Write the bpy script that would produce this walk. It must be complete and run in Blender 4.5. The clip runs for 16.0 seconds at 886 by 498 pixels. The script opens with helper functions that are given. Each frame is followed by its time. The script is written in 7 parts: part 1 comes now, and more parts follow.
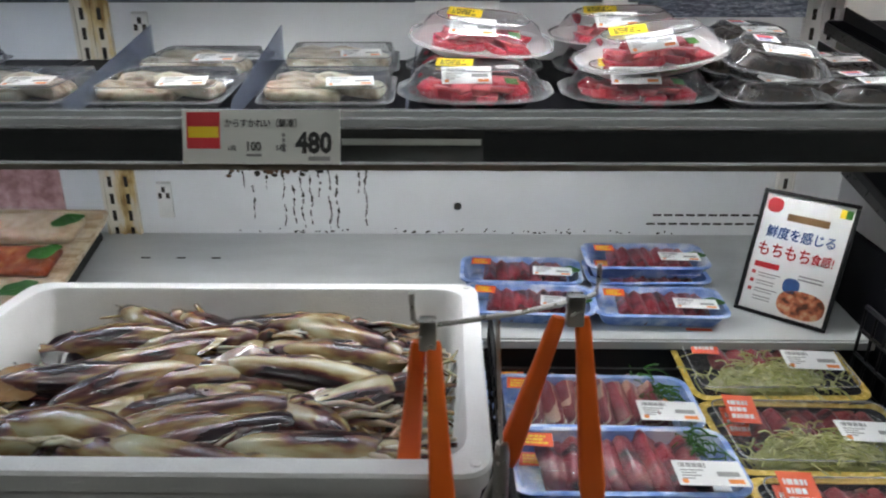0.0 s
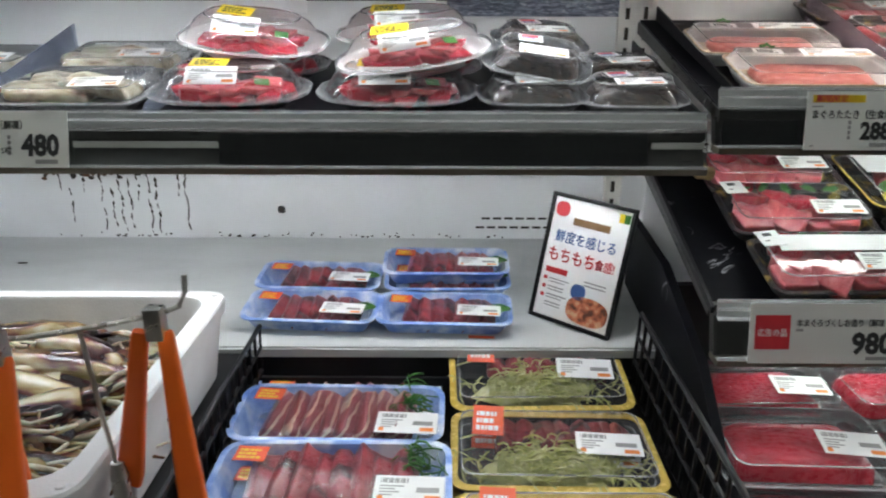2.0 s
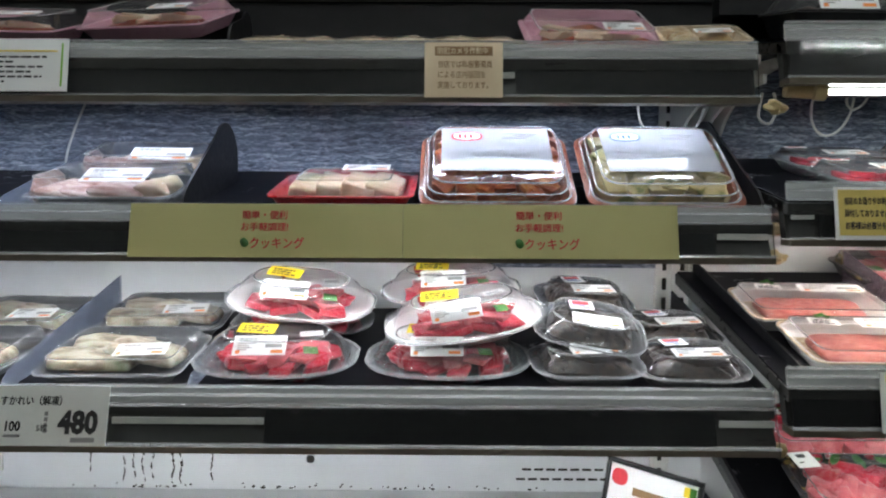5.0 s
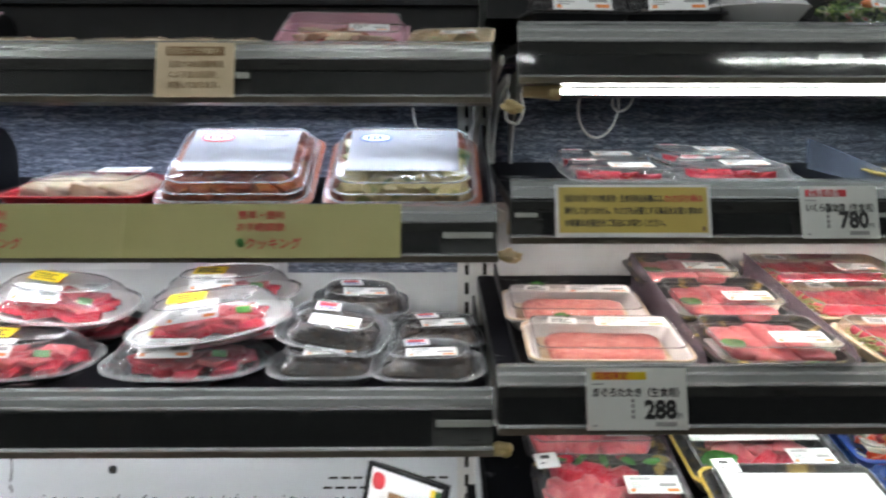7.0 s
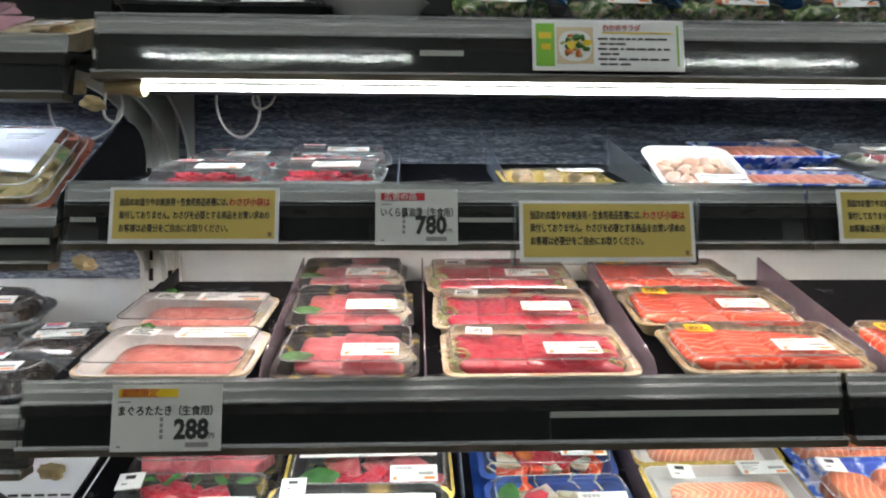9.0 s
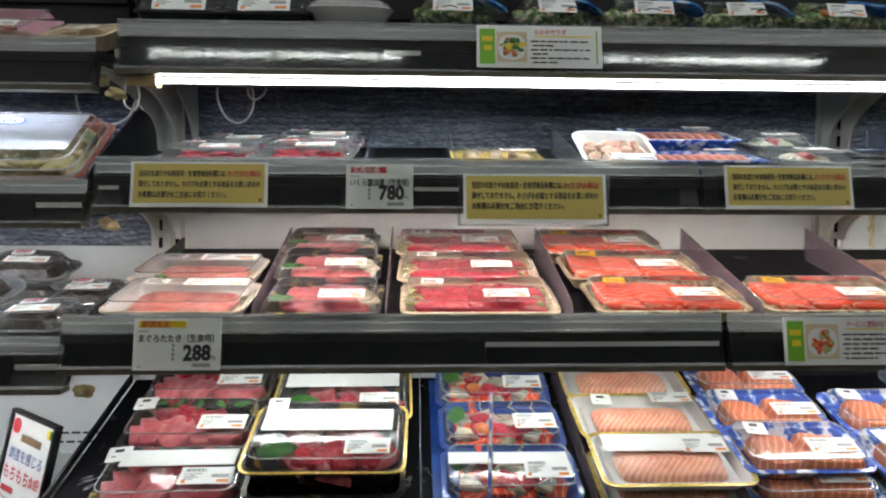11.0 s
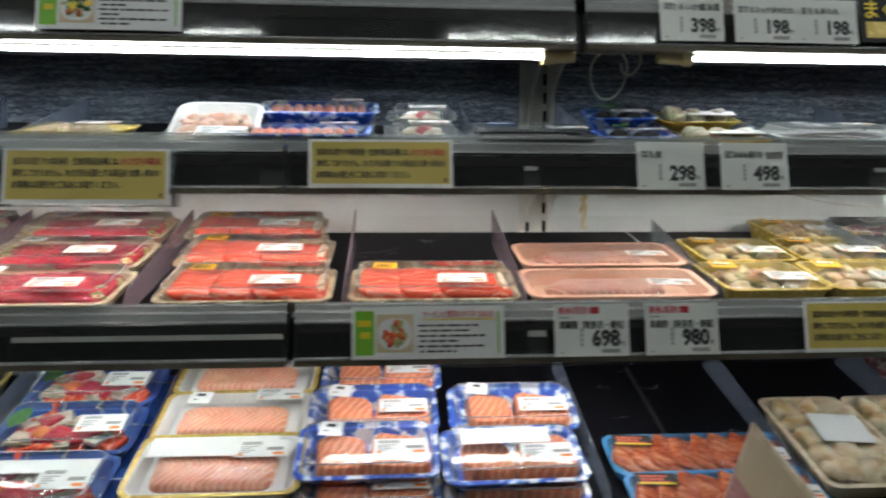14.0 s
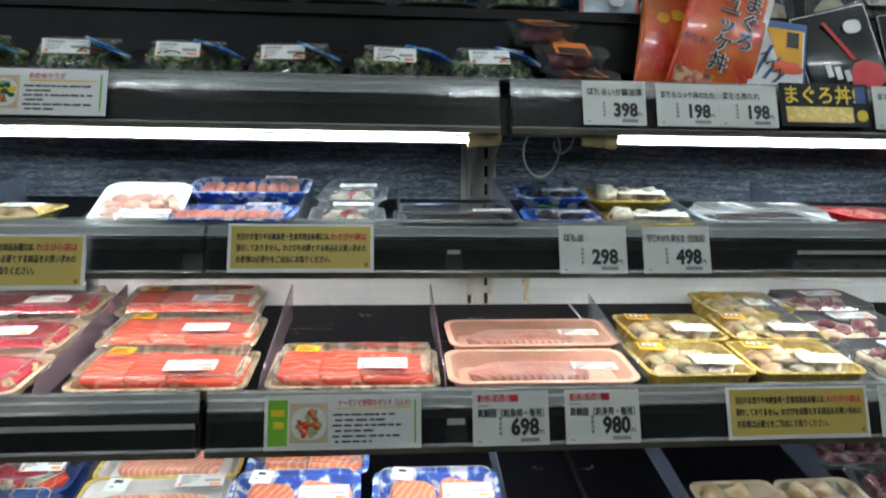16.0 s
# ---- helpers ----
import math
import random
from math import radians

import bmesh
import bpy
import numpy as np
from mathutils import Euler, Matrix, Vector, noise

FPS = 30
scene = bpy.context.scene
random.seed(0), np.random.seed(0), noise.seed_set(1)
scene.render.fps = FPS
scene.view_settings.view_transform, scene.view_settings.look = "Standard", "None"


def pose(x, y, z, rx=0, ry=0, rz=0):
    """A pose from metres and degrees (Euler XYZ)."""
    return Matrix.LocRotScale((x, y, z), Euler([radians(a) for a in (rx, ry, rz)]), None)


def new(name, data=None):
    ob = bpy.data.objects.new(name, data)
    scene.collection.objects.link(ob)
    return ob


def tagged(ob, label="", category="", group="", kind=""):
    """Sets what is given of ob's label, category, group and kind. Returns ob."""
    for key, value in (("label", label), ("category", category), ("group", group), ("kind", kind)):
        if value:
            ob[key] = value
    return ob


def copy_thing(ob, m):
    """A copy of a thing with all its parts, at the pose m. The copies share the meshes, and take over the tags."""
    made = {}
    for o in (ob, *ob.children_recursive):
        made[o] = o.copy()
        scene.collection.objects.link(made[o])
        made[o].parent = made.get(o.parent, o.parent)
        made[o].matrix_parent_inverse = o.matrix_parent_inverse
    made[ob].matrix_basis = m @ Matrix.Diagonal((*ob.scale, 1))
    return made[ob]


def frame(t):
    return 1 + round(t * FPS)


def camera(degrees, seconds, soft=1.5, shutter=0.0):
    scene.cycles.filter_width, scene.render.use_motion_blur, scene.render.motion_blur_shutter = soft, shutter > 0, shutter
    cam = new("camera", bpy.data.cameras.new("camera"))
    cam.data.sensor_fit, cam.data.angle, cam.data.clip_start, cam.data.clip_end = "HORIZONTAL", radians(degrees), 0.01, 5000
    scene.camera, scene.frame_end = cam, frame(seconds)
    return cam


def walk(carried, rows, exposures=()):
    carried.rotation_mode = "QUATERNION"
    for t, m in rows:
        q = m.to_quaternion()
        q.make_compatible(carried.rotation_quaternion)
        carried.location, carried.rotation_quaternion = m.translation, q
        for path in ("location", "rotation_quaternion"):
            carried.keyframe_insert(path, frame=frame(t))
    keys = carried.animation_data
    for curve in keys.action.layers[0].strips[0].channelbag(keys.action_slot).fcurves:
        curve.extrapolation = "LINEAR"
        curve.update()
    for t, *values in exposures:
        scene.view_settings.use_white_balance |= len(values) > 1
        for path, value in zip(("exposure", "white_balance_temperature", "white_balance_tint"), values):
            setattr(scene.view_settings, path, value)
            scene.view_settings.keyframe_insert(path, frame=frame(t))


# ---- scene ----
cam = camera(66.3, 16.0, soft=2.0, shutter=0.5)
METRES, EYE, TILT, LEAN, TURN = 2.35, 1.3, -19.5, 0.0, 0.7
ROWS = [
    (0.0, 0.0, 0.0, 0.0, 0.0, 0.0, -0.0),
    (0.5, 0.0189, 0.0182, 0.0061, -0.05, 0.02, -0.06),
    (1.0, 0.037, 0.0291, 0.011, -0.43, -0.02, -0.03),
    (1.5, 0.0888, 0.0226, 0.0085, -0.4, -0.05, 0.03),
    (2.0, 0.128, 0.0109, 0.003, -0.48, 0.01, 0.04),
    (2.5, 0.135, 0.0174, 0.0158, -0.5, 0.14, 0.01),
    (3.0, 0.1311, 0.0204, 0.0397, -0.39, 3.22, -0.01),
    (3.5, 0.1124, 0.0211, 0.0519, -0.41, 7.02, -0.04),
    (4.0, 0.0958, 0.0228, 0.0511, -0.26, 10.87, -0.17),
    (6.5, 0.178, 0.0063, 0.037, -0.86, 17.15, 0.24),
    (7.0, 0.2298, 0.02, 0.0383, -1.27, 17.17, 0.46),
    (7.5, 0.2781, 0.0514, 0.05, -1.68, 17.07, 0.57),
    (8.0, 0.3277, 0.0628, 0.0536, -2.61, 17.03, 0.87),
    (8.5, 0.4088, 0.0499, 0.0523, -2.99, 17.07, 1.04),
    (11.0, 0.443, -0.0325, 0.0058, -2.99, 16.84, 0.86),
    (11.5, 0.4633, -0.0381, -0.0036, -2.95, 16.47, 0.89),
    (12.0, 0.489, -0.0426, -0.0064, -2.95, 15.91, 0.86),
    (12.5, 0.5441, -0.0439, -0.0033, -3.12, 15.58, 1.06),
    (13.0, 0.5846, -0.0305, -0.0006, -3.35, 15.64, 1.19),
    (13.5, 0.6122, -0.0102, 0.0074, -3.83, 15.43, 1.26),
    (14.0, 0.664, -0.0104, 0.0116, -4.7, 15.49, 1.61),
    (14.5, 0.707, -0.0245, 0.0077, -4.92, 15.54, 1.72),
    (15.0, 0.7146, -0.0292, 0.0166, -5.15, 15.69, 1.72),
    (15.5, 0.7054, -0.0228, 0.0288, -5.2, 16.59, 1.69),
    (16.0, 0.7017, -0.019, 0.0324, -5.3, 18.98, 1.73),
]
walk(cam, [(t, pose(0, 0, EYE, TILT, LEAN, TURN) @ pose(METRES * x, METRES * y, METRES * z, 90 + pitch, roll, yaw)) for t, x, y, z, yaw, pitch, roll in ROWS],
     [(0.0, -0.42, 6450, 9), (2.0, -0.20, 6400, 8), (4.0, -0.02, 6350, 8), (6.5, 0.02, 6400, 9), (8.5, 0.02, 6450, 8), (11.0, -0.14, 6500, 8), (12.5, -0.38, 6450, 7), (13.5, -0.38, 6400, 6), (14.5, -0.10, 6250, 6), (16.0, 0.08, 6000, 5)])

# ---- world ----
world = bpy.data.worlds.new("store_world")
world.use_nodes = True
world.node_tree.nodes["Background"].inputs[0].default_value = (0.9, 0.95, 1.0, 1)
world.node_tree.nodes["Background"].inputs[1].default_value = 0.03
scene.world = world
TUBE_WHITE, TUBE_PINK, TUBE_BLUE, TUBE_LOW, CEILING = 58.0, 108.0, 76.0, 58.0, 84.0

# ---- materials ----
MATS = {}


def nodes_of(name):
    m = bpy.data.materials.new(name)
    m.use_nodes = True
    return m, m.node_tree.nodes, m.node_tree.links


def coords(nt, ln, stretch=(1, 1, 1)):
    tc, info = nt.new("ShaderNodeTexCoord"), nt.new("ShaderNodeObjectInfo")
    mul, add, mp = nt.new("ShaderNodeMath"), nt.new("ShaderNodeVectorMath"), nt.new("ShaderNodeMapping")
    mul.operation, mul.inputs[1].default_value = "MULTIPLY", 7.0
    ln.new(info.outputs["Random"], mul.inputs[0])
    ln.new(tc.outputs["Object"], add.inputs[0])
    ln.new(mul.outputs[0], add.inputs[1])
    ln.new(add.outputs[0], mp.inputs[0])
    mp.inputs["Scale"].default_value = stretch
    return mp.outputs[0]


def noise_node(nt, ln, vec, scale, detail=4.0, distortion=0.0):
    n = nt.new("ShaderNodeTexNoise")
    n.inputs["Scale"].default_value, n.inputs["Detail"].default_value, n.inputs["Distortion"].default_value = scale, detail, distortion
    ln.new(vec, n.inputs["Vector"])
    return n.outputs["Fac"]


def ramp(nt, ln, fac, stops):
    r = nt.new("ShaderNodeValToRGB")
    while len(r.color_ramp.elements) < len(stops):
        r.color_ramp.elements.new(0.5)
    for e, (p, c) in zip(r.color_ramp.elements, stops):
        e.position, e.color = p, (*c, 1)
    ln.new(fac, r.inputs[0])
    return r.outputs[0]


def surface(name, stops, rough=0.5, metal=0.0, scale=18.0, stretch=(1, 1, 1), bump=0.15, grain=140.0, detail=4.0, distortion=0.0, coat=0.0, sss=0.0, spread=0.1, spec=0.5):
    """A painted, cut or moulded surface: stops of colour over a coarse noise, fine grain in the relief and the gloss."""
    if name in MATS:
        return MATS[name]
    m, nt, ln = nodes_of(name)
    p = nt["Principled BSDF"]
    vec = coords(nt, ln, stretch)
    ln.new(ramp(nt, ln, noise_node(nt, ln, vec, scale, detail, distortion), stops), p.inputs["Base Color"])
    fine = noise_node(nt, ln, vec, grain, 3.0)
    mr = nt.new("ShaderNodeMapRange")
    mr.inputs[3].default_value, mr.inputs[4].default_value = max(0.02, rough - spread), min(1.0, rough + spread)
    ln.new(fine, mr.inputs[0])
    ln.new(mr.outputs[0], p.inputs["Roughness"])
    p.inputs["Metallic"].default_value, p.inputs["Coat Weight"].default_value = metal, coat
    p.inputs["Specular IOR Level"].default_value = spec
    if sss:
        p.inputs["Subsurface Weight"].default_value, p.inputs["Subsurface Scale"].default_value = sss, 0.006
    if bump:
        b = nt.new("ShaderNodeBump")
        b.inputs["Strength"].default_value, b.inputs["Distance"].default_value = bump, 0.002
        ln.new(fine, b.inputs["Height"])
        ln.new(b.outputs[0], p.inputs["Normal"])
    MATS[name] = m
    return m


def striped(name, base, line, scale, distortion, width, rough=0.3, turn=0.6):
    """Flesh with pale fat lines."""
    m, nt, ln = nodes_of(name)
    p = nt["Principled BSDF"]
    vec = coords(nt, ln)
    w = nt.new("ShaderNodeTexWave")
    w.inputs["Scale"].default_value, w.inputs["Distortion"].default_value, w.inputs["Detail"].default_value = scale, distortion, 2.0
    w.inputs["Detail Scale"].default_value = 1.2
    mp = nt.new("ShaderNodeMapping")
    mp.inputs["Rotation"].default_value = (0, 0, turn)
    ln.new(vec, mp.inputs[0])
    ln.new(mp.outputs[0], w.inputs["Vector"])
    n = noise_node(nt, ln, vec, 30.0)
    dark = tuple(c * 0.72 for c in base)
    body = ramp(nt, ln, n, [(0.3, dark), (0.65, base)])
    mask = ramp(nt, ln, w.outputs["Fac"], [(1 - width, (0, 0, 0)), (1 - width * 0.4, (0.75, 0.75, 0.75))])
    mix = nt.new("ShaderNodeMix")
    mix.data_type = "RGBA"
    ln.new(mask, mix.inputs[0])
    ln.new(body, mix.inputs[6])
    mix.inputs[7].default_value = (*line, 1)
    ln.new(mix.outputs[2], p.inputs["Base Color"])
    p.inputs["Roughness"].default_value = rough
    p.inputs["Subsurface Weight"].default_value, p.inputs["Subsurface Scale"].default_value = 0.15, 0.004
    b = nt.new("ShaderNodeBump")
    b.inputs["Strength"].default_value, b.inputs["Distance"].default_value = 0.3, 0.002
    ln.new(n, b.inputs["Height"])
    ln.new(b.outputs[0], p.inputs["Normal"])
    MATS[name] = m
    return m


def clear(name, tint=(0.97, 0.98, 0.98), rough=0.06, ior=1.45, wrinkle=0.0, scale=40.0, body=0.0, body_colour=(0.8, 0.85, 0.9)):
    """Thin clear plastic: lets light through, with gloss that grows towards grazing angles."""
    m, nt, ln = nodes_of(name)
    nt.remove(nt["Principled BSDF"])
    out = nt["Material Output"]
    tr, gl, fr, mix = (nt.new(k) for k in ("ShaderNodeBsdfTransparent", "ShaderNodeBsdfGlossy", "ShaderNodeFresnel", "ShaderNodeMixShader"))
    tr.inputs[0].default_value = (*tint, 1)
    gl.inputs["Roughness"].default_value = rough
    fr.inputs[0].default_value = ior
    vec = coords(nt, ln)
    if wrinkle:
        b = nt.new("ShaderNodeBump")
        b.inputs["Strength"].default_value, b.inputs["Distance"].default_value = wrinkle, 0.004
        ln.new(noise_node(nt, ln, vec, scale, 3.0, 0.6), b.inputs["Height"])
        ln.new(b.outputs[0], gl.inputs["Normal"])
        ln.new(b.outputs[0], fr.inputs["Normal"])
    ln.new(fr.outputs[0], mix.inputs[0])
    ln.new(tr.outputs[0], mix.inputs[1])
    ln.new(gl.outputs[0], mix.inputs[2])
    last = mix.outputs[0]
    if body:
        df, mx = nt.new("ShaderNodeBsdfDiffuse"), nt.new("ShaderNodeMixShader")
        df.inputs[0].default_value = (*body_colour, 1)
        mx.inputs[0].default_value = body
        ln.new(last, mx.inputs[1])
        ln.new(df.outputs[0], mx.inputs[2])
        last = mx.outputs[0]
    ln.new(last, out.inputs[0])
    MATS[name] = m
    return m


def glow(name, colour, strength):
    m, nt, ln = nodes_of(name)
    p = nt["Principled BSDF"]
    p.inputs["Base Color"].default_value = (0.9, 0.9, 0.9, 1)
    p.inputs["Emission Color"].default_value, p.inputs["Emission Strength"].default_value = (*colour, 1), strength
    MATS[name] = m
    return m


def veined(name, base, vein, scale=5.0):
    """Black sheet with short pale cracks, as printed stone."""
    m, nt, ln = nodes_of(name)
    p = nt["Principled BSDF"]
    tc = nt.new("ShaderNodeTexCoord")
    vec = tc.outputs["Object"]
    a = noise_node(nt, ln, vec, scale, 5.0, 2.5)
    b = noise_node(nt, ln, vec, scale * 1.7, 2.0)
    line = ramp(nt, ln, a, [(0.488, (0, 0, 0)), (0.5, (1, 1, 1)), (0.512, (0, 0, 0))])
    part_mask = ramp(nt, ln, b, [(0.60, (0, 0, 0)), (0.68, (1, 1, 1))])
    mul, mix = nt.new("ShaderNodeMix"), nt.new("ShaderNodeMix")
    mul.data_type = mix.data_type = "RGBA"
    mul.blend_type, mul.inputs[0].default_value = "MULTIPLY", 1.0
    ln.new(line, mul.inputs[6])
    ln.new(part_mask, mul.inputs[7])
    ln.new(mul.outputs[2], mix.inputs[0])
    mix.inputs[6].default_value, mix.inputs[7].default_value = (*base, 1), (*vein, 1)
    ln.new(mix.outputs[2], p.inputs["Base Color"])
    p.inputs["Roughness"].default_value = 0.5
    p.inputs["Specular IOR Level"].default_value = 0.07
    MATS[name] = m
    return m


def grained(name):
    """Dark panel printed with pale, combed wood grain."""
    m, nt, ln = nodes_of(name)
    p = nt["Principled BSDF"]
    tc, mp = nt.new("ShaderNodeTexCoord"), nt.new("ShaderNodeMapping")
    ln.new(tc.outputs["Object"], mp.inputs[0])
    mp.inputs["Scale"].default_value = (1.0, 1.0, 5.0)
    wv = nt.new("ShaderNodeTexWave")
    wv.bands_direction = "Z"
    wv.inputs["Scale"].default_value, wv.inputs["Distortion"].default_value, wv.inputs["Detail"].default_value, wv.inputs["Detail Scale"].default_value = 5.0, 11.0, 4.0, 1.3
    ln.new(mp.outputs[0], wv.inputs["Vector"])
    fleck = noise_node(nt, ln, mp.outputs[0], 55.0, 5.0, 1.5)
    both = nt.new("ShaderNodeMix")
    both.inputs[0].default_value = 0.90
    ln.new(wv.outputs["Fac"], both.inputs[2])
    ln.new(fleck, both.inputs[3])
    a = both.outputs[0]
    b = noise_node(nt, ln, mp.outputs[0], 3.2, 3.0)
    col = ramp(nt, ln, a, [(0.34, (0.060, 0.075, 0.110)), (0.52, (0.19, 0.22, 0.285)), (0.74, (0.56, 0.60, 0.69))])
    shade = ramp(nt, ln, b, [(0.35, (0.45, 0.46, 0.50)), (0.60, (1, 1, 1))])
    mul = nt.new("ShaderNodeMix")
    mul.data_type, mul.blend_type, mul.inputs[0].default_value = "RGBA", "MULTIPLY", 1.0
    ln.new(col, mul.inputs[6])
    ln.new(shade, mul.inputs[7])
    ln.new(mul.outputs[2], p.inputs["Base Color"])
    p.inputs["Roughness"].default_value = 0.5
    bp = nt.new("ShaderNodeBump")
    bp.inputs["Strength"].default_value, bp.inputs["Distance"].default_value = 0.25, 0.0015
    ln.new(a, bp.inputs["Height"])
    ln.new(bp.outputs[0], p.inputs["Normal"])
    MATS[name] = m
    return m


def chevron(name, deep, flesh, line, period, slope, width, apex=0.0, rough=0.4):
    """Fish muscle: pale or dark bands that meet in a V along the fillet."""
    m, nt, ln = nodes_of(name)
    p = nt["Principled BSDF"]
    tc, xyz = nt.new("ShaderNodeTexCoord"), nt.new("ShaderNodeSeparateXYZ")
    ln.new(tc.outputs["Object"], xyz.inputs[0])
    grain = noise_node(nt, ln, tc.outputs["Object"], 26.0, 3.0)

    def step(kind, a, b):
        n = nt.new("ShaderNodeMath")
        n.operation = kind
        for slot, v in enumerate((a, b)):
            if isinstance(v, float):
                n.inputs[slot].default_value = v
            elif v is not None:
                ln.new(v, n.inputs[slot])
        return n.outputs[0]

    fold = step("ABSOLUTE", step("SUBTRACT", xyz.outputs[1], apex), None)
    along = step("ADD", step("ADD", xyz.outputs[0], step("MULTIPLY", fold, slope)), step("MULTIPLY", grain, period * 0.9))
    wave = step("SINE", step("MULTIPLY", along, 2 * math.pi / period), None)
    mask = ramp(nt, ln, step("ADD", step("MULTIPLY", wave, 0.5), 0.5), [(1 - width, (0, 0, 0)), (1 - width * 0.35, (0.62, 0.62, 0.62))])
    body = ramp(nt, ln, noise_node(nt, ln, tc.outputs["Object"], 55.0, 4.0), [(0.32, deep), (0.62, flesh)])
    mix = nt.new("ShaderNodeMix")
    mix.data_type = "RGBA"
    ln.new(mask, mix.inputs[0])
    ln.new(body, mix.inputs[6])
    mix.inputs[7].default_value = (*line, 1)
    ln.new(mix.outputs[2], p.inputs["Base Color"])
    p.inputs["Roughness"].default_value, p.inputs["Coat Weight"].default_value = rough, 0.25
    p.inputs["Subsurface Weight"].default_value, p.inputs["Subsurface Scale"].default_value = 0.15, 0.004
    b = nt.new("ShaderNodeBump")
    b.inputs["Strength"].default_value, b.inputs["Distance"].default_value = 0.25, 0.0015
    ln.new(wave, b.inputs["Height"])
    ln.new(b.outputs[0], p.inputs["Normal"])
    MATS[name] = m
    return m


WHITE_WALL = surface("white_enamel", [(0.25, (0.60, 0.61, 0.60)), (0.5, (0.72, 0.74, 0.74)), (0.8, (0.78, 0.80, 0.80))], 0.34, 0, 2.6, bump=0.05, grain=60)
DECK_WHITE = surface("worn_deck_steel", [(0.3, (0.40, 0.42, 0.41)), (0.55, (0.52, 0.54, 0.53)), (0.8, (0.60, 0.61, 0.60))], 0.36, 0.0, 3.0, (1, 3, 1), 0.05, 90)
UPRIGHT = surface("cream_enamel", [(0.3, (0.62, 0.60, 0.53)), (0.6, (0.74, 0.73, 0.69))], 0.4, 0, 6)
RUSTY = surface("rusty_enamel", [(0.36, (0.30, 0.17, 0.05)), (0.46, (0.62, 0.48, 0.22)), (0.58, (0.70, 0.66, 0.55))], 0.6, 0, 30, (1, 1, 0.4), 0.3)
# Dark of the squid eyes, and the shade painted into slots and holes.
SLOT = surface("hole_shade_and_eye", [(0.3, (0.012, 0.010, 0.008)), (0.7, (0.04, 0.03, 0.02))], 0.8)
PANEL = grained("dark_grain_panel")
STONE = veined("black_stone_sheet", (0.006, 0.006, 0.008), (0.42, 0.42, 0.44), 8.0)
BLACK = surface("black_plastic", [(0.3, (0.006, 0.006, 0.007)), (0.7, (0.014, 0.014, 0.015))], 0.42, 0, 12, bump=0.08, spec=0.25)
INSERT = surface("black_insert_card", [(0.3, (0.004, 0.004, 0.005)), (0.7, (0.009, 0.009, 0.010))], 0.35, 0, 5, bump=0.03, spec=0.2)
BAND = clear("milky_rail_band", (0.86, 0.87, 0.86), 0.08, 1.55, 0.05, 7, 0.25, (0.88, 0.88, 0.87))
# White body puts edge highlights into the colour of clear rims and ridges.
RIM = clear("highlight_white_rim", (0.95, 0.95, 0.95), 0.08, 1.8, 0.2, 60, 0.22, (0.85, 0.87, 0.88))
# Milky film for the deli label, glare included, and for the bag's print.
FROST = clear("label_and_glare_film", (0.92, 0.92, 0.93), 0.14, 1.45, 0.25, 30, 0.40, (0.62, 0.62, 0.66))
GREYPLASTIC = surface("grey_rail_plastic", [(0.3, (0.022, 0.022, 0.021)), (0.7, (0.044, 0.043, 0.040))], 0.30, 0, 8, (0.2, 1, 1), 0.05, spec=0.3)
WHITESTRIP = surface("white_strip_plastic", [(0.3, (0.62, 0.62, 0.58)), (0.7, (0.76, 0.76, 0.72))], 0.4)
BRONZE = surface("bronze_edge_trim", [(0.3, (0.10, 0.085, 0.06)), (0.7, (0.17, 0.15, 0.12))], 0.35, 0.4)
STEEL = surface("dull_steel", [(0.3, (0.42, 0.40, 0.36)), (0.7, (0.58, 0.56, 0.52))], 0.3, 1.0, 20)
CREAMPLASTIC = surface("yellowed_socket_plastic", [(0.3, (0.45, 0.34, 0.14)), (0.7, (0.62, 0.52, 0.30))], 0.45)
CABLE = surface("cable_sheath", [(0.3, (0.60, 0.60, 0.56)), (0.7, (0.72, 0.72, 0.68))], 0.45)
RAIL = clear("clear_rail", (0.91, 0.92, 0.91), 0.045, 1.30, 0.06, 6, 0.006, (0.84, 0.86, 0.85))
FENCE = clear("clear_fence", (0.90, 0.92, 0.93), 0.08, 1.45, 0.05, 8, 0.07, (0.75, 0.80, 0.85))
BLUEFENCE = clear("bluish_divider", (0.80, 0.83, 0.88), 0.1, 1.45, 0.05, 8, 0.13, (0.46, 0.52, 0.66))
MAUVEFENCE = clear("smoky_divider", (0.72, 0.66, 0.72), 0.1, 1.45, 0.05, 8, 0.14, (0.50, 0.40, 0.45))
FILM = clear("clear_film", (0.97, 0.97, 0.97), 0.09, 1.38, 0.6, 55, 0.02)
LID = clear("clear_lid", (0.95, 0.955, 0.96), 0.06, 1.43, 0.14, 38, 0.028, (0.88, 0.90, 0.93))
FOAMWHITE = surface("white_foam", [(0.3, (0.80, 0.80, 0.79)), (0.7, (0.87, 0.87, 0.86))], 0.55, 0, 25, bump=0.25, grain=420)
FOAMPINK = surface("salmon_pink_foam", [(0.3, (0.76, 0.44, 0.30)), (0.7, (0.82, 0.50, 0.36))], 0.5, 0, 20, bump=0.2, grain=420)
FOAMBLUE = surface("blue_printed_foam", [(0.38, (0.15, 0.27, 0.64)), (0.52, (0.34, 0.47, 0.77)), (0.66, (0.70, 0.77, 0.88))], 0.45, 0, 34, bump=0.1, grain=300)
BLUEWHITE = surface("blue_white_printed_tray", [(0.48, (0.02, 0.09, 0.50)), (0.53, (0.16, 0.34, 0.78)), (0.57, (0.80, 0.84, 0.90))], 0.35, 0, 58, (1, 1, 1), 0.05, detail=2.5)
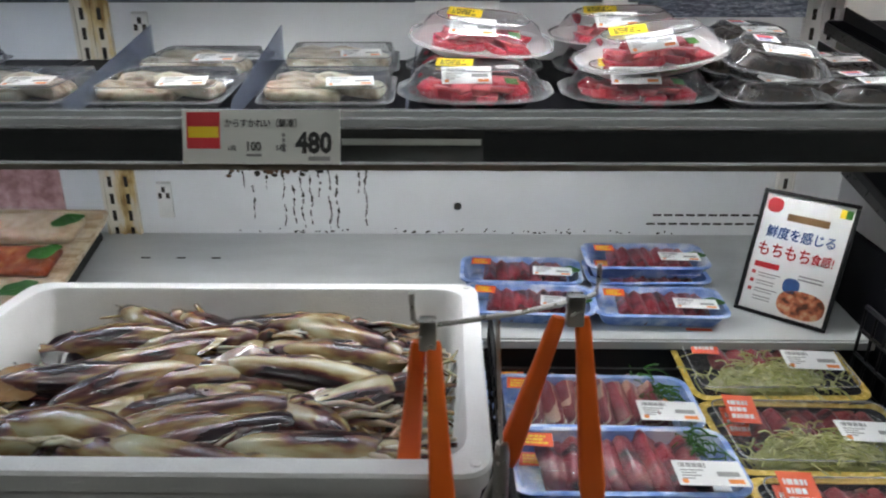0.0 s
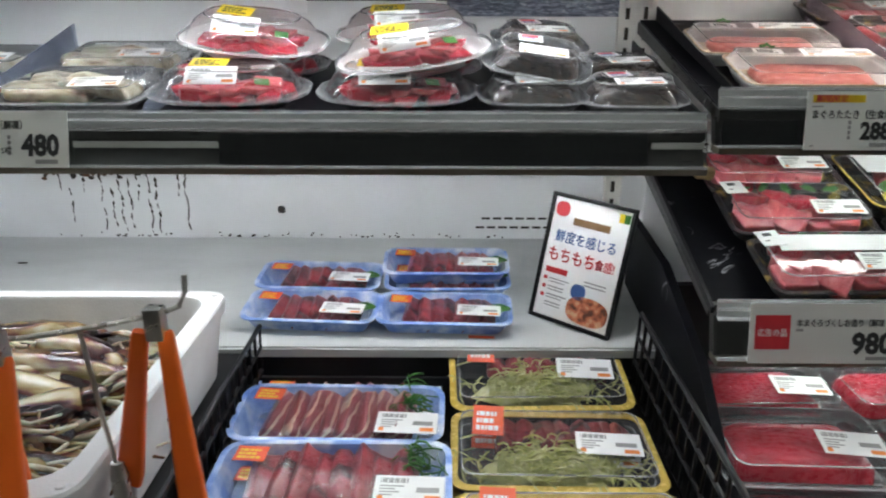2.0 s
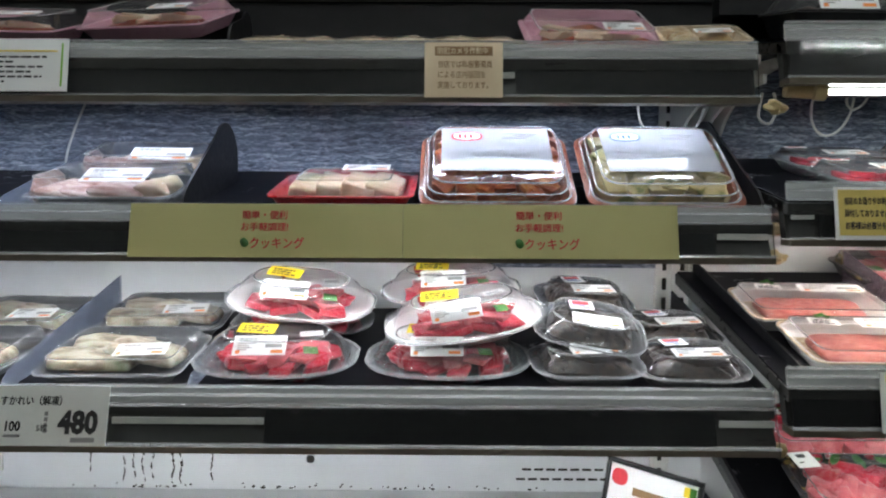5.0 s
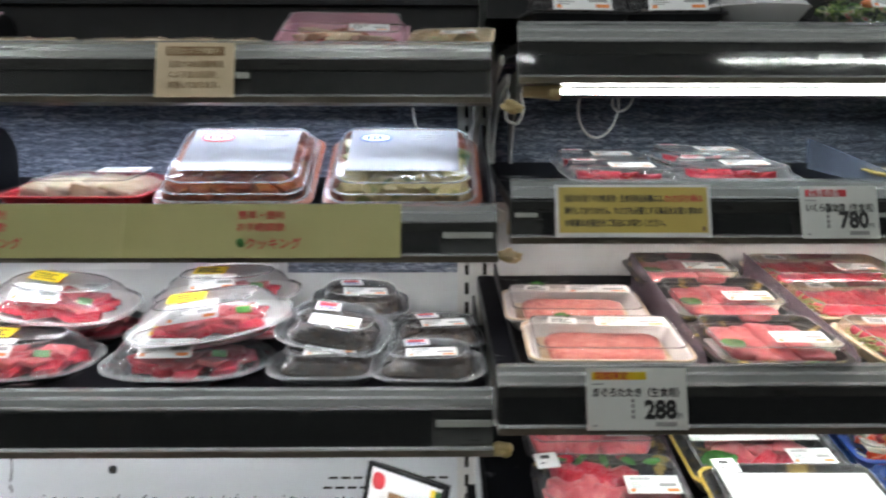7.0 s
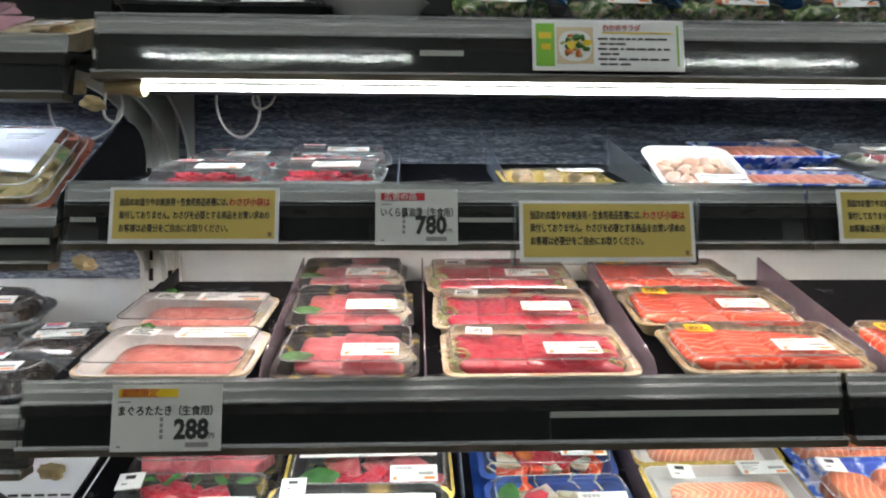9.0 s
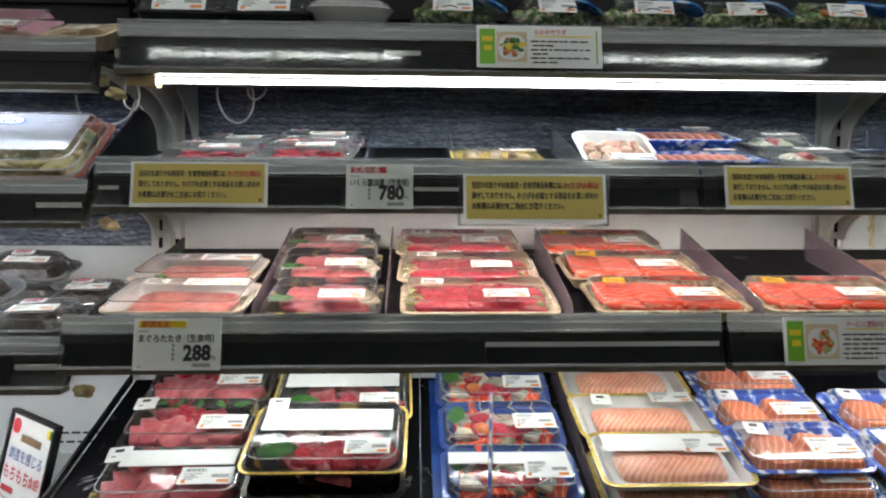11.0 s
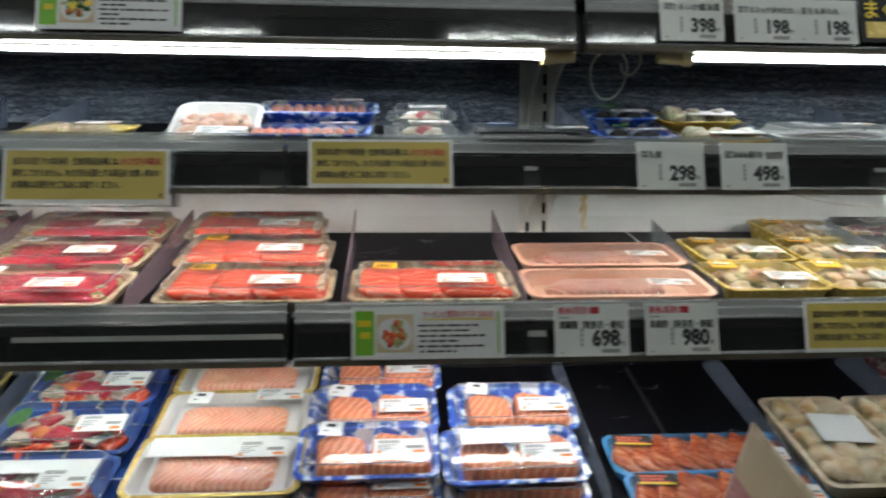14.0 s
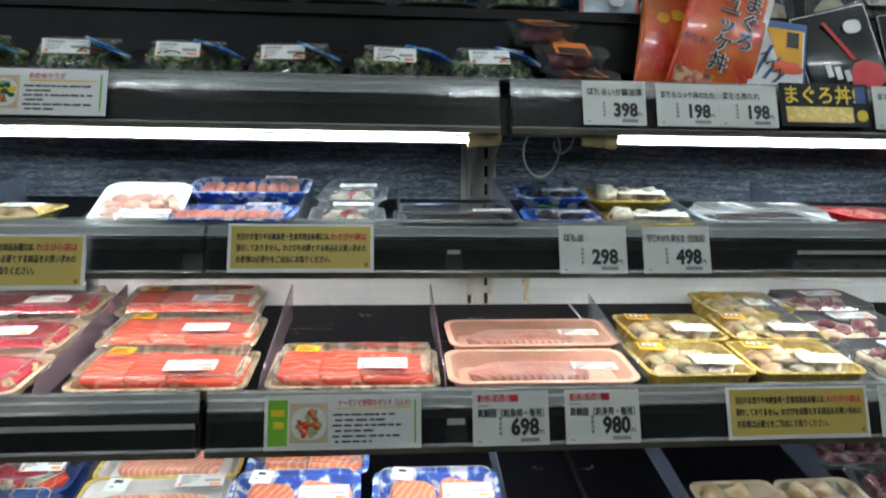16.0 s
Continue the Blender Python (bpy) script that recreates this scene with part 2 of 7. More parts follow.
SKYBLUE = surface("bright_blue_tray", [(0.3, (0.02, 0.20, 0.52)), (0.7, (0.08, 0.34, 0.66))], 0.35)
DEEPBLUE = surface("deep_blue_sheet", [(0.3, (0.01, 0.05, 0.26)), (0.7, (0.03, 0.10, 0.38))], 0.35)
GOLD = surface("gold_tray", [(0.3, (0.58, 0.41, 0.08)), (0.7, (0.72, 0.54, 0.16))], 0.26, 0.15, 12)
BLACKGOLD = surface("black_gold_flecked_tray", [(0.56, (0.012, 0.011, 0.010)), (0.62, (0.10, 0.07, 0.015)), (0.68, (0.45, 0.32, 0.07))], 0.3, 0, 45, bump=0.03)
WOODTRAY = surface("wood_print_tray", [(0.35, (0.48, 0.34, 0.19)), (0.5, (0.68, 0.56, 0.38)), (0.75, (0.78, 0.70, 0.55))], 0.4, 0, 16, (1, 5, 1), 0.05)
BAMBOO = surface("bamboo_print_tray", [(0.34, (0.10, 0.065, 0.035)), (0.48, (0.36, 0.28, 0.15)), (0.66, (0.60, 0.53, 0.38))], 0.35, 0, 30, (4, 1, 1), 0.05)
BROWNTRAY = surface("rust_brown_tray", [(0.3, (0.22, 0.055, 0.025)), (0.7, (0.34, 0.11, 0.06))], 0.3)
PINKRIM = surface("lilac_pink_tray", [(0.3, (0.58, 0.30, 0.38)), (0.7, (0.70, 0.42, 0.50))], 0.3)
PALEPINK = surface("pale_pink_fish_skin", [(0.34, (0.34, 0.17, 0.14)), (0.5, (0.58, 0.38, 0.33)), (0.68, (0.76, 0.64, 0.58))], 0.3, 0, 34, (1, 2, 1), 0.2, coat=0.3)
REDTRAY = surface("red_tray", [(0.3, (0.42, 0.01, 0.015)), (0.7, (0.55, 0.025, 0.03))], 0.3)
PAPER = surface("label_paper", [(0.3, (0.74, 0.75, 0.74)), (0.7, (0.82, 0.83, 0.82))], 0.45, 0, 8, bump=0.03)
CARDGREY = surface("price_card_paper", [(0.3, (0.68, 0.70, 0.66)), (0.7, (0.75, 0.77, 0.73))], 0.4, 0, 6, bump=0.03)
CARDYELLOW = surface("yellow_notice_paper", [(0.3, (0.56, 0.43, 0.10)), (0.7, (0.63, 0.50, 0.14))], 0.45, 0, 5, bump=0.03)
CARDOLIVE = surface("olive_yellow_banner", [(0.3, (0.42, 0.40, 0.16)), (0.7, (0.50, 0.47, 0.21))], 0.45, 0, 4, bump=0.03)
CARDTAN = surface("tan_notice_paper", [(0.3, (0.60, 0.48, 0.30)), (0.7, (0.68, 0.56, 0.38))], 0.5)
INK = surface("black_ink", [(0.3, (0.02, 0.02, 0.02)), (0.7, (0.03, 0.03, 0.03))], 0.5, bump=0)
INKGREY = surface("grey_ink", [(0.3, (0.24, 0.24, 0.24)), (0.7, (0.34, 0.34, 0.33))], 0.5, bump=0)
INKRED = surface("red_ink", [(0.3, (0.50, 0.02, 0.03)), (0.7, (0.58, 0.04, 0.05))], 0.45, bump=0)
INKBLUE = surface("navy_ink", [(0.3, (0.03, 0.07, 0.22)), (0.7, (0.05, 0.12, 0.32))], 0.45, bump=0)
INKGREEN = surface("green_ink", [(0.3, (0.16, 0.42, 0.02)), (0.7, (0.22, 0.50, 0.04))], 0.45, bump=0)
INKORANGE = surface("orange_ink", [(0.3, (0.75, 0.20, 0.03)), (0.7, (0.82, 0.28, 0.06))], 0.45, bump=0)
INKBROWN = surface("brown_ink", [(0.3, (0.20, 0.11, 0.04)), (0.7, (0.28, 0.17, 0.08))], 0.45, bump=0)
STICKYELLOW = surface("yellow_sticker", [(0.3, (0.78, 0.56, 0.02)), (0.7, (0.84, 0.64, 0.04))], 0.4, bump=0)
STICKAMBER = surface("amber_sticker", [(0.3, (0.80, 0.38, 0.01)), (0.7, (0.86, 0.46, 0.02))], 0.4, bump=0)
STICKRED = surface("red_orange_sticker", [(0.3, (0.72, 0.08, 0.02)), (0.7, (0.80, 0.13, 0.04))], 0.4, bump=0)
TUNARED = surface("red_tuna", [(0.3, (0.36, 0.016, 0.032)), (0.55, (0.50, 0.030, 0.054)), (0.8, (0.61, 0.09, 0.115))], 0.28, 0, 24, (1, 3, 1), 0.08, coat=0.3, sss=0.1)
TUNAPINK = surface("pink_fatty_tuna", [(0.3, (0.42, 0.060, 0.075)), (0.55, (0.58, 0.14, 0.15)), (0.8, (0.70, 0.30, 0.29))], 0.3, 0, 26, (1, 3, 1), 0.2, coat=0.3, sss=0.15)
TUNAMINCE = surface("minced_tuna", [(0.3, (0.45, 0.10, 0.08)), (0.55, (0.60, 0.19, 0.15)), (0.8, (0.74, 0.38, 0.31))], 0.35, 0, 90, (1, 1, 1), 0.6, coat=0.2, sss=0.15)
SEARED = surface("seared_bonito", [(0.36, (0.030, 0.010, 0.012)), (0.46, (0.20, 0.022, 0.030)), (0.75, (0.36, 0.06, 0.07))], 0.3, 0, 22, (1, 2.5, 1), 0.25, coat=0.3, sss=0.05)
BONITO = striped("striped_bonito", (0.23, 0.045, 0.055), (0.55, 0.40, 0.30), 26.0, 3.0, 0.22, 0.3, 0.1)
SALMON = chevron("salmon_fillet", (0.76, 0.26, 0.14), (0.87, 0.40, 0.25), (0.93, 0.70, 0.56), 0.0085, 0.8, 0.34, 0.006)
SALMONCUT = striped("salmon_cut", (0.74, 0.22, 0.09), (0.86, 0.48, 0.30), 34.0, 5.0, 0.20, 0.42, 0.5)
SLICED = surface("cured_salmon", [(0.34, (0.38, 0.070, 0.028)), (0.52, (0.56, 0.15, 0.06)), (0.72, (0.74, 0.34, 0.19))], 0.26, 0, 40, (1, 2.5, 1), 0.25, coat=0.35, sss=0.1)
SMOKED = striped("smoked_salmon", (0.80, 0.090, 0.036), (0.86, 0.36, 0.24), 26.0, 10.0, 0.15, 0.26, 1.45)
BREAM = chevron("bream_fillet", (0.66, 0.36, 0.28), (0.76, 0.50, 0.40), (0.45, 0.10, 0.085), 0.0095, -1.1, 0.42, 0.0, 0.35)
SCALLOP = surface("scallop_flesh", [(0.34, (0.50, 0.32, 0.13)), (0.52, (0.70, 0.56, 0.34)), (0.72, (0.82, 0.75, 0.60))], 0.32, 0, 40, bump=0.2, sss=0.2, coat=0.2)
OCTOPUS = surface("octopus_purple", [(0.3, (0.12, 0.020, 0.035)), (0.55, (0.28, 0.070, 0.085)), (0.8, (0.60, 0.38, 0.36))], 0.28, 0, 60, bump=0.4, coat=0.4)
WHITEFISH = surface("pale_fish", [(0.34, (0.22, 0.17, 0.11)), (0.48, (0.50, 0.44, 0.32)), (0.6, (0.62, 0.58, 0.46)), (0.78, (0.70, 0.68, 0.60))], 0.3, 0, 34, (1, 2, 1), 0.15, coat=0.2, sss=0.15)
BEIGEFISH = surface("floured_fish", [(0.3, (0.50, 0.36, 0.22)), (0.55, (0.66, 0.52, 0.36)), (0.8, (0.76, 0.66, 0.52))], 0.5, 0, 50, bump=0.4, sss=0.1)
SQUID = surface("squid_skin", [(0.40, (0.014, 0.006, 0.010)), (0.47, (0.10, 0.032, 0.028)), (0.52, (0.23, 0.145, 0.055)), (0.60, (0.37, 0.32, 0.17)), (0.76, (0.50, 0.48, 0.36))], 0.22, 0, 20, (0.5, 1.8, 1.3), 0.12, 120, coat=0.5, sss=0.1)
SQUIDFIN = surface("squid_fin_brown", [(0.3, (0.07, 0.028, 0.018)), (0.55, (0.22, 0.12, 0.045)), (0.8, (0.34, 0.25, 0.13))], 0.25, 0, 30, coat=0.4, sss=0.1)
SEAWEED = surface("dark_simmered_seaweed", [(0.35, (0.010, 0.007, 0.005)), (0.6, (0.040, 0.024, 0.014)), (0.8, (0.12, 0.07, 0.04))], 0.3, 0, 130, bump=0.8, coat=0.3)
ONION = surface("shredded_onion", [(0.3, (0.26, 0.28, 0.06)), (0.55, (0.42, 0.42, 0.16)), (0.8, (0.58, 0.57, 0.36))], 0.4, 0, 60)
LEAF = surface("green_leaf", [(0.3, (0.015, 0.085, 0.010)), (0.7, (0.05, 0.19, 0.02))], 0.4, 0, 40)
PRAWN = surface("peeled_shrimp", [(0.3, (0.70, 0.36, 0.25)), (0.55, (0.80, 0.56, 0.44)), (0.8, (0.84, 0.72, 0.62))], 0.3, 0, 50, bump=0.2, sss=0.15)
TOMATO = surface("red_orange_roe", [(0.3, (0.55, 0.10, 0.02)), (0.7, (0.72, 0.24, 0.05))], 0.3, 0, 40)
SAUCE = surface("red_brown_sauce_fish", [(0.34, (0.20, 0.030, 0.010)), (0.55, (0.34, 0.075, 0.022)), (0.75, (0.52, 0.24, 0.08))], 0.3, 0, 40, bump=0.3)
POTATO = surface("herbed_fish_pieces", [(0.32, (0.08, 0.14, 0.02)), (0.45, (0.50, 0.40, 0.16)), (0.7, (0.66, 0.58, 0.34))], 0.4, 0, 34, bump=0.3)
SAUSAGE = surface("orange_roe_sticks", [(0.3, (0.62, 0.20, 0.12)), (0.7, (0.76, 0.34, 0.24))], 0.35, 0, 40)
ORANGEHANDLE = surface("orange_handle_plastic", [(0.3, (0.88, 0.13, 0.012)), (0.7, (0.92, 0.17, 0.018))], 0.38, 0, 20, bump=0.05)
PINKSTONE = surface("pink_stone_panel", [(0.35, (0.30, 0.15, 0.14)), (0.55, (0.48, 0.28, 0.26)), (0.75, (0.60, 0.42, 0.40))], 0.4, 0, 45, bump=0.05)
MOULD = surface("black_mould", [(0.3, (0.012, 0.010, 0.008)), (0.7, (0.05, 0.04, 0.03))], 0.85)
MOULDBROWN = surface("brown_rust_stain", [(0.3, (0.05, 0.025, 0.01)), (0.7, (0.14, 0.07, 0.03))], 0.85)
FLOORMAT = surface("store_floor_tile", [(0.3, (0.42, 0.40, 0.36)), (0.7, (0.52, 0.50, 0.46))], 0.3, 0, 3)
CEILMAT = surface("ceiling_board", [(0.3, (0.66, 0.66, 0.64)), (0.7, (0.74, 0.74, 0.72))], 0.7, 0, 8)
OPPOSITE = surface("aisle_wall_paint", [(0.3, (0.05, 0.048, 0.045)), (0.7, (0.085, 0.082, 0.078))], 0.6, 0, 2)
POUCHORANGE = surface("orange_pouch_print", [(0.36, (0.50, 0.03, 0.01)), (0.5, (0.62, 0.11, 0.02)), (0.72, (0.70, 0.22, 0.04))], 0.25, 0, 14, bump=0.1, coat=0.5)
BLACKPOUCH = surface("black_pouch_foil", [(0.3, (0.010, 0.010, 0.012)), (0.7, (0.022, 0.021, 0.024))], 0.22, 0, 20, bump=0.15, coat=0.5)
SILVERBAG = surface("silvery_bag_film", [(0.35, (0.20, 0.25, 0.28)), (0.55, (0.42, 0.48, 0.52)), (0.75, (0.66, 0.70, 0.72))], 0.22, 0.2, 14, bump=0.3, coat=0.4)
SALADMIX = surface("mixed_salad", [(0.36, (0.010, 0.025, 0.010)), (0.45, (0.05, 0.12, 0.02)), (0.54, (0.26, 0.36, 0.07)), (0.60, (0.62, 0.60, 0.48)), (0.68, (0.55, 0.10, 0.04))], 0.35, 0, 110, bump=0.5)
SACHET = surface("blue_silver_sachet", [(0.40, (0.03, 0.13, 0.50)), (0.52, (0.12, 0.34, 0.66)), (0.66, (0.66, 0.72, 0.78))], 0.25, 0, 30, bump=0.2)
DISHPHOTO = surface("dish_photo_print", [(0.35, (0.10, 0.03, 0.015)), (0.5, (0.50, 0.15, 0.07)), (0.65, (0.62, 0.40, 0.24)), (0.8, (0.10, 0.25, 0.04))], 0.4, 0, 90, bump=0)
FLAGPHOTO = surface("pink_fish_photo_print", [(0.32, (0.30, 0.08, 0.09)), (0.5, (0.52, 0.22, 0.22)), (0.7, (0.64, 0.38, 0.36))], 0.3, 0, 30, bump=0.02, coat=0.4)
FLAGFLOWER = surface("flower_photo_print", [(0.40, (0.05, 0.07, 0.14)), (0.48, (0.16, 0.18, 0.26)), (0.54, (0.30, 0.26, 0.14)), (0.60, (0.48, 0.40, 0.12)), (0.66, (0.52, 0.44, 0.46))], 0.3, 0, 70, bump=0.02, coat=0.4)
LAMPWHITE = glow("white_tube_light", (0.92, 1.0, 1.03), TUBE_WHITE)
LAMPPINK = glow("pinkish_tube_light", (1.0, 0.89, 0.82), TUBE_PINK)
LAMPBLUE = glow("cold_tube_light", (0.77, 0.85, 1.03), TUBE_BLUE)
LAMPDECK = glow("deck_tube_light", (0.97, 0.98, 1.02), TUBE_BLUE * 1.15)
# Dim tube for the added top fill lamps and one lower-shelf lamp.
LAMPCANOPY = glow("dim_fill_and_shelf_light", (0.95, 0.98, 1.0), TUBE_WHITE * 0.30)
LAMPEAST = glow("warm_white_tube_light", (1.0, 0.98, 0.93), TUBE_PINK * 0.92)
LAMPSHELF = glow("lower_shelf_tube_light", (1.0, 0.98, 0.97), TUBE_LOW * 1.3)
LAMPLOW = glow("lower_tube_light", (0.97, 1.0, 0.97), TUBE_LOW)
LAMPCEIL = glow("ceiling_tube_light", (0.97, 1.0, 0.99), CEILING)

SOFT = {m.name for m in (TUNARED, TUNAPINK, TUNAMINCE, SEARED, SMOKED, SLICED, SCALLOP, OCTOPUS, WHITEFISH, BEIGEFISH, SQUID, SQUIDFIN, SALMON, BREAM, BONITO, SAUCE, POTATO, SAUSAGE, TOMATO, LEAF, SALADMIX)}

# ---- mesh helpers ----


def finish(bm, name, mats, smooth=True):
    me = bpy.data.meshes.new(name)
    bm.normal_update()
    bm.to_mesh(me)
    bm.free()
    for m in mats if isinstance(mats, (list, tuple)) else [mats]:
        me.materials.append(m)
    if smooth:
        me.shade_smooth()
        if not (isinstance(mats, bpy.types.Material) and mats.name in SOFT):
            me.set_sharp_from_angle(angle=radians(38))
    return me


def part(name, bm, mats, parent, label="", at=None, smooth=True, kind=""):
    me = bm if isinstance(bm, bpy.types.Mesh) else finish(bm, name, mats, smooth)
    ob = new(name, me)
    ob.parent = parent
    if at is not None:
        ob.matrix_basis = at
    if mats in (LID, FILM, RAIL, FENCE, RIM, BAND):
        ob.visible_shadow = False
    return tagged(ob, label, kind=kind)


def thing(name, label, category, group="", m=None, kind=""):
    ob = new(name)
    ob.empty_display_size = 0.02
    if m is not None:
        ob.matrix_basis = m
    return tagged(ob, label, category, group, kind)


def solid(name, bm, mats, label, category, group="", m=None, kind="", smooth=True):
    ob = new(name, finish(bm, name, mats, smooth))
    if m is not None:
        ob.matrix_basis = m
    if mats in (FENCE, BLUEFENCE, MAUVEFENCE, RAIL):
        ob.visible_shadow = False
    return tagged(ob, label, category, group, kind)


def box(bm, x0, x1, y0, y1, z0, z1, mat=0, bevel=0.0):
    vs = [bm.verts.new((x, y, z)) for x in (x0, x1) for y in (y0, y1) for z in (z0, z1)]
    fs = [bm.faces.new([vs[i] for i in f]) for f in ((0, 1, 3, 2), (4, 6, 7, 5), (0, 4, 5, 1), (2, 3, 7, 6), (0, 2, 6, 4), (1, 5, 7, 3))]
    for f in fs:
        f.material_index = mat
    if bevel:
        es = {e for f in fs for e in f.edges}
        bmesh.ops.bevel(bm, geom=list(es), offset=bevel, segments=2, affect="EDGES", profile=0.5)
    return bm


def boxed(*a, **k):
    return box(bmesh.new(), *a, **k)


def rr(w, d, r, z, n=4, cx=0.0, cy=0.0):
    """A ring of points: a rounded rectangle lying flat."""
    r = min(r, w / 2 - 1e-4, d / 2 - 1e-4)
    pts = []
    for k, (sx, sy) in enumerate(((1, -1), (1, 1), (-1, 1), (-1, -1))):
        for i in range(n + 1):
            a = radians(-90 + 90 * k + 90 * i / n)
            pts.append((cx + sx * (w / 2 - r) + r * math.cos(a), cy + sy * (d / 2 - r) + r * math.sin(a), z))
    return pts


def oval(w, d, z, n=28, wave=0.0):
    return [((w / 2 * (1 + wave * (i % 2))) * math.copysign(abs(math.cos(a)) ** 0.8, math.cos(a)), (d / 2 * (1 + wave * (i % 2))) * math.copysign(abs(math.sin(a)) ** 0.8, math.sin(a)), z) for i in range(n) for a in (2 * math.pi * i / n,)]


def loft(rings, cap0=True, cap1=True, bm=None, mat=0):
    bm = bm or bmesh.new()
    vs = [[bm.verts.new(p) for p in ring] for ring in rings]
    fs = []
    for a, b in zip(vs, vs[1:]):
        for i in range(len(a)):
            j = (i + 1) % len(a)
            fs.append(bm.faces.new((a[i], a[j], b[j], b[i])))
    if cap0:
        fs.append(bm.faces.new(vs[0][::-1]))
    if cap1:
        fs.append(bm.faces.new(vs[-1]))
    for f in fs:
        f.material_index = mat
    return bm


def tube(points, r, bm=None, n=8, mat=0):
    """A round bar along a line of points; r may be one radius or one for each point."""
    pts = [Vector(p) for p in points]
    rs = r if isinstance(r, (list, tuple)) else [r] * len(pts)
    rings, up = [], Vector((0.13, 0.31, 0.94))
    for i, p in enumerate(pts):
        t = (pts[min(i + 1, len(pts) - 1)] - pts[max(i - 1, 0)]).normalized()
        a = t.cross(up)
        if a.length < 0.05:
            a = t.cross(Vector((1, 0, 0)))
        a.normalize()
        b = t.cross(a)
        rings.append([p + rs[i] * (math.cos(q) * a + math.sin(q) * b) for q in (2 * math.pi * k / n for k in range(n))])
    return loft(rings, bm=bm, mat=mat)


def profile(poly, x0, x1, bm=None, mat=0):
    """A cross-section of (y, z) points drawn out along x."""
    bm = bm or bmesh.new()
    a = [bm.verts.new((x0, y, z)) for y, z in poly]
    b = [bm.verts.new((x1, y, z)) for y, z in poly]
    n = len(poly)
    fs = [bm.faces.new((a[i], a[(i + 1) % n], b[(i + 1) % n], b[i])) for i in range(n)]
    fs += [bm.faces.new(a[::-1]), bm.faces.new(b)]
    for f in fs:
        f.material_index = mat
    bmesh.ops.recalc_face_normals(bm, faces=fs)
    return bm


def lump(rx, ry, rz, seed=0, rough=0.25, sub=2, bm=None, at=(0, 0, 0)):
    bm = bm or bmesh.new()
    made = bmesh.ops.create_icosphere(bm, subdivisions=sub, radius=1.0)["verts"]
    for v in made:
        k = 1 + rough * noise.noise(v.co * 1.7 + Vector((seed * 3.1, seed * 1.7, seed)))
        v.co = Vector((v.co.x * rx * k, v.co.y * ry * k, v.co.z * rz * k)) + Vector(at)
    return bm


def chunk(w, d, h, seed=0, skew=0.15):
    """A knife-cut piece: a block with uneven corners and eased edges, standing on its base."""
    rnd = random.Random(seed * 7 + 3)
    bm = bmesh.new()
    box(bm, -w / 2, w / 2, -d / 2, d / 2, 0, h)
    for v in bm.verts:
        top = v.co.z > h / 2
        v.co += Vector((rnd.uniform(-skew, skew) * w, rnd.uniform(-skew, skew) * d, rnd.uniform(-0.45, 0.15) * h if top else 0.0))
    bmesh.ops.bevel(bm, geom=list(bm.edges), offset=min(w, d, h) * 0.2, segments=2, affect="EDGES", profile=0.6)
    for v in bm.verts:
        v.co += 0.05 * min(w, d, h) * noise.noise_vector(v.co * 140 + Vector((seed, 0, 0)))
    return bm


def slab(w, d, h, seed=0, rough=0.12, r=0.3):
    """A soft-edged cut piece, w thick, d long, h high, standing on its base."""
    rings = []
    for i, (f, s) in enumerate(((-0.5, 0.92), (-0.42, 1.0), (0.0, 1.02), (0.42, 1.0), (0.5, 0.93))):
        ring = rr(d * s, h * s, min(d, h) * r, 0, 2)
        pts = []
        for px, py, _ in ring:
            k = 1 + rough * noise.noise(Vector((px * 45 + seed * 2.3, py * 60, f * 2 + seed)))
            pts.append((f * w, px * k, py * k + h / 2))
        rings.append(pts)
    return loft(rings)


def fillet(w, d, h, seed=0, rough=0.12):
    """A low block of flesh with a rounded top."""
    rings = []
    for z, s in ((0, 0.97), (0.35, 1.0), (0.75, 0.97), (0.95, 0.88), (1.0, 0.7)):
        ring = rr(w * s, d * s, min(w, d) * 0.22, h * z, 4)
        rings.append([(x * (1 + rough * 0.4 * noise.noise(Vector((x * 30, y * 30, seed)))), y * (1 + rough * noise.noise(Vector((x * 22, y * 22, seed + 5)))), zz * (1 + rough * noise.noise(Vector((x * 25, y * 25, seed + 9))))) for x, y, zz in ring])
    return loft(rings)


def tray(w, d, h, r=0.012, flare=0.012, lip=0.004, th=0.0025):
    return loft([rr(w - 2 * flare, d - 2 * flare, r, 0), rr(w - 0.3 * flare, d - 0.3 * flare, r * 1.2, h - 0.002), rr(w + lip, d + lip, r * 1.3, h - 0.0015), rr(w + lip, d + lip, r * 1.3, h), rr(w - 0.3 * flare - 2 * th, d - 0.3 * flare - 2 * th, r * 1.1, h), rr(w - 2 * flare - 2 * th, d - 2 * flare - 2 * th, r * 0.9, th)])


def lid(w, d, z, h, inset=0.014, r=0.012):
    return loft([rr(w + 0.005, d + 0.005, r * 1.3, z - 0.003), rr(w + 0.005, d + 0.005, r * 1.3, z + 0.001), rr(w - 0.004, d - 0.004, r * 1.2, z + 0.001), rr(w - inset, d - inset, r * 1.2, z + h * 0.85), rr(w - inset * 1.25, d - inset * 1.25, r * 1.1, z + h)], cap0=False)


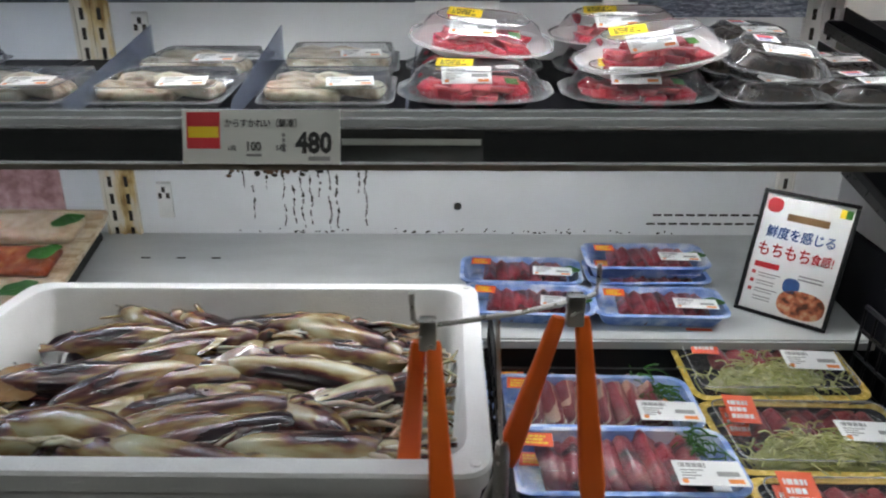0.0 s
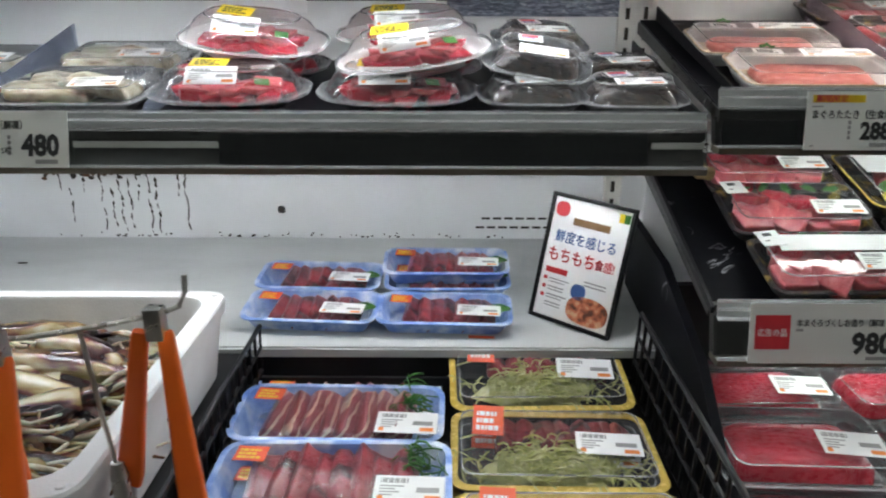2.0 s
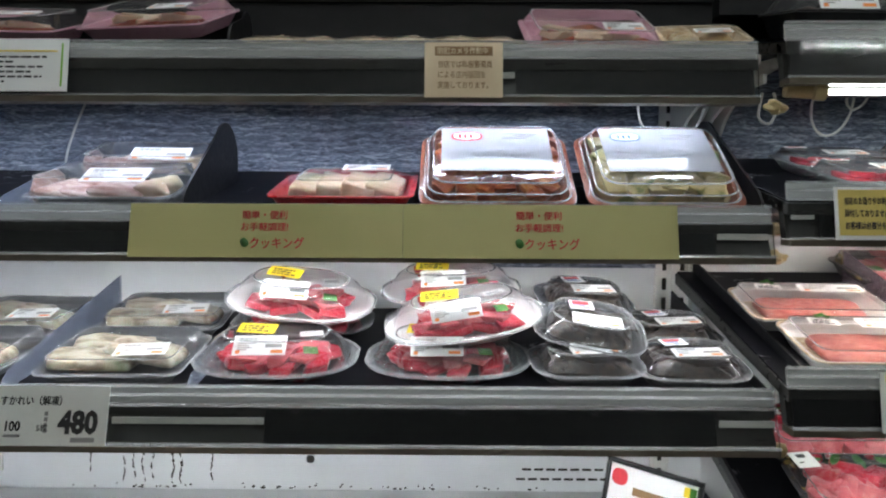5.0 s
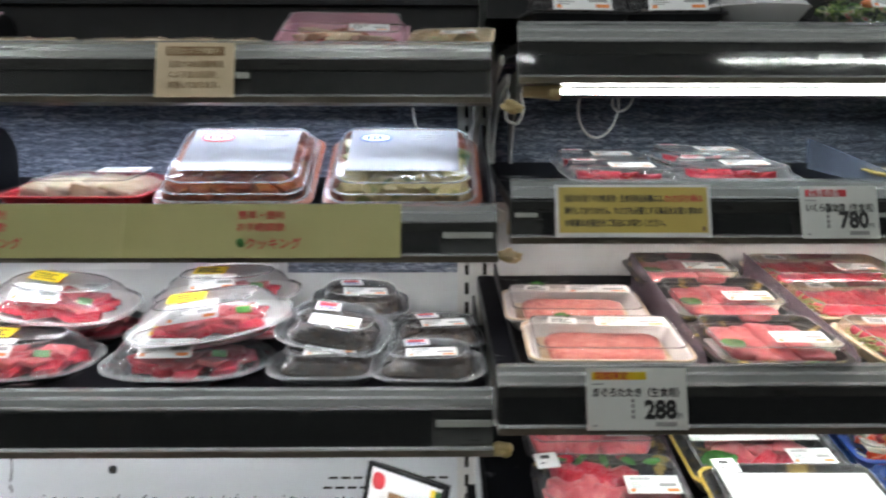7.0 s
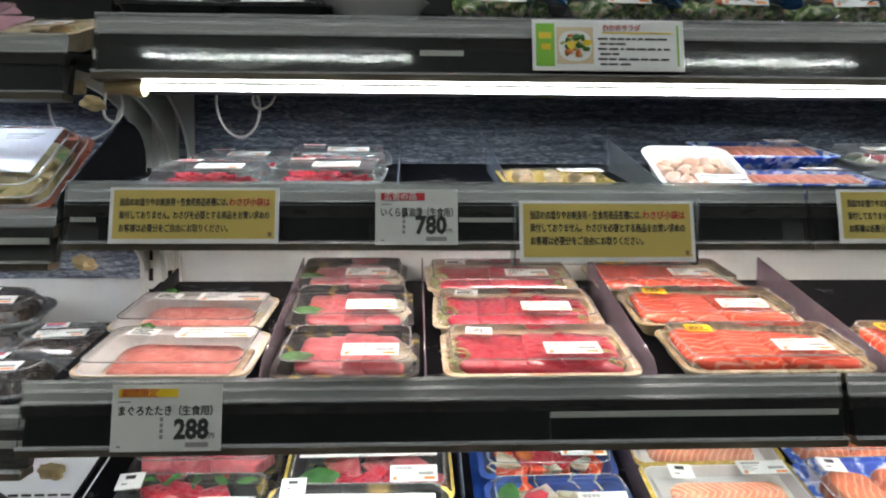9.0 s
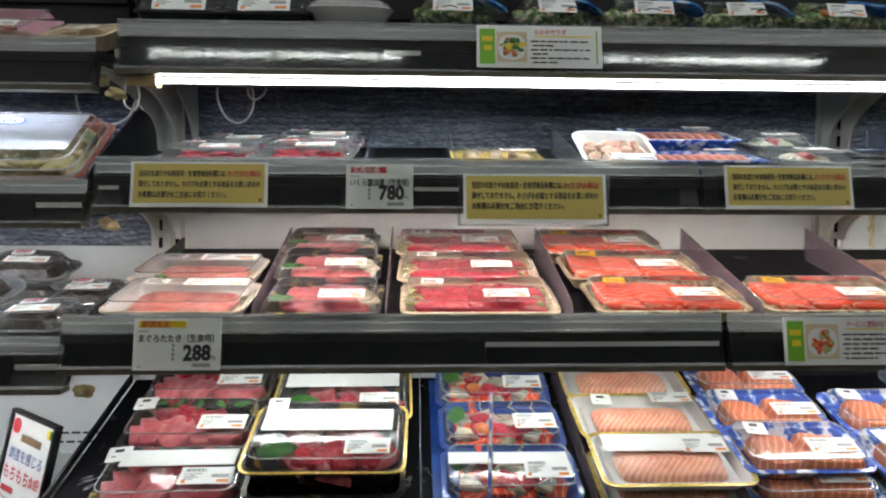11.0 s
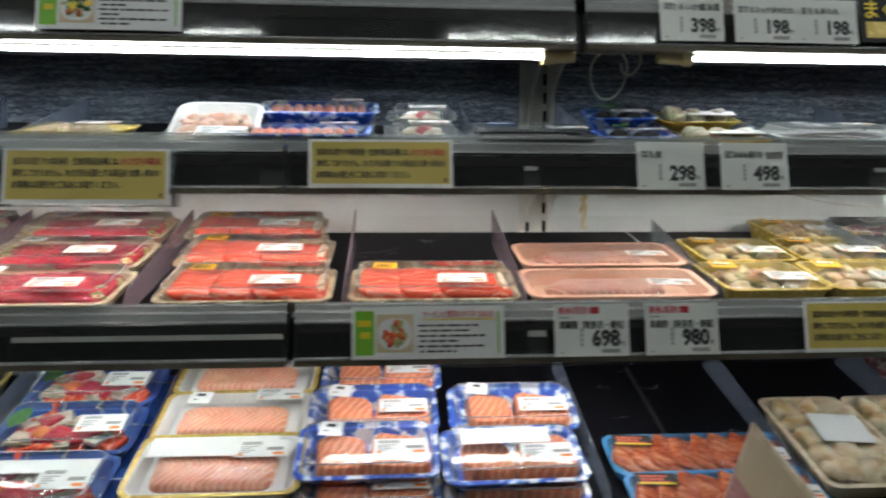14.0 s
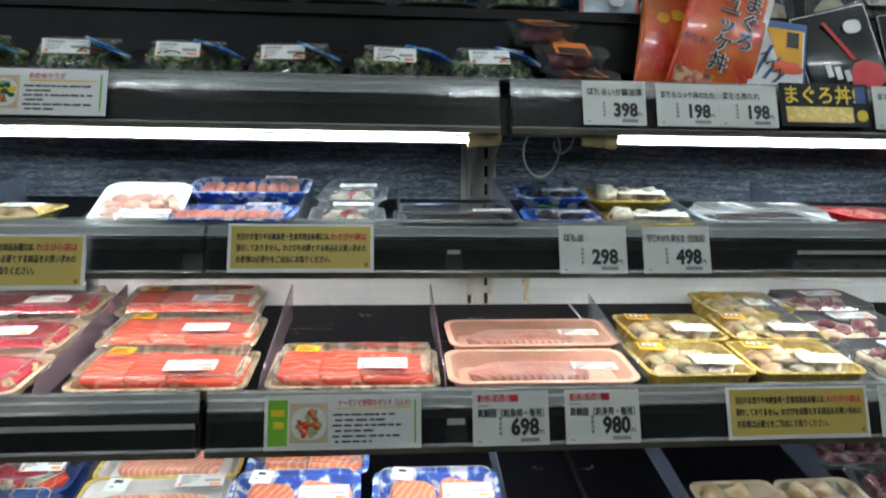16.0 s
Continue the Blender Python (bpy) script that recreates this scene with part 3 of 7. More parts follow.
def film(w, d, z, seed=0):
    """Stretch film drawn over a foam tray, dented a little by what lies below."""
    bm = bmesh.new()
    nx, ny = 9, 6
    g = [[bm.verts.new((w * (i / (nx - 1) - 0.5), d * (j / (ny - 1) - 0.5), z + (0 if i in (0, nx - 1) or j in (0, ny - 1) else 0.004 + 0.003 * noise.noise(Vector((i * 0.9, j * 1.1, seed)))))) for j in range(ny)] for i in range(nx)]
    for i in range(nx - 1):
        for j in range(ny - 1):
            bm.faces.new((g[i][j], g[i + 1][j], g[i + 1][j + 1], g[i][j + 1]))
    return bm


def leafshape(w, d, seed=0):
    bm = bmesh.new()
    mid, edge_a, edge_b = [], [], []
    for i in range(7):
        f = i / 6
        half = d / 2 * math.sin(math.pi * min(1, f * 0.94 + 0.06)) ** 0.7
        wob = 0.004 * noise.noise(Vector((f * 3, seed, 0)))
        mid.append(bm.verts.new((w * (f - 0.5), 0, wob + 0.002)))
        edge_a.append(bm.verts.new((w * (f - 0.5), half, wob + 0.005)))
        edge_b.append(bm.verts.new((w * (f - 0.5), -half, wob + 0.004)))
    for i in range(6):
        bm.faces.new((mid[i], mid[i + 1], edge_a[i + 1], edge_a[i]))
        bm.faces.new((edge_b[i], edge_b[i + 1], mid[i + 1], mid[i]))
    return bm


def label_mesh(w, d, ink=True, band=None):
    """A printed weight label: paper, a price block, lines of small print and a bar code."""
    key = ("label", round(w, 3), round(d, 3), ink)
    if key in MATS:
        return MATS[key]
    bm = bmesh.new()
    box(bm, -w / 2, w / 2, -d / 2, d / 2, 0, 0.0004, 0)
    if ink:
        z0, z1 = 0.00035, 0.0006
        for k in range(14):
            x = -w * 0.42 + w * 0.40 * k / 14
            box(bm, x, x + w * 0.012 * (1 + k % 3), d * 0.22, d * 0.40, z0, z1, 1)
        for k, f in enumerate((0.34, 0.22, 0.28, 0.18)):
            y = d * (0.08 - 0.11 * k)
            box(bm, -w * 0.42, -w * 0.42 + w * f, y, y + d * 0.045, z0, z1, 1)
        box(bm, w * 0.10, w * 0.42, -d * 0.12, d * 0.06, z0, z1, 1)
        box(bm, w * 0.22, w * 0.44, -d * 0.40, -d * 0.24, z0, z1, 2)
        box(bm, -w * 0.44, -w * 0.36, -d * 0.42, -d * 0.26, z0, z1, 2)
    me = finish(bm, "price_label", [PAPER, INKGREY, INKORANGE], False)
    MATS[key] = me
    return me


def label(parent, w, d, x, y, z, yaw=0, rx=0, ink=True):
    return part("price_label", label_mesh(w, d, ink), None, parent, at=pose(x, y, z, rx, 0, yaw))


def sticker(parent, w, d, x, y, z, mat, ink=None, yaw=0, rx=0, name="sticker"):
    bm = boxed(-w / 2, w / 2, -d / 2, d / 2, 0, 0.0004)
    if name == "tag":
        box(bm, -w * 0.22, w * 0.16, d * 0.12, d * 0.34, 0.0003, 0.0006, 1)
        box(bm, -w * 0.30, -w * 0.10, -d * 0.20, -d * 0.14, 0.0003, 0.0006, 1)
    elif ink:
        for k in range(3):
            pen, row = -w * 0.38, d * (0.14 - 0.24 * k)
            for j in range(5):
                stop = pen + w * (0.06 + 0.10 * ((j * 7 + k * 5) % 4) / 3)
                if stop < w * (0.40 - 0.16 * (k % 2)):
                    box(bm, pen, stop, row, row + d * 0.15, 0.0003, 0.0006, 1)
                pen = stop + w * 0.035
    return part(name, bm, [mat, ink or INK], parent, at=pose(x, y, z, rx, 0, yaw), smooth=False)


def words(body, size, x, y, parent, mat, name="wording", bold=0.0, align="LEFT", z=0.0006, turn=0.0, narrow=1.0, most=0.0):
    """Lettering in the built-in font, laid on a card; x, y is where its baseline starts, most is the room it may take."""
    cu = bpy.data.curves.new(name, "FONT")
    broad = any(ord(c) > 255 for c in body)
    cu.body, cu.size, cu.align_x, cu.offset, cu.resolution_u = body, size, align, 0.0 if broad else min(0.045, 2.4 * bold) * size, 2
    tmp = bpy.data.objects.new(name, cu)
    scene.collection.objects.link(tmp)
    me = bpy.data.meshes.new_from_object(tmp.evaluated_get(bpy.context.evaluated_depsgraph_get()))
    bpy.data.objects.remove(tmp)
    bpy.data.curves.remove(cu)
    if broad and len(me.vertices):
        bm = bmesh.new()
        bm.from_mesh(me)
        once = bm.verts[:] + bm.edges[:] + bm.faces[:]
        thick = max(2.0 * bold, 0.03) * size
        for k, (dx, dy) in enumerate(((1.0, 0.0), (0.0, 0.8), (1.0, 0.8))):
            made = bmesh.ops.duplicate(bm, geom=once)["geom"]
            bmesh.ops.translate(bm, verts=[v for v in made if isinstance(v, bmesh.types.BMVert)], vec=(dx * thick, dy * thick, 0.00004 * (k + 1)))
        bm.to_mesh(me)
        bm.free()
    if most and len(me.vertices):
        xs = [v.co.x for v in me.vertices]
        narrow = min(narrow, most / (max(xs) - min(xs)))
    me.materials.clear()
    me.materials.append(mat)
    ob = part(name, me, mat, parent, at=pose(x, y, z, 0, 0, turn) @ Matrix.Diagonal((narrow, 1, 1, 1)))
    return ob


def bars(parent, mat, rects, name="print_line", z=0.0005, up=0.0):
    for x0, y0, x1, y1 in rects:
        part(name, boxed(x0, x1, y0, y1, up, up + z), mat, parent, smooth=False)


def patch(parent, mat, x0, y0, x1, y1, name="printed_block", z=0.0004):
    return part(name, boxed(x0, x1, y0, y1, 0, z), mat, parent, smooth=False)


def card(name, w, h, x, y, z, mat, text, category="price card", lean=10.0, yaw=0.0, th=0.0012, group="shelf cards"):
    """A card in a shelf's front rail: x is its left edge, z its lower edge."""
    ob = solid(name, boxed(0, w, 0, h, -th, 0), mat, text, category, group, pose(x, y, z, 90 - lean, 0, yaw), smooth=False)
    return ob


# ---- shelves: (front y, height there, rise per metre of depth) ----
SHELF = {"low": (0.80, 1.195, 0.237), "mid": (0.855, 1.395, 0.218), "high": (0.90, 1.585, 0.2), "low_a": (0.82, 1.170, 0.144), "mid_a": (0.86, 1.372, 0.22), "high_a": (0.90, 1.565, 0.2), "deck": (0.74, 0.985, 0.33), "plate": (0.87, 0.872, 0.13), "well": (0.70, 0.790, 0.0), "bin": (0.70, 0.800, 0.0)}


def on(shelf, x, y, yaw=0.0, lift=0.0, rx=0.0, ry=0.0):
    y0, z0, s = SHELF[shelf]
    return pose(x, y, z0 + s * (y - y0) + lift + 0.001, math.degrees(math.atan(s)) + rx, ry, yaw)


JIT = random.Random(5)


def spread(proto, poses):
    """The first pose takes the thing itself, the others copies of it."""
    for k, m in enumerate(poses):
        if k:
            copy_thing(proto, m)
    proto.matrix_basis = poses[0]
    return proto

# ---- room ----
solid("floor", boxed(-2.6, 4.8, -2.4, 1.4, -0.1, 0.0), FLOORMAT, "pale polished store floor", "floor", kind="structure")
solid("ceiling", boxed(-2.6, 4.8, -2.4, 1.4, 2.9, 3.0), CEILMAT, "white store ceiling", "ceiling", kind="structure")
solid("wall_north", boxed(-2.6, 4.8, 1.3, 1.4, 0.0, 2.9), OPPOSITE, "plain wall behind the refrigerated case", "wall", kind="structure")
solid("wall_south", boxed(-2.6, 4.8, -2.4, -2.3, 0.0, 2.9), OPPOSITE, "plain wall across the aisle", "wall", kind="structure")
solid("wall_west", boxed(-2.6, -2.5, -2.3, 1.3, 0.0, 2.9), OPPOSITE, "plain end wall", "wall", kind="structure")
solid("wall_east", boxed(4.7, 4.8, -2.3, 1.3, 0.0, 2.9), OPPOSITE, "plain end wall", "wall", kind="structure")
first = None
for cy in (-1.05, 0.25):
    for cx in (-1.6, 0.4, 2.4, 4.0):
        if first is None:
            first = thing("ceiling_light", "white strip ceiling light with one bare tube", "ceiling light", "ceiling lights")
            part("housing", boxed(-0.62, 0.62, -0.11, 0.11, 0.0, 0.05, bevel=0.006), CEILMAT, first)
            part("tube", tube([(-0.58, 0, -0.02), (0.58, 0, -0.02)], 0.006), LAMPCEIL, first, "glowing white tube")
            first.matrix_basis = pose(cx, cy, 2.845)
        else:
            copy_thing(first, pose(cx, cy, 2.845))

# ---- the case ----
WALL_Y = 1.18
solid("back_panel_low", boxed(-1.8, 3.6, WALL_Y, 1.20, 0.35, 1.31), WHITE_WALL, "white enamelled back panel of the open refrigerated case", "wall", kind="structure")
solid("back_panel_mid", boxed(0.605, 3.6, WALL_Y, 1.20, 1.31, 1.40), WHITE_WALL, "white enamelled back panel under the middle shelf", "wall", kind="structure")
solid("back_panel_dark_a", boxed(-1.8, 0.603, WALL_Y - 0.004, 1.20, 1.312, 1.98), PANEL, "dark back panel printed with combed grey wood grain", "wall", kind="structure")
solid("back_panel_dark_b", boxed(0.607, 3.6, WALL_Y - 0.004, 1.20, 1.402, 1.98), PANEL, "dark back panel printed with combed grey wood grain", "wall", kind="structure")
solid("dark_offcut", boxed(0.302, 0.575, WALL_Y - 0.008, WALL_Y - 0.004, 1.287, 1.34), PANEL, "loose strip of the dark grained panel hanging low", "panel", kind="structure")
solid("pink_panel", boxed(-1.8, -0.70, WALL_Y - 0.004, WALL_Y, 0.88, 1.047), PINKSTONE, "mottled pink stone-patterned panel on the case's back", "panel", kind="structure")
solid("case_top", boxed(-1.8, 3.6, 0.80, 1.20, 1.98, 2.06, bevel=0.01), WHITE_WALL, "white top of the refrigerated case", "case", kind="structure")
solid("case_base", boxed(-1.8, 3.6, 0.30, 1.18, 0.0, 0.60, bevel=0.01), WHITE_WALL, "white base of the refrigerated case", "case", kind="structure")
solid("case_bumper", profile([(0.262, 0.30), (0.298, 0.30), (0.298, 0.72), (0.285, 0.735), (0.268, 0.735), (0.258, 0.70)], -1.8, 3.6), BLACK, "black front bumper of the case", "case", kind="structure")
solid("case_side_west", boxed(-1.84, -1.802, 0.26, 1.2, 0.0, 2.06), WHITE_WALL, "white end panel of the case", "case", kind="structure")
solid("case_side_east", boxed(3.602, 3.64, 0.26, 1.2, 0.0, 2.06), WHITE_WALL, "white end panel of the case", "case", kind="structure")
solid("well_floor", boxed(-1.8, 3.6, 0.30, 1.05, 0.602, 0.78), BLACK, "black floor of the case's front well", "case", kind="structure")

for k, ux in enumerate((-0.595, 0.605, 1.81, 3.01)):
    up = thing("slotted_upright", "rust-stained cream slotted steel upright" if k == 0 else "cream enamelled slotted steel upright on the case's back", "upright", "case uprights", pose(ux, WALL_Y - 0.006, 0))
    ch = bmesh.new()
    box(ch, -0.030, 0.030, 0.0005, 0.0055, 0.60, 1.96)
    for s in (-0.030, -0.003, 0.025):
        box(ch, s, s + 0.005, -0.004, 0.001, 0.60, 1.96)
    part("channel", ch, RUSTY if k == 0 else UPRIGHT, up, smooth=False)
    # Each slot is a dark box standing proud, the hole's shade in its colour.
    slot_me = finish(boxed(-0.0032, 0.0032, -0.0008, 0.0004, 0, 0.019), "slot", SLOT, False)
    for col in (-0.015, 0.014):
        for j in range(33):
            part("slot", slot_me, None, up, at=pose(col, 0.0002, 0.905 + 0.0315 * j))

# Fixings, holes and vents of the first bay's back
# The openings here are dark plates too, their inner shade painted.
for zc in (0.975, 1.262):
    clip = thing("shelf_clip", "yellowed white keyhole clip screwed to the back panel", "clip", "keyhole clips", pose(-0.515, WALL_Y - 0.001, zc))
    bm = bmesh.new()
    profile([(-0.006, -0.032), (-0.0005, -0.034), (-0.0005, 0.034), (-0.006, 0.030)], -0.013, 0.013, bm)
    part("plate", bm, WHITESTRIP, clip)
    for dx, dz in ((0, 0.020), (-0.007, 0.009), (0.007, 0.009)):
        part("hole", boxed(dx - 0.003, dx + 0.003, -0.0072, -0.004, dz - 0.005, dz + 0.005), SLOT, clip, smooth=False)
hole = thing("drain_hole", "grey ring round a dark disc for a screw hole's shade", "hole", m=pose(0.012, WALL_Y - 0.0005, 0.964, 90))
part("ring", loft([oval(0.014, 0.014, 0.0, 16), oval(0.012, 0.012, 0.0015, 16)]), GREYPLASTIC, hole)
part("bore", loft([oval(0.008, 0.008, 0.001, 12), oval(0.008, 0.008, 0.002, 12)]), SLOT, hole)
vent = thing("air_vent", "two rows of short dark plates painted as shaded air slots", "vent", m=pose(0, WALL_Y - 0.0012, 0))
dash = finish(boxed(-0.0075, 0.0075, 0, 0.001, -0.0018, 0.0018), "vent_slot", SLOT, False)
for row, (xs, n) in enumerate(((0.372, 10), (0.362, 10))):
    for j in range(n):
        part("vent_slot", dash, None, vent, at=pose(xs + 0.020 * j, 0, 0.949 - 0.0165 * row))
solid("taped_strip", boxed(-0.06, 0.078, WALL_Y - 0.003, WALL_Y - 0.0005, 1.292, 1.315), PAPER, "blank white strip taped to the back panel", "strip", smooth=False)
solid("tape_scrap", boxed(0.245, 0.285, WALL_Y - 0.0085, WALL_Y - 0.0045, 1.288, 1.318), PAPER, "torn scrap of white tape on the panel's edge", "tape", smooth=False)

# Mould that ran down the back below the first shelf
rng = random.Random(11)
bm, bm2 = bmesh.new(), bmesh.new()


def blot(target, x, z, rx, rz, seed):
    n = 9
    vs = [target.verts.new((x + rx * (0.7 + 0.5 * rng.random()) * math.cos(2 * math.pi * i / n), WALL_Y - 0.0007 - 0.0003 * rng.random(), z + rz * (0.7 + 0.5 * rng.random()) * math.sin(2 * math.pi * i / n))) for i in range(n)]
    mid = target.verts.new((x, WALL_Y - 0.0014, z))
    for i in range(n):
        target.faces.new((vs[i], vs[(i + 1) % n], mid))


for x, top, length in ((-0.372, 1.045, 0.05), (-0.355, 1.0, 0.06), (-0.330, 1.02, 0.03), (-0.300, 1.035, 0.11), (-0.283, 1.0, 0.07), (-0.268, 1.04, 0.12), (-0.252, 1.02, 0.10), (-0.236, 1.04, 0.06), (-0.218, 1.03, 0.11), (-0.205, 1.02, 0.10), (-0.165, 1.045, 0.06), (-0.153, 1.05, 0.125)):
    z, steps = top, int(length / 0.0030)
    for k in range(steps):
        if rng.random() < (0.97 if x in (-0.153,) else 0.62):
            blot(bm, x + 0.002 * math.sin(k * 0.35 + x * 90) + rng.gauss(0, 0.0006), top - length * k / steps, 0.0008 + 0.0020 * rng.random() ** 2 * (1.4 - k / steps), 0.0026 + 0.002 * rng.random(), k)
for k in range(110):
    blot(bm2 if k % 2 else bm, -0.31 + 0.07 * rng.gauss(0, 0.8), 1.047 - abs(rng.gauss(0, 0.011)), 0.003 + 0.004 * rng.random(), 0.002 + 0.004 * rng.random(), k)
for k in range(50):
    blot(bm, rng.uniform(-0.40, 0.45), 0.9135 + abs(rng.gauss(0, 0.004)), 0.0015 + 0.003 * rng.random() ** 2, 0.0012 + 0.001 * rng.random(), k)
solid("mould_stain", bm, MOULD, "black mould drips and specks on the white back panel", "stain", kind="stuff")
solid("rust_stain", bm2, MOULDBROWN, "brown rusty blotches above the mould drips", "stain", kind="stuff")


def shelf(label_text, key, x0, x1, yb, zb, yt, zt, inserts=(), strips=(), back=1.168, group="case shelves"):
    """One shelf: plate, printed stone sheet, front nose, clear price rail with its black inserts and bare white strips."""
    y0, z0, s = SHELF[key]
    zs = lambda y: z0 + s * (y - y0)
    ob = thing("display_shelf", label_text, "shelf", group)
    part("shelf_plate", profile([(y0 - 0.004, zs(y0) - 0.016), (back, zs(back) - 0.020), (back, zs(back) - 0.003), (y0 - 0.004, zs(y0) - 0.003)], x0, x1), GREYPLASTIC, ob)
    part("stone_sheet", profile([(y0 + 0.002, zs(y0) - 0.0025), (back - 0.002, zs(back) - 0.0025), (back - 0.002, zs(back)), (y0 + 0.002, zs(y0))], x0 + 0.002, x1 - 0.002), STONE, ob, "black sheet printed with pale cracks")
    lean = (yt - yb) / (zt - zb)
    fy = lambda z: yb + lean * (z - zb)
    part("nose", profile([(fy(zb) + 0.010, zb + 0.004), (fy(zb) + 0.022, zb + 0.004), (fy(zt) + 0.022, zt - 0.024), (fy(zt) + 0.010, zt - 0.024)], x0, x1), GREYPLASTIC, ob)
    part("edge_trim", profile([(fy(zb) - 0.002, zb - 0.004), (fy(zb) + 0.022, zb - 0.004), (fy(zb) + 0.022, zb + 0.003), (fy(zb) - 0.002, zb + 0.003)], x0, x1), BRONZE, ob)
    part("clear_rail", profile([(fy(zb), zb + 0.0035), (fy(zb) + 0.0022, zb + 0.0035), (fy(zt) + 0.0022, zt), (fy(zt), zt)], x0, x1), RAIL, ob, "clear plastic price rail")
    for zz in (zt - 0.0015, zt - 0.0105, zt - 0.0215):
        part("rail_ridge", profile([(fy(zz) - 0.0012, zz - 0.0012), (fy(zz) + 0.003, zz - 0.0012), (fy(zz) + 0.003, zz + 0.0012), (fy(zz) - 0.0012, zz + 0.0012)], x0, x1), RIM, ob)
    h = zt - zb
    part("milky_band", profile([(fy(zb + 0.68 * h) + 0.004, zb + 0.68 * h), (fy(zb + 0.68 * h) + 0.006, zb + 0.68 * h), (fy(zt) + 0.006, zt - 0.003), (fy(zt) + 0.004, zt - 0.003)], x0, x1), BAND, ob, "milky clear band of the rail")
    part("lower_lip", profile([(fy(zb) - 0.0035, zb + 0.0035), (fy(zb) + 0.001, zb + 0.0035), (fy(zb) + 0.001, zb + 0.0062), (fy(zb) - 0.0035, zb + 0.0055)], x0, x1), RIM, ob, "bright clear lower lip")
    for a, b in inserts:
        part("black_insert", profile([(fy(zb) + 0.004, zb + 0.005), (fy(zb) + 0.0052, zb + 0.005), (fy(zb + 0.64 * h) + 0.0052, zb + 0.64 * h), (fy(zb + 0.64 * h) + 0.004, zb + 0.64 * h)], a, b), INSERT, ob)
    for a, b in strips:
        zc = zb + 0.42 * h
        part("white_strip", profile([(fy(zc) + 0.003, zc - 0.0035), (fy(zc) + 0.006, zc - 0.0035), (fy(zc) + 0.006, zc + 0.0035), (fy(zc) + 0.003, zc + 0.0035)], a, b), WHITESTRIP, ob)
    return ob


shelf("shelf with a clear price rail and dark stone-patterned sheet", "low_a", -1.80, -0.615, 0.80, 1.121, 0.82, 1.187, ((-1.79, -0.75),), ((-0.74, -0.64),))
shelf("shelf with a scratched black price rail and dark sheet", "low_a", -0.610, 0.602, 0.80, 1.121, 0.82, 1.187, ((-0.605, -0.322), (0.038, 0.535)), ((-0.132, 0.036), (0.54, 0.60)))
shelf("shelf carrying ready-to-cook trays behind a yellow banner", "mid_a", -1.80, 0.610, 0.845, 1.327, 0.86, 1.390, ((-1.79, -0.125), (0.50, 0.545)), ((0.548, 0.605),))
shelf("upper shelf with a black price rail", "high_a", -1.80, 0.606, 0.890, 1.513, 0.90, 1.584, ((-1.79, 0.21), (0.32, 0.60)), ((0.302, 0.318),))
shelf("lower shelf of raw fish packs with a clear price rail", "low", 0.606, 1.437, 0.785, 1.149, 0.80, 1.217, ((0.61, 1.13), (1.132, 1.433)), ((1.132, 1.433),))
shelf("lower shelf of fish packs with a clear price rail", "low", 1.447, 3.55, 0.785, 1.149, 0.80, 1.217, ((1.45, 1.72), (1.745, 2.5), (2.52, 3.5)), ((1.722, 1.743),))
shelf("middle shelf of small fish packs with notices on its rail", "mid", 0.625, 1.428, 0.843, 1.348, 0.855, 1.418, ((0.66, 0.945), (1.04, 1.40)), ((0.63, 0.655), (1.042, 1.10)))
shelf("middle shelf of small fish packs with price cards", "mid", 1.432, 3.55, 0.843, 1.348, 0.855, 1.418, ((1.436, 1.725), (1.745, 2.18)), ((1.727, 1.743), (2.19, 2.6)))
shelf("top shelf of salad packs with a glossy dark rail", "high", 0.638, 1.800, 0.888, 1.536, 0.90, 1.608, ((0.642, 1.796),), ((1.0, 1.05),))
shelf("top shelf of sauce packets with price cards", "high", 1.816, 3.55, 0.888, 1.536, 0.90, 1.608, ((1.82, 1.99), (2.0, 3.5)), ())
shelf("bottom shelf of sashimi packs with a grey price rail", "deck", 0.600, 1.92, 0.695, 0.931, 0.71, 1.000, ((0.80, 1.915),), (), back=1.03)
shelf("bottom shelf of salmon and shellfish packs", "deck", 1.924, 3.55, 0.695, 0.931, 0.71, 1.000, ((1.93, 3.5),), (), back=1.03)
solid("rear_duct", profile([(1.032, 0.62), (1.176, 0.62), (1.176, 1.10), (1.036, 1.088), (1.032, 1.08)], 0.604, 1.10), WHITE_WALL, "white rear air duct behind the bottom shelf", "duct", kind="structure")
solid("rear_duct_dark", profile([(1.032, 0.62), (1.176, 0.62), (1.176, 1.10), (1.036, 1.088), (1.032, 1.08)], 1.102, 3.55), STONE, "black sheet covering the rear air duct", "duct", kind="structure")
# Added black blocks that stop lamp light leaking through gaps between rails.
for key, jx, yb, zb, yt, zt in (("low", 1.442, 0.785, 1.149, 0.80, 1.217), ("mid", 1.430, 0.843, 1.348, 0.855, 1.418), ("deck", 1.922, 0.695, 0.931, 0.71, 1.0), ("high", 1.808, 0.888, 1.536, 0.90, 1.608), ("low_a", -0.6125, 0.80, 1.121, 0.82, 1.187)):
    solid("rail_joiner", profile([(yb + 0.023, zb - 0.002), (yb + 0.034, zb - 0.002), (yt + 0.034, zt - 0.022), (yt + 0.023, zt - 0.022)], jx - 0.015, jx + 0.015), BLACK, "added black block hiding lamp light behind a rail gap", "joiner", "rail joiners")
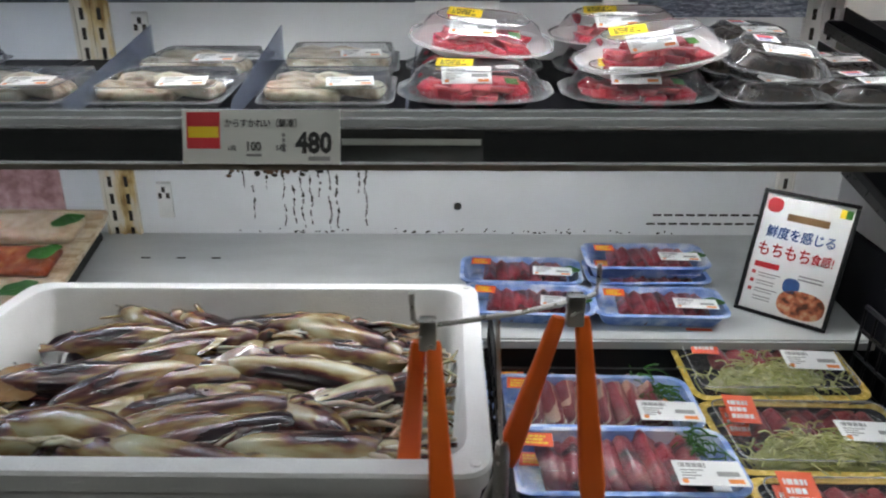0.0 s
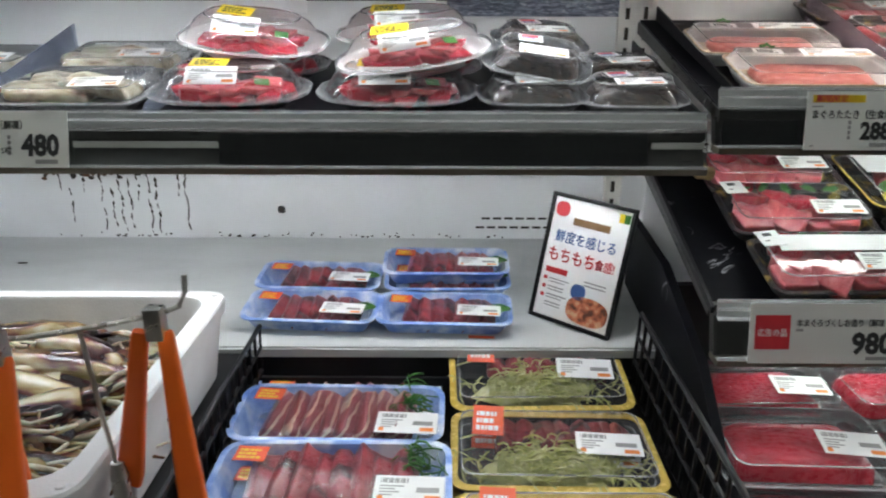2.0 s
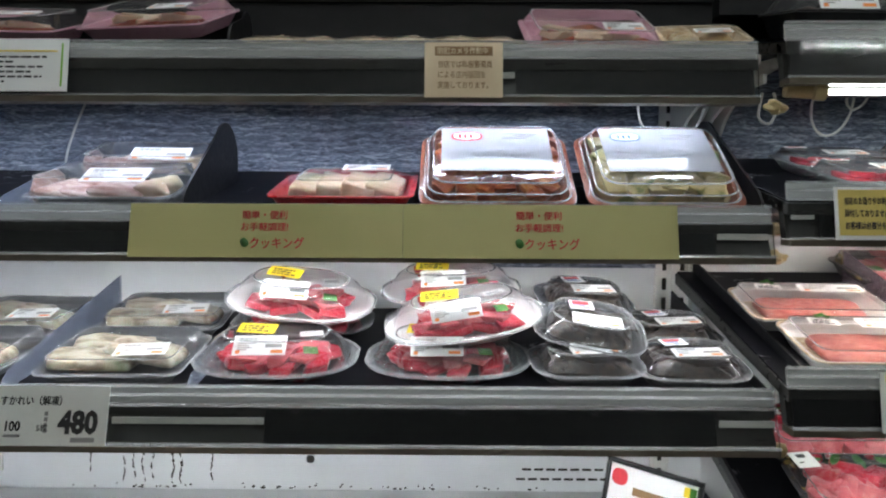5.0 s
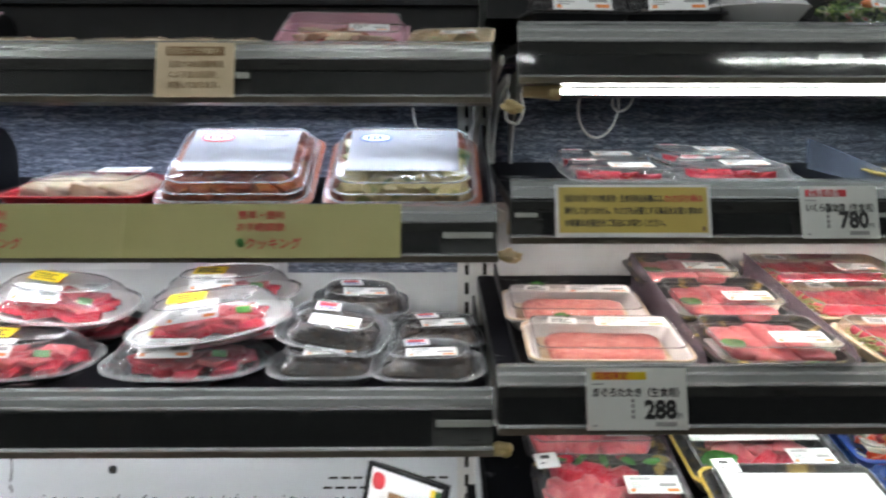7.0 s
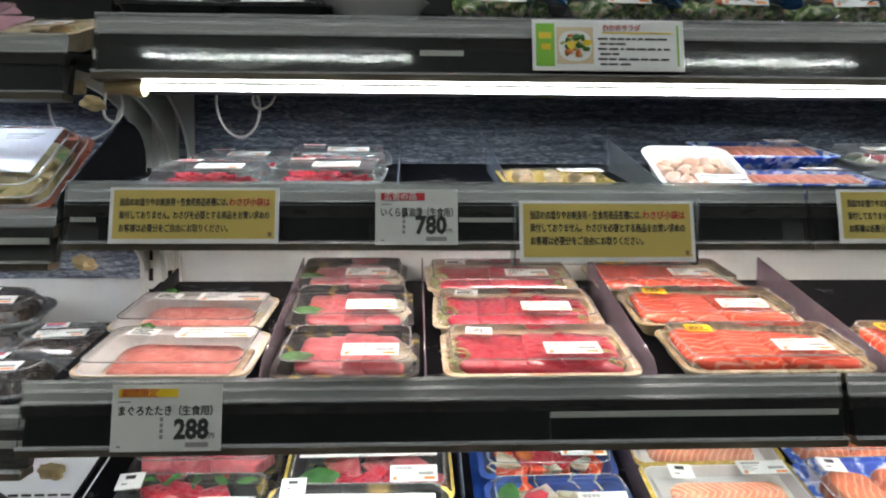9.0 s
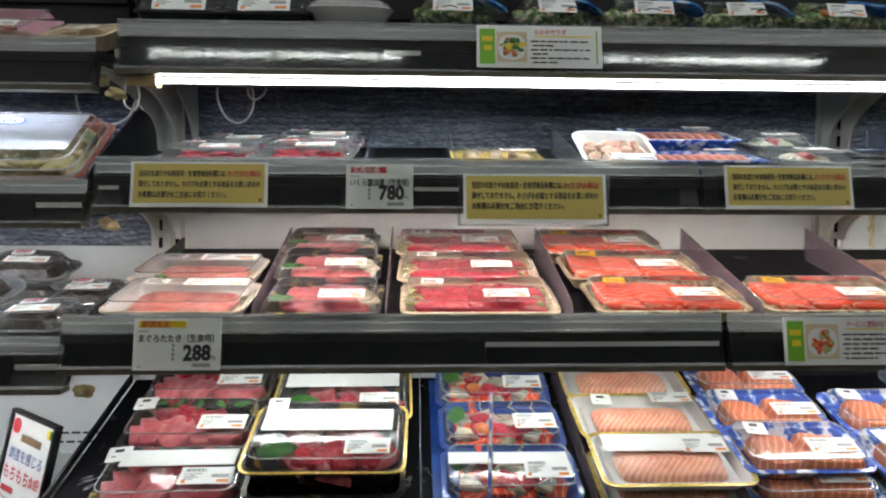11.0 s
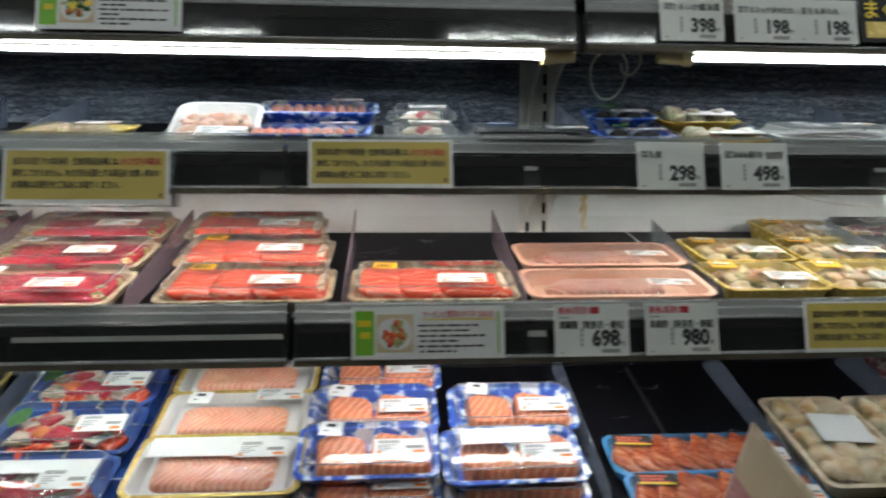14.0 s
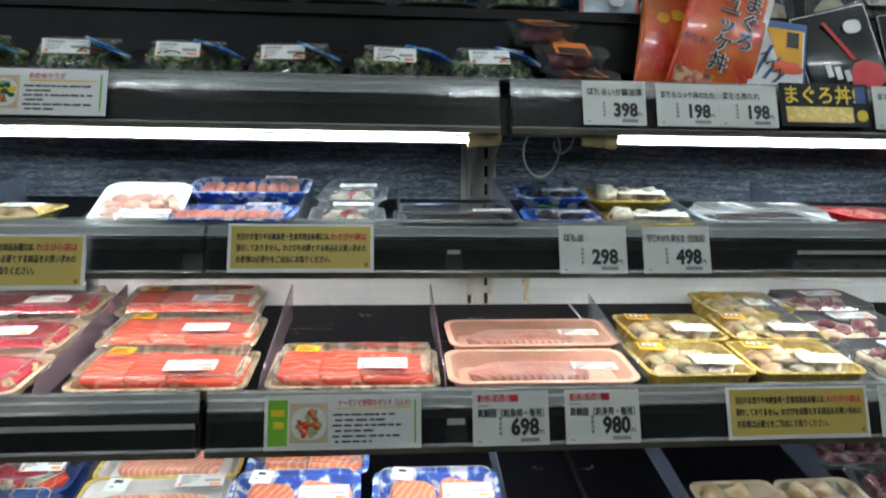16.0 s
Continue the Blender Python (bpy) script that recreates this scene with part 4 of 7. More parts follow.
for bx0, bx1 in ((-1.79, 0.60), (0.61, 3.55)):
    riser = thing("shelf_riser", "black stepped riser along the back of the top shelf", "riser", "risers")
    zt = 1.678 if bx0 < 0 else 1.740
    part("step", profile([(1.03, zt - 0.09), (1.17, zt - 0.09), (1.17, zt), (1.03, zt)], bx0, bx1), BLACK, riser)
    part("edge", profile([(1.024, zt - 0.012), (1.0295, zt - 0.012), (1.0295, zt + 0.003), (1.024, zt + 0.003)], bx0, bx1), BLACK, riser)
solid("top_backing", boxed(0.61, 3.55, 1.15, 1.17, 1.75, 1.97), BLACK, "black backing above the top shelf", "panel", kind="structure")

joint = thing("sheet_joint", "narrow white joint strip between two black shelf sheets", "joint strip")
part("strip", profile([(1.085, SHELF["low"][1] + 0.237 * 0.285 + 0.0005), (1.165, SHELF["low"][1] + 0.237 * 0.365 + 0.0005), (1.165, SHELF["low"][1] + 0.237 * 0.365 + 0.0015), (1.085, SHELF["low"][1] + 0.237 * 0.285 + 0.0015)], 1.9675, 1.9705), WHITESTRIP, joint)
rust = bmesh.new()
for k in range(26):
    blot(rust, 1.896 + rng.gauss(0, 0.0025), 1.288 + 0.0024 * k, 0.0035, 0.0045, k)
solid("rust_streak", rust, RUSTY, "faint rusty streak run down the white back panel", "stain", kind="stuff")
for wx, wy, wz, k in ((0.632, 0.905, 1.507, 1), (0.628, 0.884, 1.328, 2), (0.613, 0.834, 1.113, 3)):
    solid("lamp_end_wrap", lump(0.013, 0.008, 0.008, k, 0.5, 3), CREAMPLASTIC, "crumpled yellowed plastic wrapped round a lamp end", "wrap", "lamp end wraps", pose(wx, wy, wz, 20, 10, 0))

# First bay's deck plate
plate = thing("deck_plate", "worn pale grey steel deck plate with drip marks", "deck plate")
part("plate", profile([(0.845, 0.862), (1.178, 0.905), (1.178, 0.912), (0.852, 0.8705), (0.846, 0.8695)], -1.79, 0.60), DECK_WHITE, plate)
part("front_edge", profile([(0.840, 0.857), (0.8445, 0.857), (0.8445, 0.868), (0.840, 0.868)], -1.79, 0.60), DECK_WHITE, plate)
# Drain slots laid on as dark plates, shade in the colour.
for hx in (-0.52, -0.46, -0.40):
    part("drain_slot", loft([rr(0.016, 0.004, 0.002, 0.0), rr(0.016, 0.004, 0.002, 0.0006)]), SLOT, plate, at=pose(hx, 1.08, 0.8995, 7.4))
solid("deck_front_wall", boxed(-1.79, 0.60, 0.846, 0.85, 0.782, 0.862), BLACK, "black wall below the deck plate", "case", kind="structure")


def bracket(x, z_low, z_top, y_front, mat=UPRIGHT):
    br = thing("shelf_bracket", "white enamelled curved steel shelf bracket", "bracket", "shelf brackets", pose(x, 0, 0))
    poly = [(1.172, z_low), (1.172, z_top + 0.02), (y_front, z_top), (y_front, z_top - 0.012)]
    for k in range(9):
        a = radians(90 * k / 8)
        poly.append((y_front + 0.03 + (1.150 - y_front - 0.03) * math.sin(a), z_top - 0.012 - (z_top - 0.012 - z_low) * (1 - math.cos(a))))
    for s in (-0.020, 0.016):
        part("arm", profile(poly, s, s + 0.004), mat, br)
    return br


for bx, zt, zl, yf in ((0.612, 1.552, 1.455, 0.93), (0.64, 1.575, 1.455, 0.93), (1.81, 1.575, 1.466, 0.93), (-0.595, 1.552, 1.44, 0.93), (0.605, 1.38, 1.30, 0.90), (1.81, 1.385, 1.30, 0.90), (0.605, 1.17, 1.09, 0.86), (-0.595, 1.165, 1.09, 0.86), (3.01, 1.575, 1.466, 0.93)):
    bracket(bx, zl, zt, yf)


def lamp(x0, x1, y, z, glowmat, text):
    lp = thing("tube_lamp", text, "tube lamp", "shelf lamps", pose(0, y, z))
    part("tube", tube([(x0, 0, 0), (x1, 0, 0)], 0.0030, n=12), glowmat, lp, "glowing tube")
    part("batten", boxed(x0 - 0.03, x1 + 0.03, 0.010, 0.034, -0.002, 0.012, bevel=0.002), GREYPLASTIC, lp)
    for xe, s in ((x0, -1), (x1, 1)):
        part("socket", tube([(xe, 0.0, 0), (xe + s * 0.012, 0.001, 0.001), (xe + s * 0.014, 0.004, 0.001), (xe + s * 0.045, 0.006, 0.002)], [0.011, 0.011, 0.009, 0.008], n=10), CREAMPLASTIC, lp, "yellowed lamp socket")
    return lp


lamp(0.690, 1.758, 0.904, 1.5255, LAMPWHITE, "bright white tube lamp under the top shelf")
lamp(1.962, 3.45, 0.904, 1.5265, LAMPWHITE, "bright white tube lamp under the top shelf")
lamp(-0.55, 0.56, 0.935, 1.530, LAMPBLUE, "cold white tube lamp under the upper shelf")
lamp(-1.75, -0.65, 0.935, 1.530, LAMPBLUE, "cold white tube lamp under the upper shelf")
lamp(0.69, 1.90, 0.800, 0.925, LAMPLOW, "white tube lamp under the bottom shelf")
lamp(0.67, 1.76, 0.880, 1.360, LAMPPINK, "pinkish tube lamp under the middle shelf")
lamp(1.87, 3.45, 0.880, 1.360, LAMPEAST, "white tube lamp under the middle shelf")
lamp(0.68, 1.40, 0.826, 1.163, LAMPLOW, "white tube lamp under the lower shelf")
lamp(-0.55, 0.55, 0.885, 1.340, LAMPDECK, "cold white tube lamp under the banner shelf")
lamp(-1.75, -0.65, 0.885, 1.340, LAMPBLUE, "cold white tube lamp under the banner shelf")
lamp(-0.55, 0.55, 0.845, 1.135, LAMPDECK, "cold white tube lamp over the deck plate")
lamp(-1.75, -0.65, 0.845, 1.135, LAMPBLUE, "cold white tube lamp over the deck plate")
lamp(1.47, 1.90, 0.826, 1.163, LAMPSHELF, "white tube lamp under the lower shelf")
lamp(2.02, 3.40, 0.826, 1.163, LAMPCANOPY, "white tube lamp under the lower shelf")


# Unseen fill tubes, added to brighten the goods on the top shelf.
lamp(-1.70, 0.58, 0.850, 1.955, LAMPCANOPY, "unseen white fill tube added at the top of the case")
lamp(0.64, 3.45, 0.850, 1.955, LAMPCANOPY, "unseen white fill tube added at the top of the case")


def cable(points, r=0.0018, text="loose white lamp cable looped under the shelf"):
    pts = [Vector(p) for p in points]
    if len(pts) < 15:
        fine = []
        for i in range(len(pts) - 1):
            a, b, c, d = pts[max(i - 1, 0)], pts[i], pts[i + 1], pts[min(i + 2, len(pts) - 1)]
            for j in range(6):
                u = j / 6
                fine.append(0.5 * (2 * b + (c - a) * u + (2 * a - 5 * b + 4 * c - d) * u ** 2 + (3 * b - a - 3 * c + d) * u ** 3))
        pts = fine + [pts[-1]]
    return solid("lamp_cable", tube(pts, r, n=6), CABLE, text, "cable", "lamp cables")


def loops(x, y, z):
    pts = []
    for k in range(25):
        a = 2 * math.pi * k / 24
        pts.append((x + 0.028 * math.sin(a) - 0.004, y - 0.012 * math.cos(a), z - 0.028 + 0.028 * math.cos(a) * (1 if math.cos(a) > 0 else 1.5)))
    for k in range(1, 20):
        a = 2 * math.pi * k / 24
        pts.append((x + 0.030 + 0.015 * math.sin(a), y, z - 0.016 + 0.018 * math.cos(a) + 0.006 * math.sin(a)))
    cable(pts)


loops(1.890, 1.02, 1.560)
loops(0.768, 1.02, 1.556)
cable([(0.60, 1.05, 1.525), (0.588, 1.05, 1.497), (0.560, 1.05, 1.484), (0.530, 1.05, 1.487), (0.512, 1.05, 1.505), (0.507, 1.05, 1.530)])
cable([(0.632, 0.94, 1.53), (0.628, 0.94, 1.50), (0.642, 0.94, 1.492), (0.650, 0.94, 1.51), (0.646, 0.94, 1.53)])
cable([(0.655, 1.06, 1.37), (0.672, 1.06, 1.352), (0.70, 1.06, 1.345), (0.73, 1.06, 1.350), (0.75, 1.06, 1.372)])
cable([(0.70, 1.04, 1.378), (0.73, 1.04, 1.368), (0.76, 1.04, 1.372), (0.775, 1.04, 1.382)])
cable([(2.17, 1.10, 1.375), (2.22, 1.09, 1.350), (2.30, 1.08, 1.332), (2.42, 1.06, 1.325)])
cable([(-0.330, 1.15, 1.545), (-0.348, 1.15, 1.505), (-0.362, 1.15, 1.465), (-0.366, 1.15, 1.43)])


def divider(shelf_key, x, y0, y1, h0, h1, mat, text, th=0.002, back_round=False):
    yy, zz, s = SHELF[shelf_key]
    z = lambda y: zz + s * (y - yy) + 0.001
    poly = [(y0, z(y0)), (y1, z(y1)), (y1, z(y1) + h1)]
    if back_round:
        span = 0.45 * (y1 - y0)
        poly[2:] = [(y1 - span * 0.5 * (1 - math.cos(q)), z(y1) + h1 * (0.45 + 0.6 * math.sin(q))) for q in (radians(18.0 * k) for k in range(9))]
    poly.append((y0 + 0.01, z(y0) + h0))
    poly.append((y0, z(y0) + h0 * 0.6))
    return solid("shelf_divider", profile(poly, x - th / 2, x + th / 2), mat, text, "shelf divider", "shelf dividers")


BLUETXT, SMOKETXT, BLACKTXT = "bluish clear plastic shelf divider between packs", "smoky clear plastic shelf divider between packs", "tall black plastic shelf divider at the bay's end"
for x in (-0.475, -0.268):
    divider("low_a", x, 0.835, 1.12, 0.022, 0.062, BLUEFENCE, BLUETXT)
divider("low_a", -0.055, 0.835, 1.12, 0.02, 0.03, BLUEFENCE, BLUETXT)
divider("low_a", 0.6, 0.83, 1.165, 0.012, 0.03, BLACK, BLACKTXT, 0.003)
divider("mid_a", -0.295, 0.88, 1.15, 0.02, 0.05, BLUEFENCE, BLUETXT)
divider("mid_a", -0.075, 0.88, 1.09, 0.03, 0.075, BLACK, BLACKTXT, 0.003, True)
divider("mid_a", 0.605, 0.87, 1.12, 0.03, 0.075, BLACK, BLACKTXT, 0.003, True)
divider("high_a", -0.03, 0.92, 1.02, 0.04, 0.05, BLACK, BLACKTXT, 0.003, True)
divider("low", 0.634, 0.82, 1.165, 0.012, 0.02, BLACK, BLACKTXT, 0.003)
for x in (0.835, 1.005, 1.248, 1.502, 1.722):
    divider("low", x, 0.815, 1.10, 0.03, 0.055, MAUVEFENCE, SMOKETXT)
for x in (1.972, 2.262):
    divider("low", x, 0.815, 1.06, 0.03, 0.05, FENCE, "clear plastic shelf divider between packs")
for x, m in ((0.975, BLUEFENCE), (1.098, BLUEFENCE), (1.275, FENCE), (1.535, FENCE), (1.668, BLUEFENCE), (1.825, BLUEFENCE), (1.942, MAUVEFENCE), (2.075, BLUEFENCE), (2.262, BLUEFENCE)):
    divider("mid", x, 0.872, 1.10, 0.02, 0.045, m, BLUETXT if m is BLUEFENCE else SMOKETXT)
for x, m in ((0.835, MAUVEFENCE), (1.050, BLUEFENCE), (1.262, MAUVEFENCE), (1.805, BLUEFENCE), (2.045, BLUEFENCE), (2.262, BLUEFENCE)):
    divider("deck", x, 0.735, 1.02, 0.03, 0.04, m, BLUETXT if m is BLUEFENCE else SMOKETXT)
divider("deck", 0.598, 0.72, 1.02, 0.012, 0.012, BLACK, "black plastic end strip of the bottom shelf", 0.004)
solid("bay_partition", profile([(0.50, 0.784), (1.02, 0.784), (1.02, 1.00), (0.86, 0.985), (0.70, 0.925), (0.62, 0.86), (0.50, 0.80)], 0.583, 0.5945), STONE, "black stone-patterned partition at the end of the deck plate", "partition", kind="structure")

# ---- packs ----


def ring(w, d, r, z, t):
    """A thin moulded bead round a rounded rectangle."""
    return loft([rr(w - t, d - t, r, z - t / 2), rr(w + t, d + t, r, z - t / 2), rr(w + t, d + t, r, z + t / 2), rr(w - t, d - t, r, z + t / 2), rr(w - t, d - t, r, z - t / 2)], False, False)


def pack(name, text, category, group, w, d, h, mat, cover="lid", cover_h=0.02, inset=0.014, r=0.012, flare=0.012):
    ob = thing(name, text, category, group)
    base = part("tray", tray(w, d, h, r, flare), mat, ob)
    if mat is LID:
        part("rim", ring(w + 0.006, d + 0.006, r * 1.3, h, 0.0016), RIM, base, "clear rim with white highlights painted in")
    if cover == "lid":
        top = part("lid", lid(w, d, h, cover_h, inset, r), LID, ob, "clear plastic lid")
        # Lid edge bead whitened to carry the highlight along the plastic.
        part("lid_edge", ring(w - inset * 1.12, d - inset * 1.12, r * 1.1, h + cover_h, 0.0011), RIM, top, "moulded lid edge with a painted white highlight")
    elif cover == "film":
        part("film", film(w - 0.002, d - 0.002, h + 0.0012, w * 90), FILM, ob, "clear stretch film")
    return ob


def slices(ob, mat, n, w, d, h, z, lean=30.0, x0=0.0, y0=0.0, seed=0, name="slice", yaw=0.0, wobble=6.0):
    rnd = random.Random(seed)
    step = w / n
    thick = step * 1.25 if lean < 45 else min(0.010, step * 0.62)
    if lean >= 45:
        n = round(n * 1.5)
        step = w / n
        h, lean = h * 1.45, max(lean, 70.0)
    tight = lean >= 45
    shapes = [finish(slab(thick, d * (0.94 + 0.05 * k), h * (0.9 + 0.08 * k), seed + k, 0.14 if tight else 0.3, 0.14 if tight else 0.3), name, mat) for k in range(min(n, 3))]
    for k in range(n):
        part(name, shapes[k % len(shapes)], None, ob, at=pose(x0 - w / 2 + step * (k + 0.5), y0 + rnd.uniform(-0.003, 0.003), z, rnd.uniform(-2, 2), lean + rnd.uniform(-4, 4), yaw + rnd.uniform(-wobble, wobble) * (0.4 if tight else 1.0)))


def sheets(ob, mat, n, w, d, z, seed=0, name="fish_slice", th=0.006, tilt=9.0, x0=0.0, y0=0.0, yaw=0.0):
    """Broad thin slices laid over one another like shingles, each a little wavy."""
    rnd = random.Random(seed)
    wide, step = w / n * 1.9, w / n
    shapes = []
    for k in range(min(n, 3)):
        rings = []
        for f, drop in ((0.94, 0.0), (1.0, 0.35), (1.0, 0.7), (0.93, 1.0), (0.62, 1.12), (0.25, 1.16)):
            ring = rr(wide * f, d * f * (0.94 + 0.05 * k), min(wide, d) * 0.2, 0, 4)
            rings.append([(x * (1 + 0.10 * noise.noise(Vector((y * 45, seed + k, 0)))), y + 0.003 * noise.noise(Vector((x * 70, seed + k, 4))), th * drop + 0.0028 * noise.noise(Vector((x * 48, y * 40, seed + k * 3)))) for x, y, _ in ring])
        shapes.append(finish(loft(rings), name, mat))
    for k in range(n):
        part(name, shapes[k % len(shapes)], None, ob, at=pose(x0 - w / 2 + step * (k + 0.5), y0 + rnd.uniform(-0.002, 0.002), z + 0.0015 + 0.0015 * rnd.random(), rnd.uniform(-3, 3), tilt + rnd.uniform(-2, 2), yaw + rnd.uniform(-7, 7)))


def lumps(ob, mat, n, w, d, rx, ry, rz, z, seed=0, name="piece", rough=0.35, x0=0.0, y0=0.0, cut=False):
    rnd = random.Random(seed)
    shapes = [finish(chunk(2 * rx * (0.85 + 0.16 * k), 2 * ry * (1.1 - 0.1 * k), 2 * rz, seed + k), name, mat) if cut else finish(lump(rx, ry, rz, seed + k, rough), name, mat) for k in range(min(n, 3))]
    cols = max(1, round(math.sqrt(n * w / d)))
    rows = math.ceil(n / cols)
    for k in range(n):
        i, j = k % cols, k // cols
        part(name, shapes[k % len(shapes)], None, ob, at=pose(x0 - w / 2 + w * (i + 0.5) / cols + rnd.uniform(-0.004, 0.004), y0 - d / 2 + d * (j + 0.5) / rows + rnd.uniform(-0.004, 0.004), z + (rz * 0.1 if cut else rz * 0.8), rnd.uniform(-15, 15), rnd.uniform(-15, 15), rnd.uniform(0, 360)))


def shreds(ob, mat, n, w, d, z, seed=0, x0=0.0, y0=0.0, name="shreds", text=""):
    rnd = random.Random(seed)
    bm = bmesh.new()
    for _ in range(n):
        x, y, a, l = rnd.gauss(0, w * 0.22) + x0, rnd.gauss(0, d * 0.22) + y0, rnd.uniform(0, 3.14), rnd.uniform(0.012, 0.03)
        top = z + 0.014 * math.exp(-((x - x0) / (w * 0.4)) ** 2) * rnd.random()
        bend = rnd.uniform(-0.006, 0.006)
        pts = [(x + l * (f - 0.5) * math.cos(a) - bend * math.sin(math.pi * f) * math.sin(a), y + l * (f - 0.5) * math.sin(a) + bend * math.sin(math.pi * f) * math.cos(a), top + 0.003 * math.sin(math.pi * f)) for f in (0, 0.33, 0.66, 1)]
        tube(pts, 0.0007 + 0.0006 * rnd.random(), bm, 4)
    return part(name, bm, mat, ob, text, kind="stuff")


def garnish(ob, w, d, x, y, z, yaw=0, rx=0):
    part("leaf", leafshape(w, d, x * 90), LEAF, ob, "dark green leaf", at=pose(x, y, z, rx, 0, yaw))


# First bay, lower shelf
def flounder_pack(w=0.165, d=0.135):
    ob = pack("flounder_pack", "clear pack of pale flounder fillets with a white label", "fish pack", "flounder packs", w, d, 0.016, LID, "lid", 0.016)
    for k, (x, y, z, yaw) in enumerate(((-0.022, 0.022, 0.014, 6), (0.026, -0.006, 0.016, -8), (-0.03, -0.026, 0.012, 14))):
        part("fillet", fillet(0.10, 0.042, 0.014, k, 0.5), WHITEFISH, ob, at=pose(x, y, z, 4, 5, yaw))
    label(ob, 0.06, 0.032, 0.03, -0.03, 0.0335, 6, 6)
    return ob


spread(flounder_pack(), [on("low_a", -0.160, 0.915, 2), on("low_a", -0.165, 1.065, 4, 0.004), on("low_a", -0.372, 0.915, 0), on("low_a", -0.372, 1.055, -3), on("low_a", -0.568, 0.915, -2), on("low_a", -0.76, 0.915, 3), on("low_a", -0.78, 1.05, 3)])


def oval_pack(seed):
    ob = thing("tuna_pack", "oval white tray of red tuna pieces under a clear ribbed lid", "fish pack", "oval tuna packs")
    part("tray", loft([oval(0.135, 0.085, 0.0), oval(0.180, 0.122, 0.016), oval(0.198, 0.140, 0.017, wave=0.012), oval(0.196, 0.138, 0.0185, wave=0.012), oval(0.172, 0.116, 0.016), oval(0.13, 0.082, 0.004)]), FOAMWHITE if seed % 2 else LID, ob, "scalloped oval tray")
    part("lid", loft([oval(0.199, 0.141, 0.0175, wave=0.012), oval(0.197, 0.139, 0.020, wave=0.012), oval(0.180, 0.122, 0.021), oval(0.154, 0.098, 0.042), oval(0.128, 0.074, 0.0495), oval(0.118, 0.066, 0.0475)], cap0=False), LID, ob, "ribbed clear lid")
    part("rim", loft([oval(0.196, 0.138, 0.0185), oval(0.201, 0.143, 0.0185, wave=0.012), oval(0.201, 0.143, 0.0215, wave=0.012), oval(0.196, 0.138, 0.0215)], False, False), RIM, ob.children[1], "crimped rim with a painted white highlight")
    part("lid_edge", loft([oval(0.124, 0.071, 0.0497), oval(0.129, 0.075, 0.0495), oval(0.127, 0.073, 0.0510)], False, False), RIM, ob.children[1])
    lumps(ob, TUNARED, 12, 0.125, 0.08, 0.019, 0.013, 0.006, 0.010, seed, "tuna_piece", cut=True)
    lumps(ob, TUNAPINK, 8, 0.10, 0.062, 0.018, 0.012, 0.0045, 0.018, seed + 7, "tuna_piece", cut=True)
    part("tag", boxed(-0.009, 0.009, -0.006, 0.006, 0, 0.0006), LEAF, ob, "green plastic garnish", at=pose(0.045, -0.022, 0.034, 25, 10, 20), smooth=False)
    label(ob, 0.062, 0.028, -0.012, -0.034, 0.0445, 2, 34)
    sticker(ob, 0.048, 0.020, -0.026, 0.012, 0.0500, STICKYELLOW, INK, -8, 16)
    sticker(ob, 0.028, 0.016, 0.042, 0.004, 0.0462, PAPER, INKGREY, 12, 0, "paper_slip")
    return ob


ov_a, ov_b = oval_pack(1), oval_pack(2)
spread(ov_b, [on("low_a", 0.030, 0.905, 1), on("low_a", 0.033, 1.045, 0), on("low_a", 0.240, 0.905, -1), on("low_a", 0.250, 1.045, 2)])
spread(ov_a, [on("low_a", 0.040, 0.995, -4, 0.046, 6, 5), on("low_a", 0.262, 0.930, 6, 0.040, 3, -8), on("low_a", 0.245, 1.055, 2, 0.044, 2, -2)])


def seaweed_pack(seed, w=0.130, d=0.105):
    ob = pack("seaweed_pack", "small clear pack of dark simmered seaweed with white labels", "deli pack", "seaweed packs", w, d, 0.017, LID, "lid", 0.020, 0.030, 0.028)
    rings = [rr(0.095 * s, 0.07 * s, 0.02, z) for z, s in ((0.003, 0.95), (0.014, 1.1), (0.026, 0.95), (0.031, 0.6))]
    bm = loft([[(x, y, z + 0.003 * noise.noise(Vector((x * 90, y * 90, seed)))) for x, y, z in q] for q in rings])
    part("seaweed", bm, SEAWEED, ob)
    shreds(ob, SEAWEED, 70, 0.10, 0.07, 0.023, seed, name="seaweed_tangle")
    label(ob, 0.060, 0.022, 0.006, -0.020, 0.0388, 6, 6)
    tagged_seal = sticker(ob, 0.030, 0.022, -0.014, 0.014, 0.0385, PAPER, INKBLUE, 10)
    part("seal_block", boxed(-0.012, 0.010, 0.001, 0.009, 0.0004, 0.0008), INKRED, tagged_seal, smooth=False)
    return ob


spread(seaweed_pack(3), [on("low_a", 0.408, 0.900, 2), on("low_a", 0.414, 0.918, -9, 0.036, 9, 9), on("low_a", 0.430, 1.045, 3), on("low_a", 0.432, 1.048, 5, 0.036, 5, 3), on("low_a", 0.530, 0.893, -3), on("low_a", 0.542, 1.010, 4)])

# First bay, middle shelf
ob = pack("fish_pack", "clear pack of pink-skinned fish with a white label", "fish pack", "pink fish packs", 0.175, 0.125, 0.018, LID, "lid", 0.022)
sheets(ob, PALEPINK, 3, 0.10, 0.095, 0.008, 4, "fish_piece", 0.010, 8.0, -0.022)
lumps(ob, BEIGEFISH, 2, 0.05, 0.07, 0.022, 0.016, 0.012, 0.008, 9, "fish_piece", x0=0.052)
label(ob, 0.078, 0.034, 0.018, -0.038, 0.0405, 0, 18)
spread(ob, [on("mid_a", -0.180, 0.945, 0), on("mid_a", -0.172, 1.045, 5, 0.012, 2)])
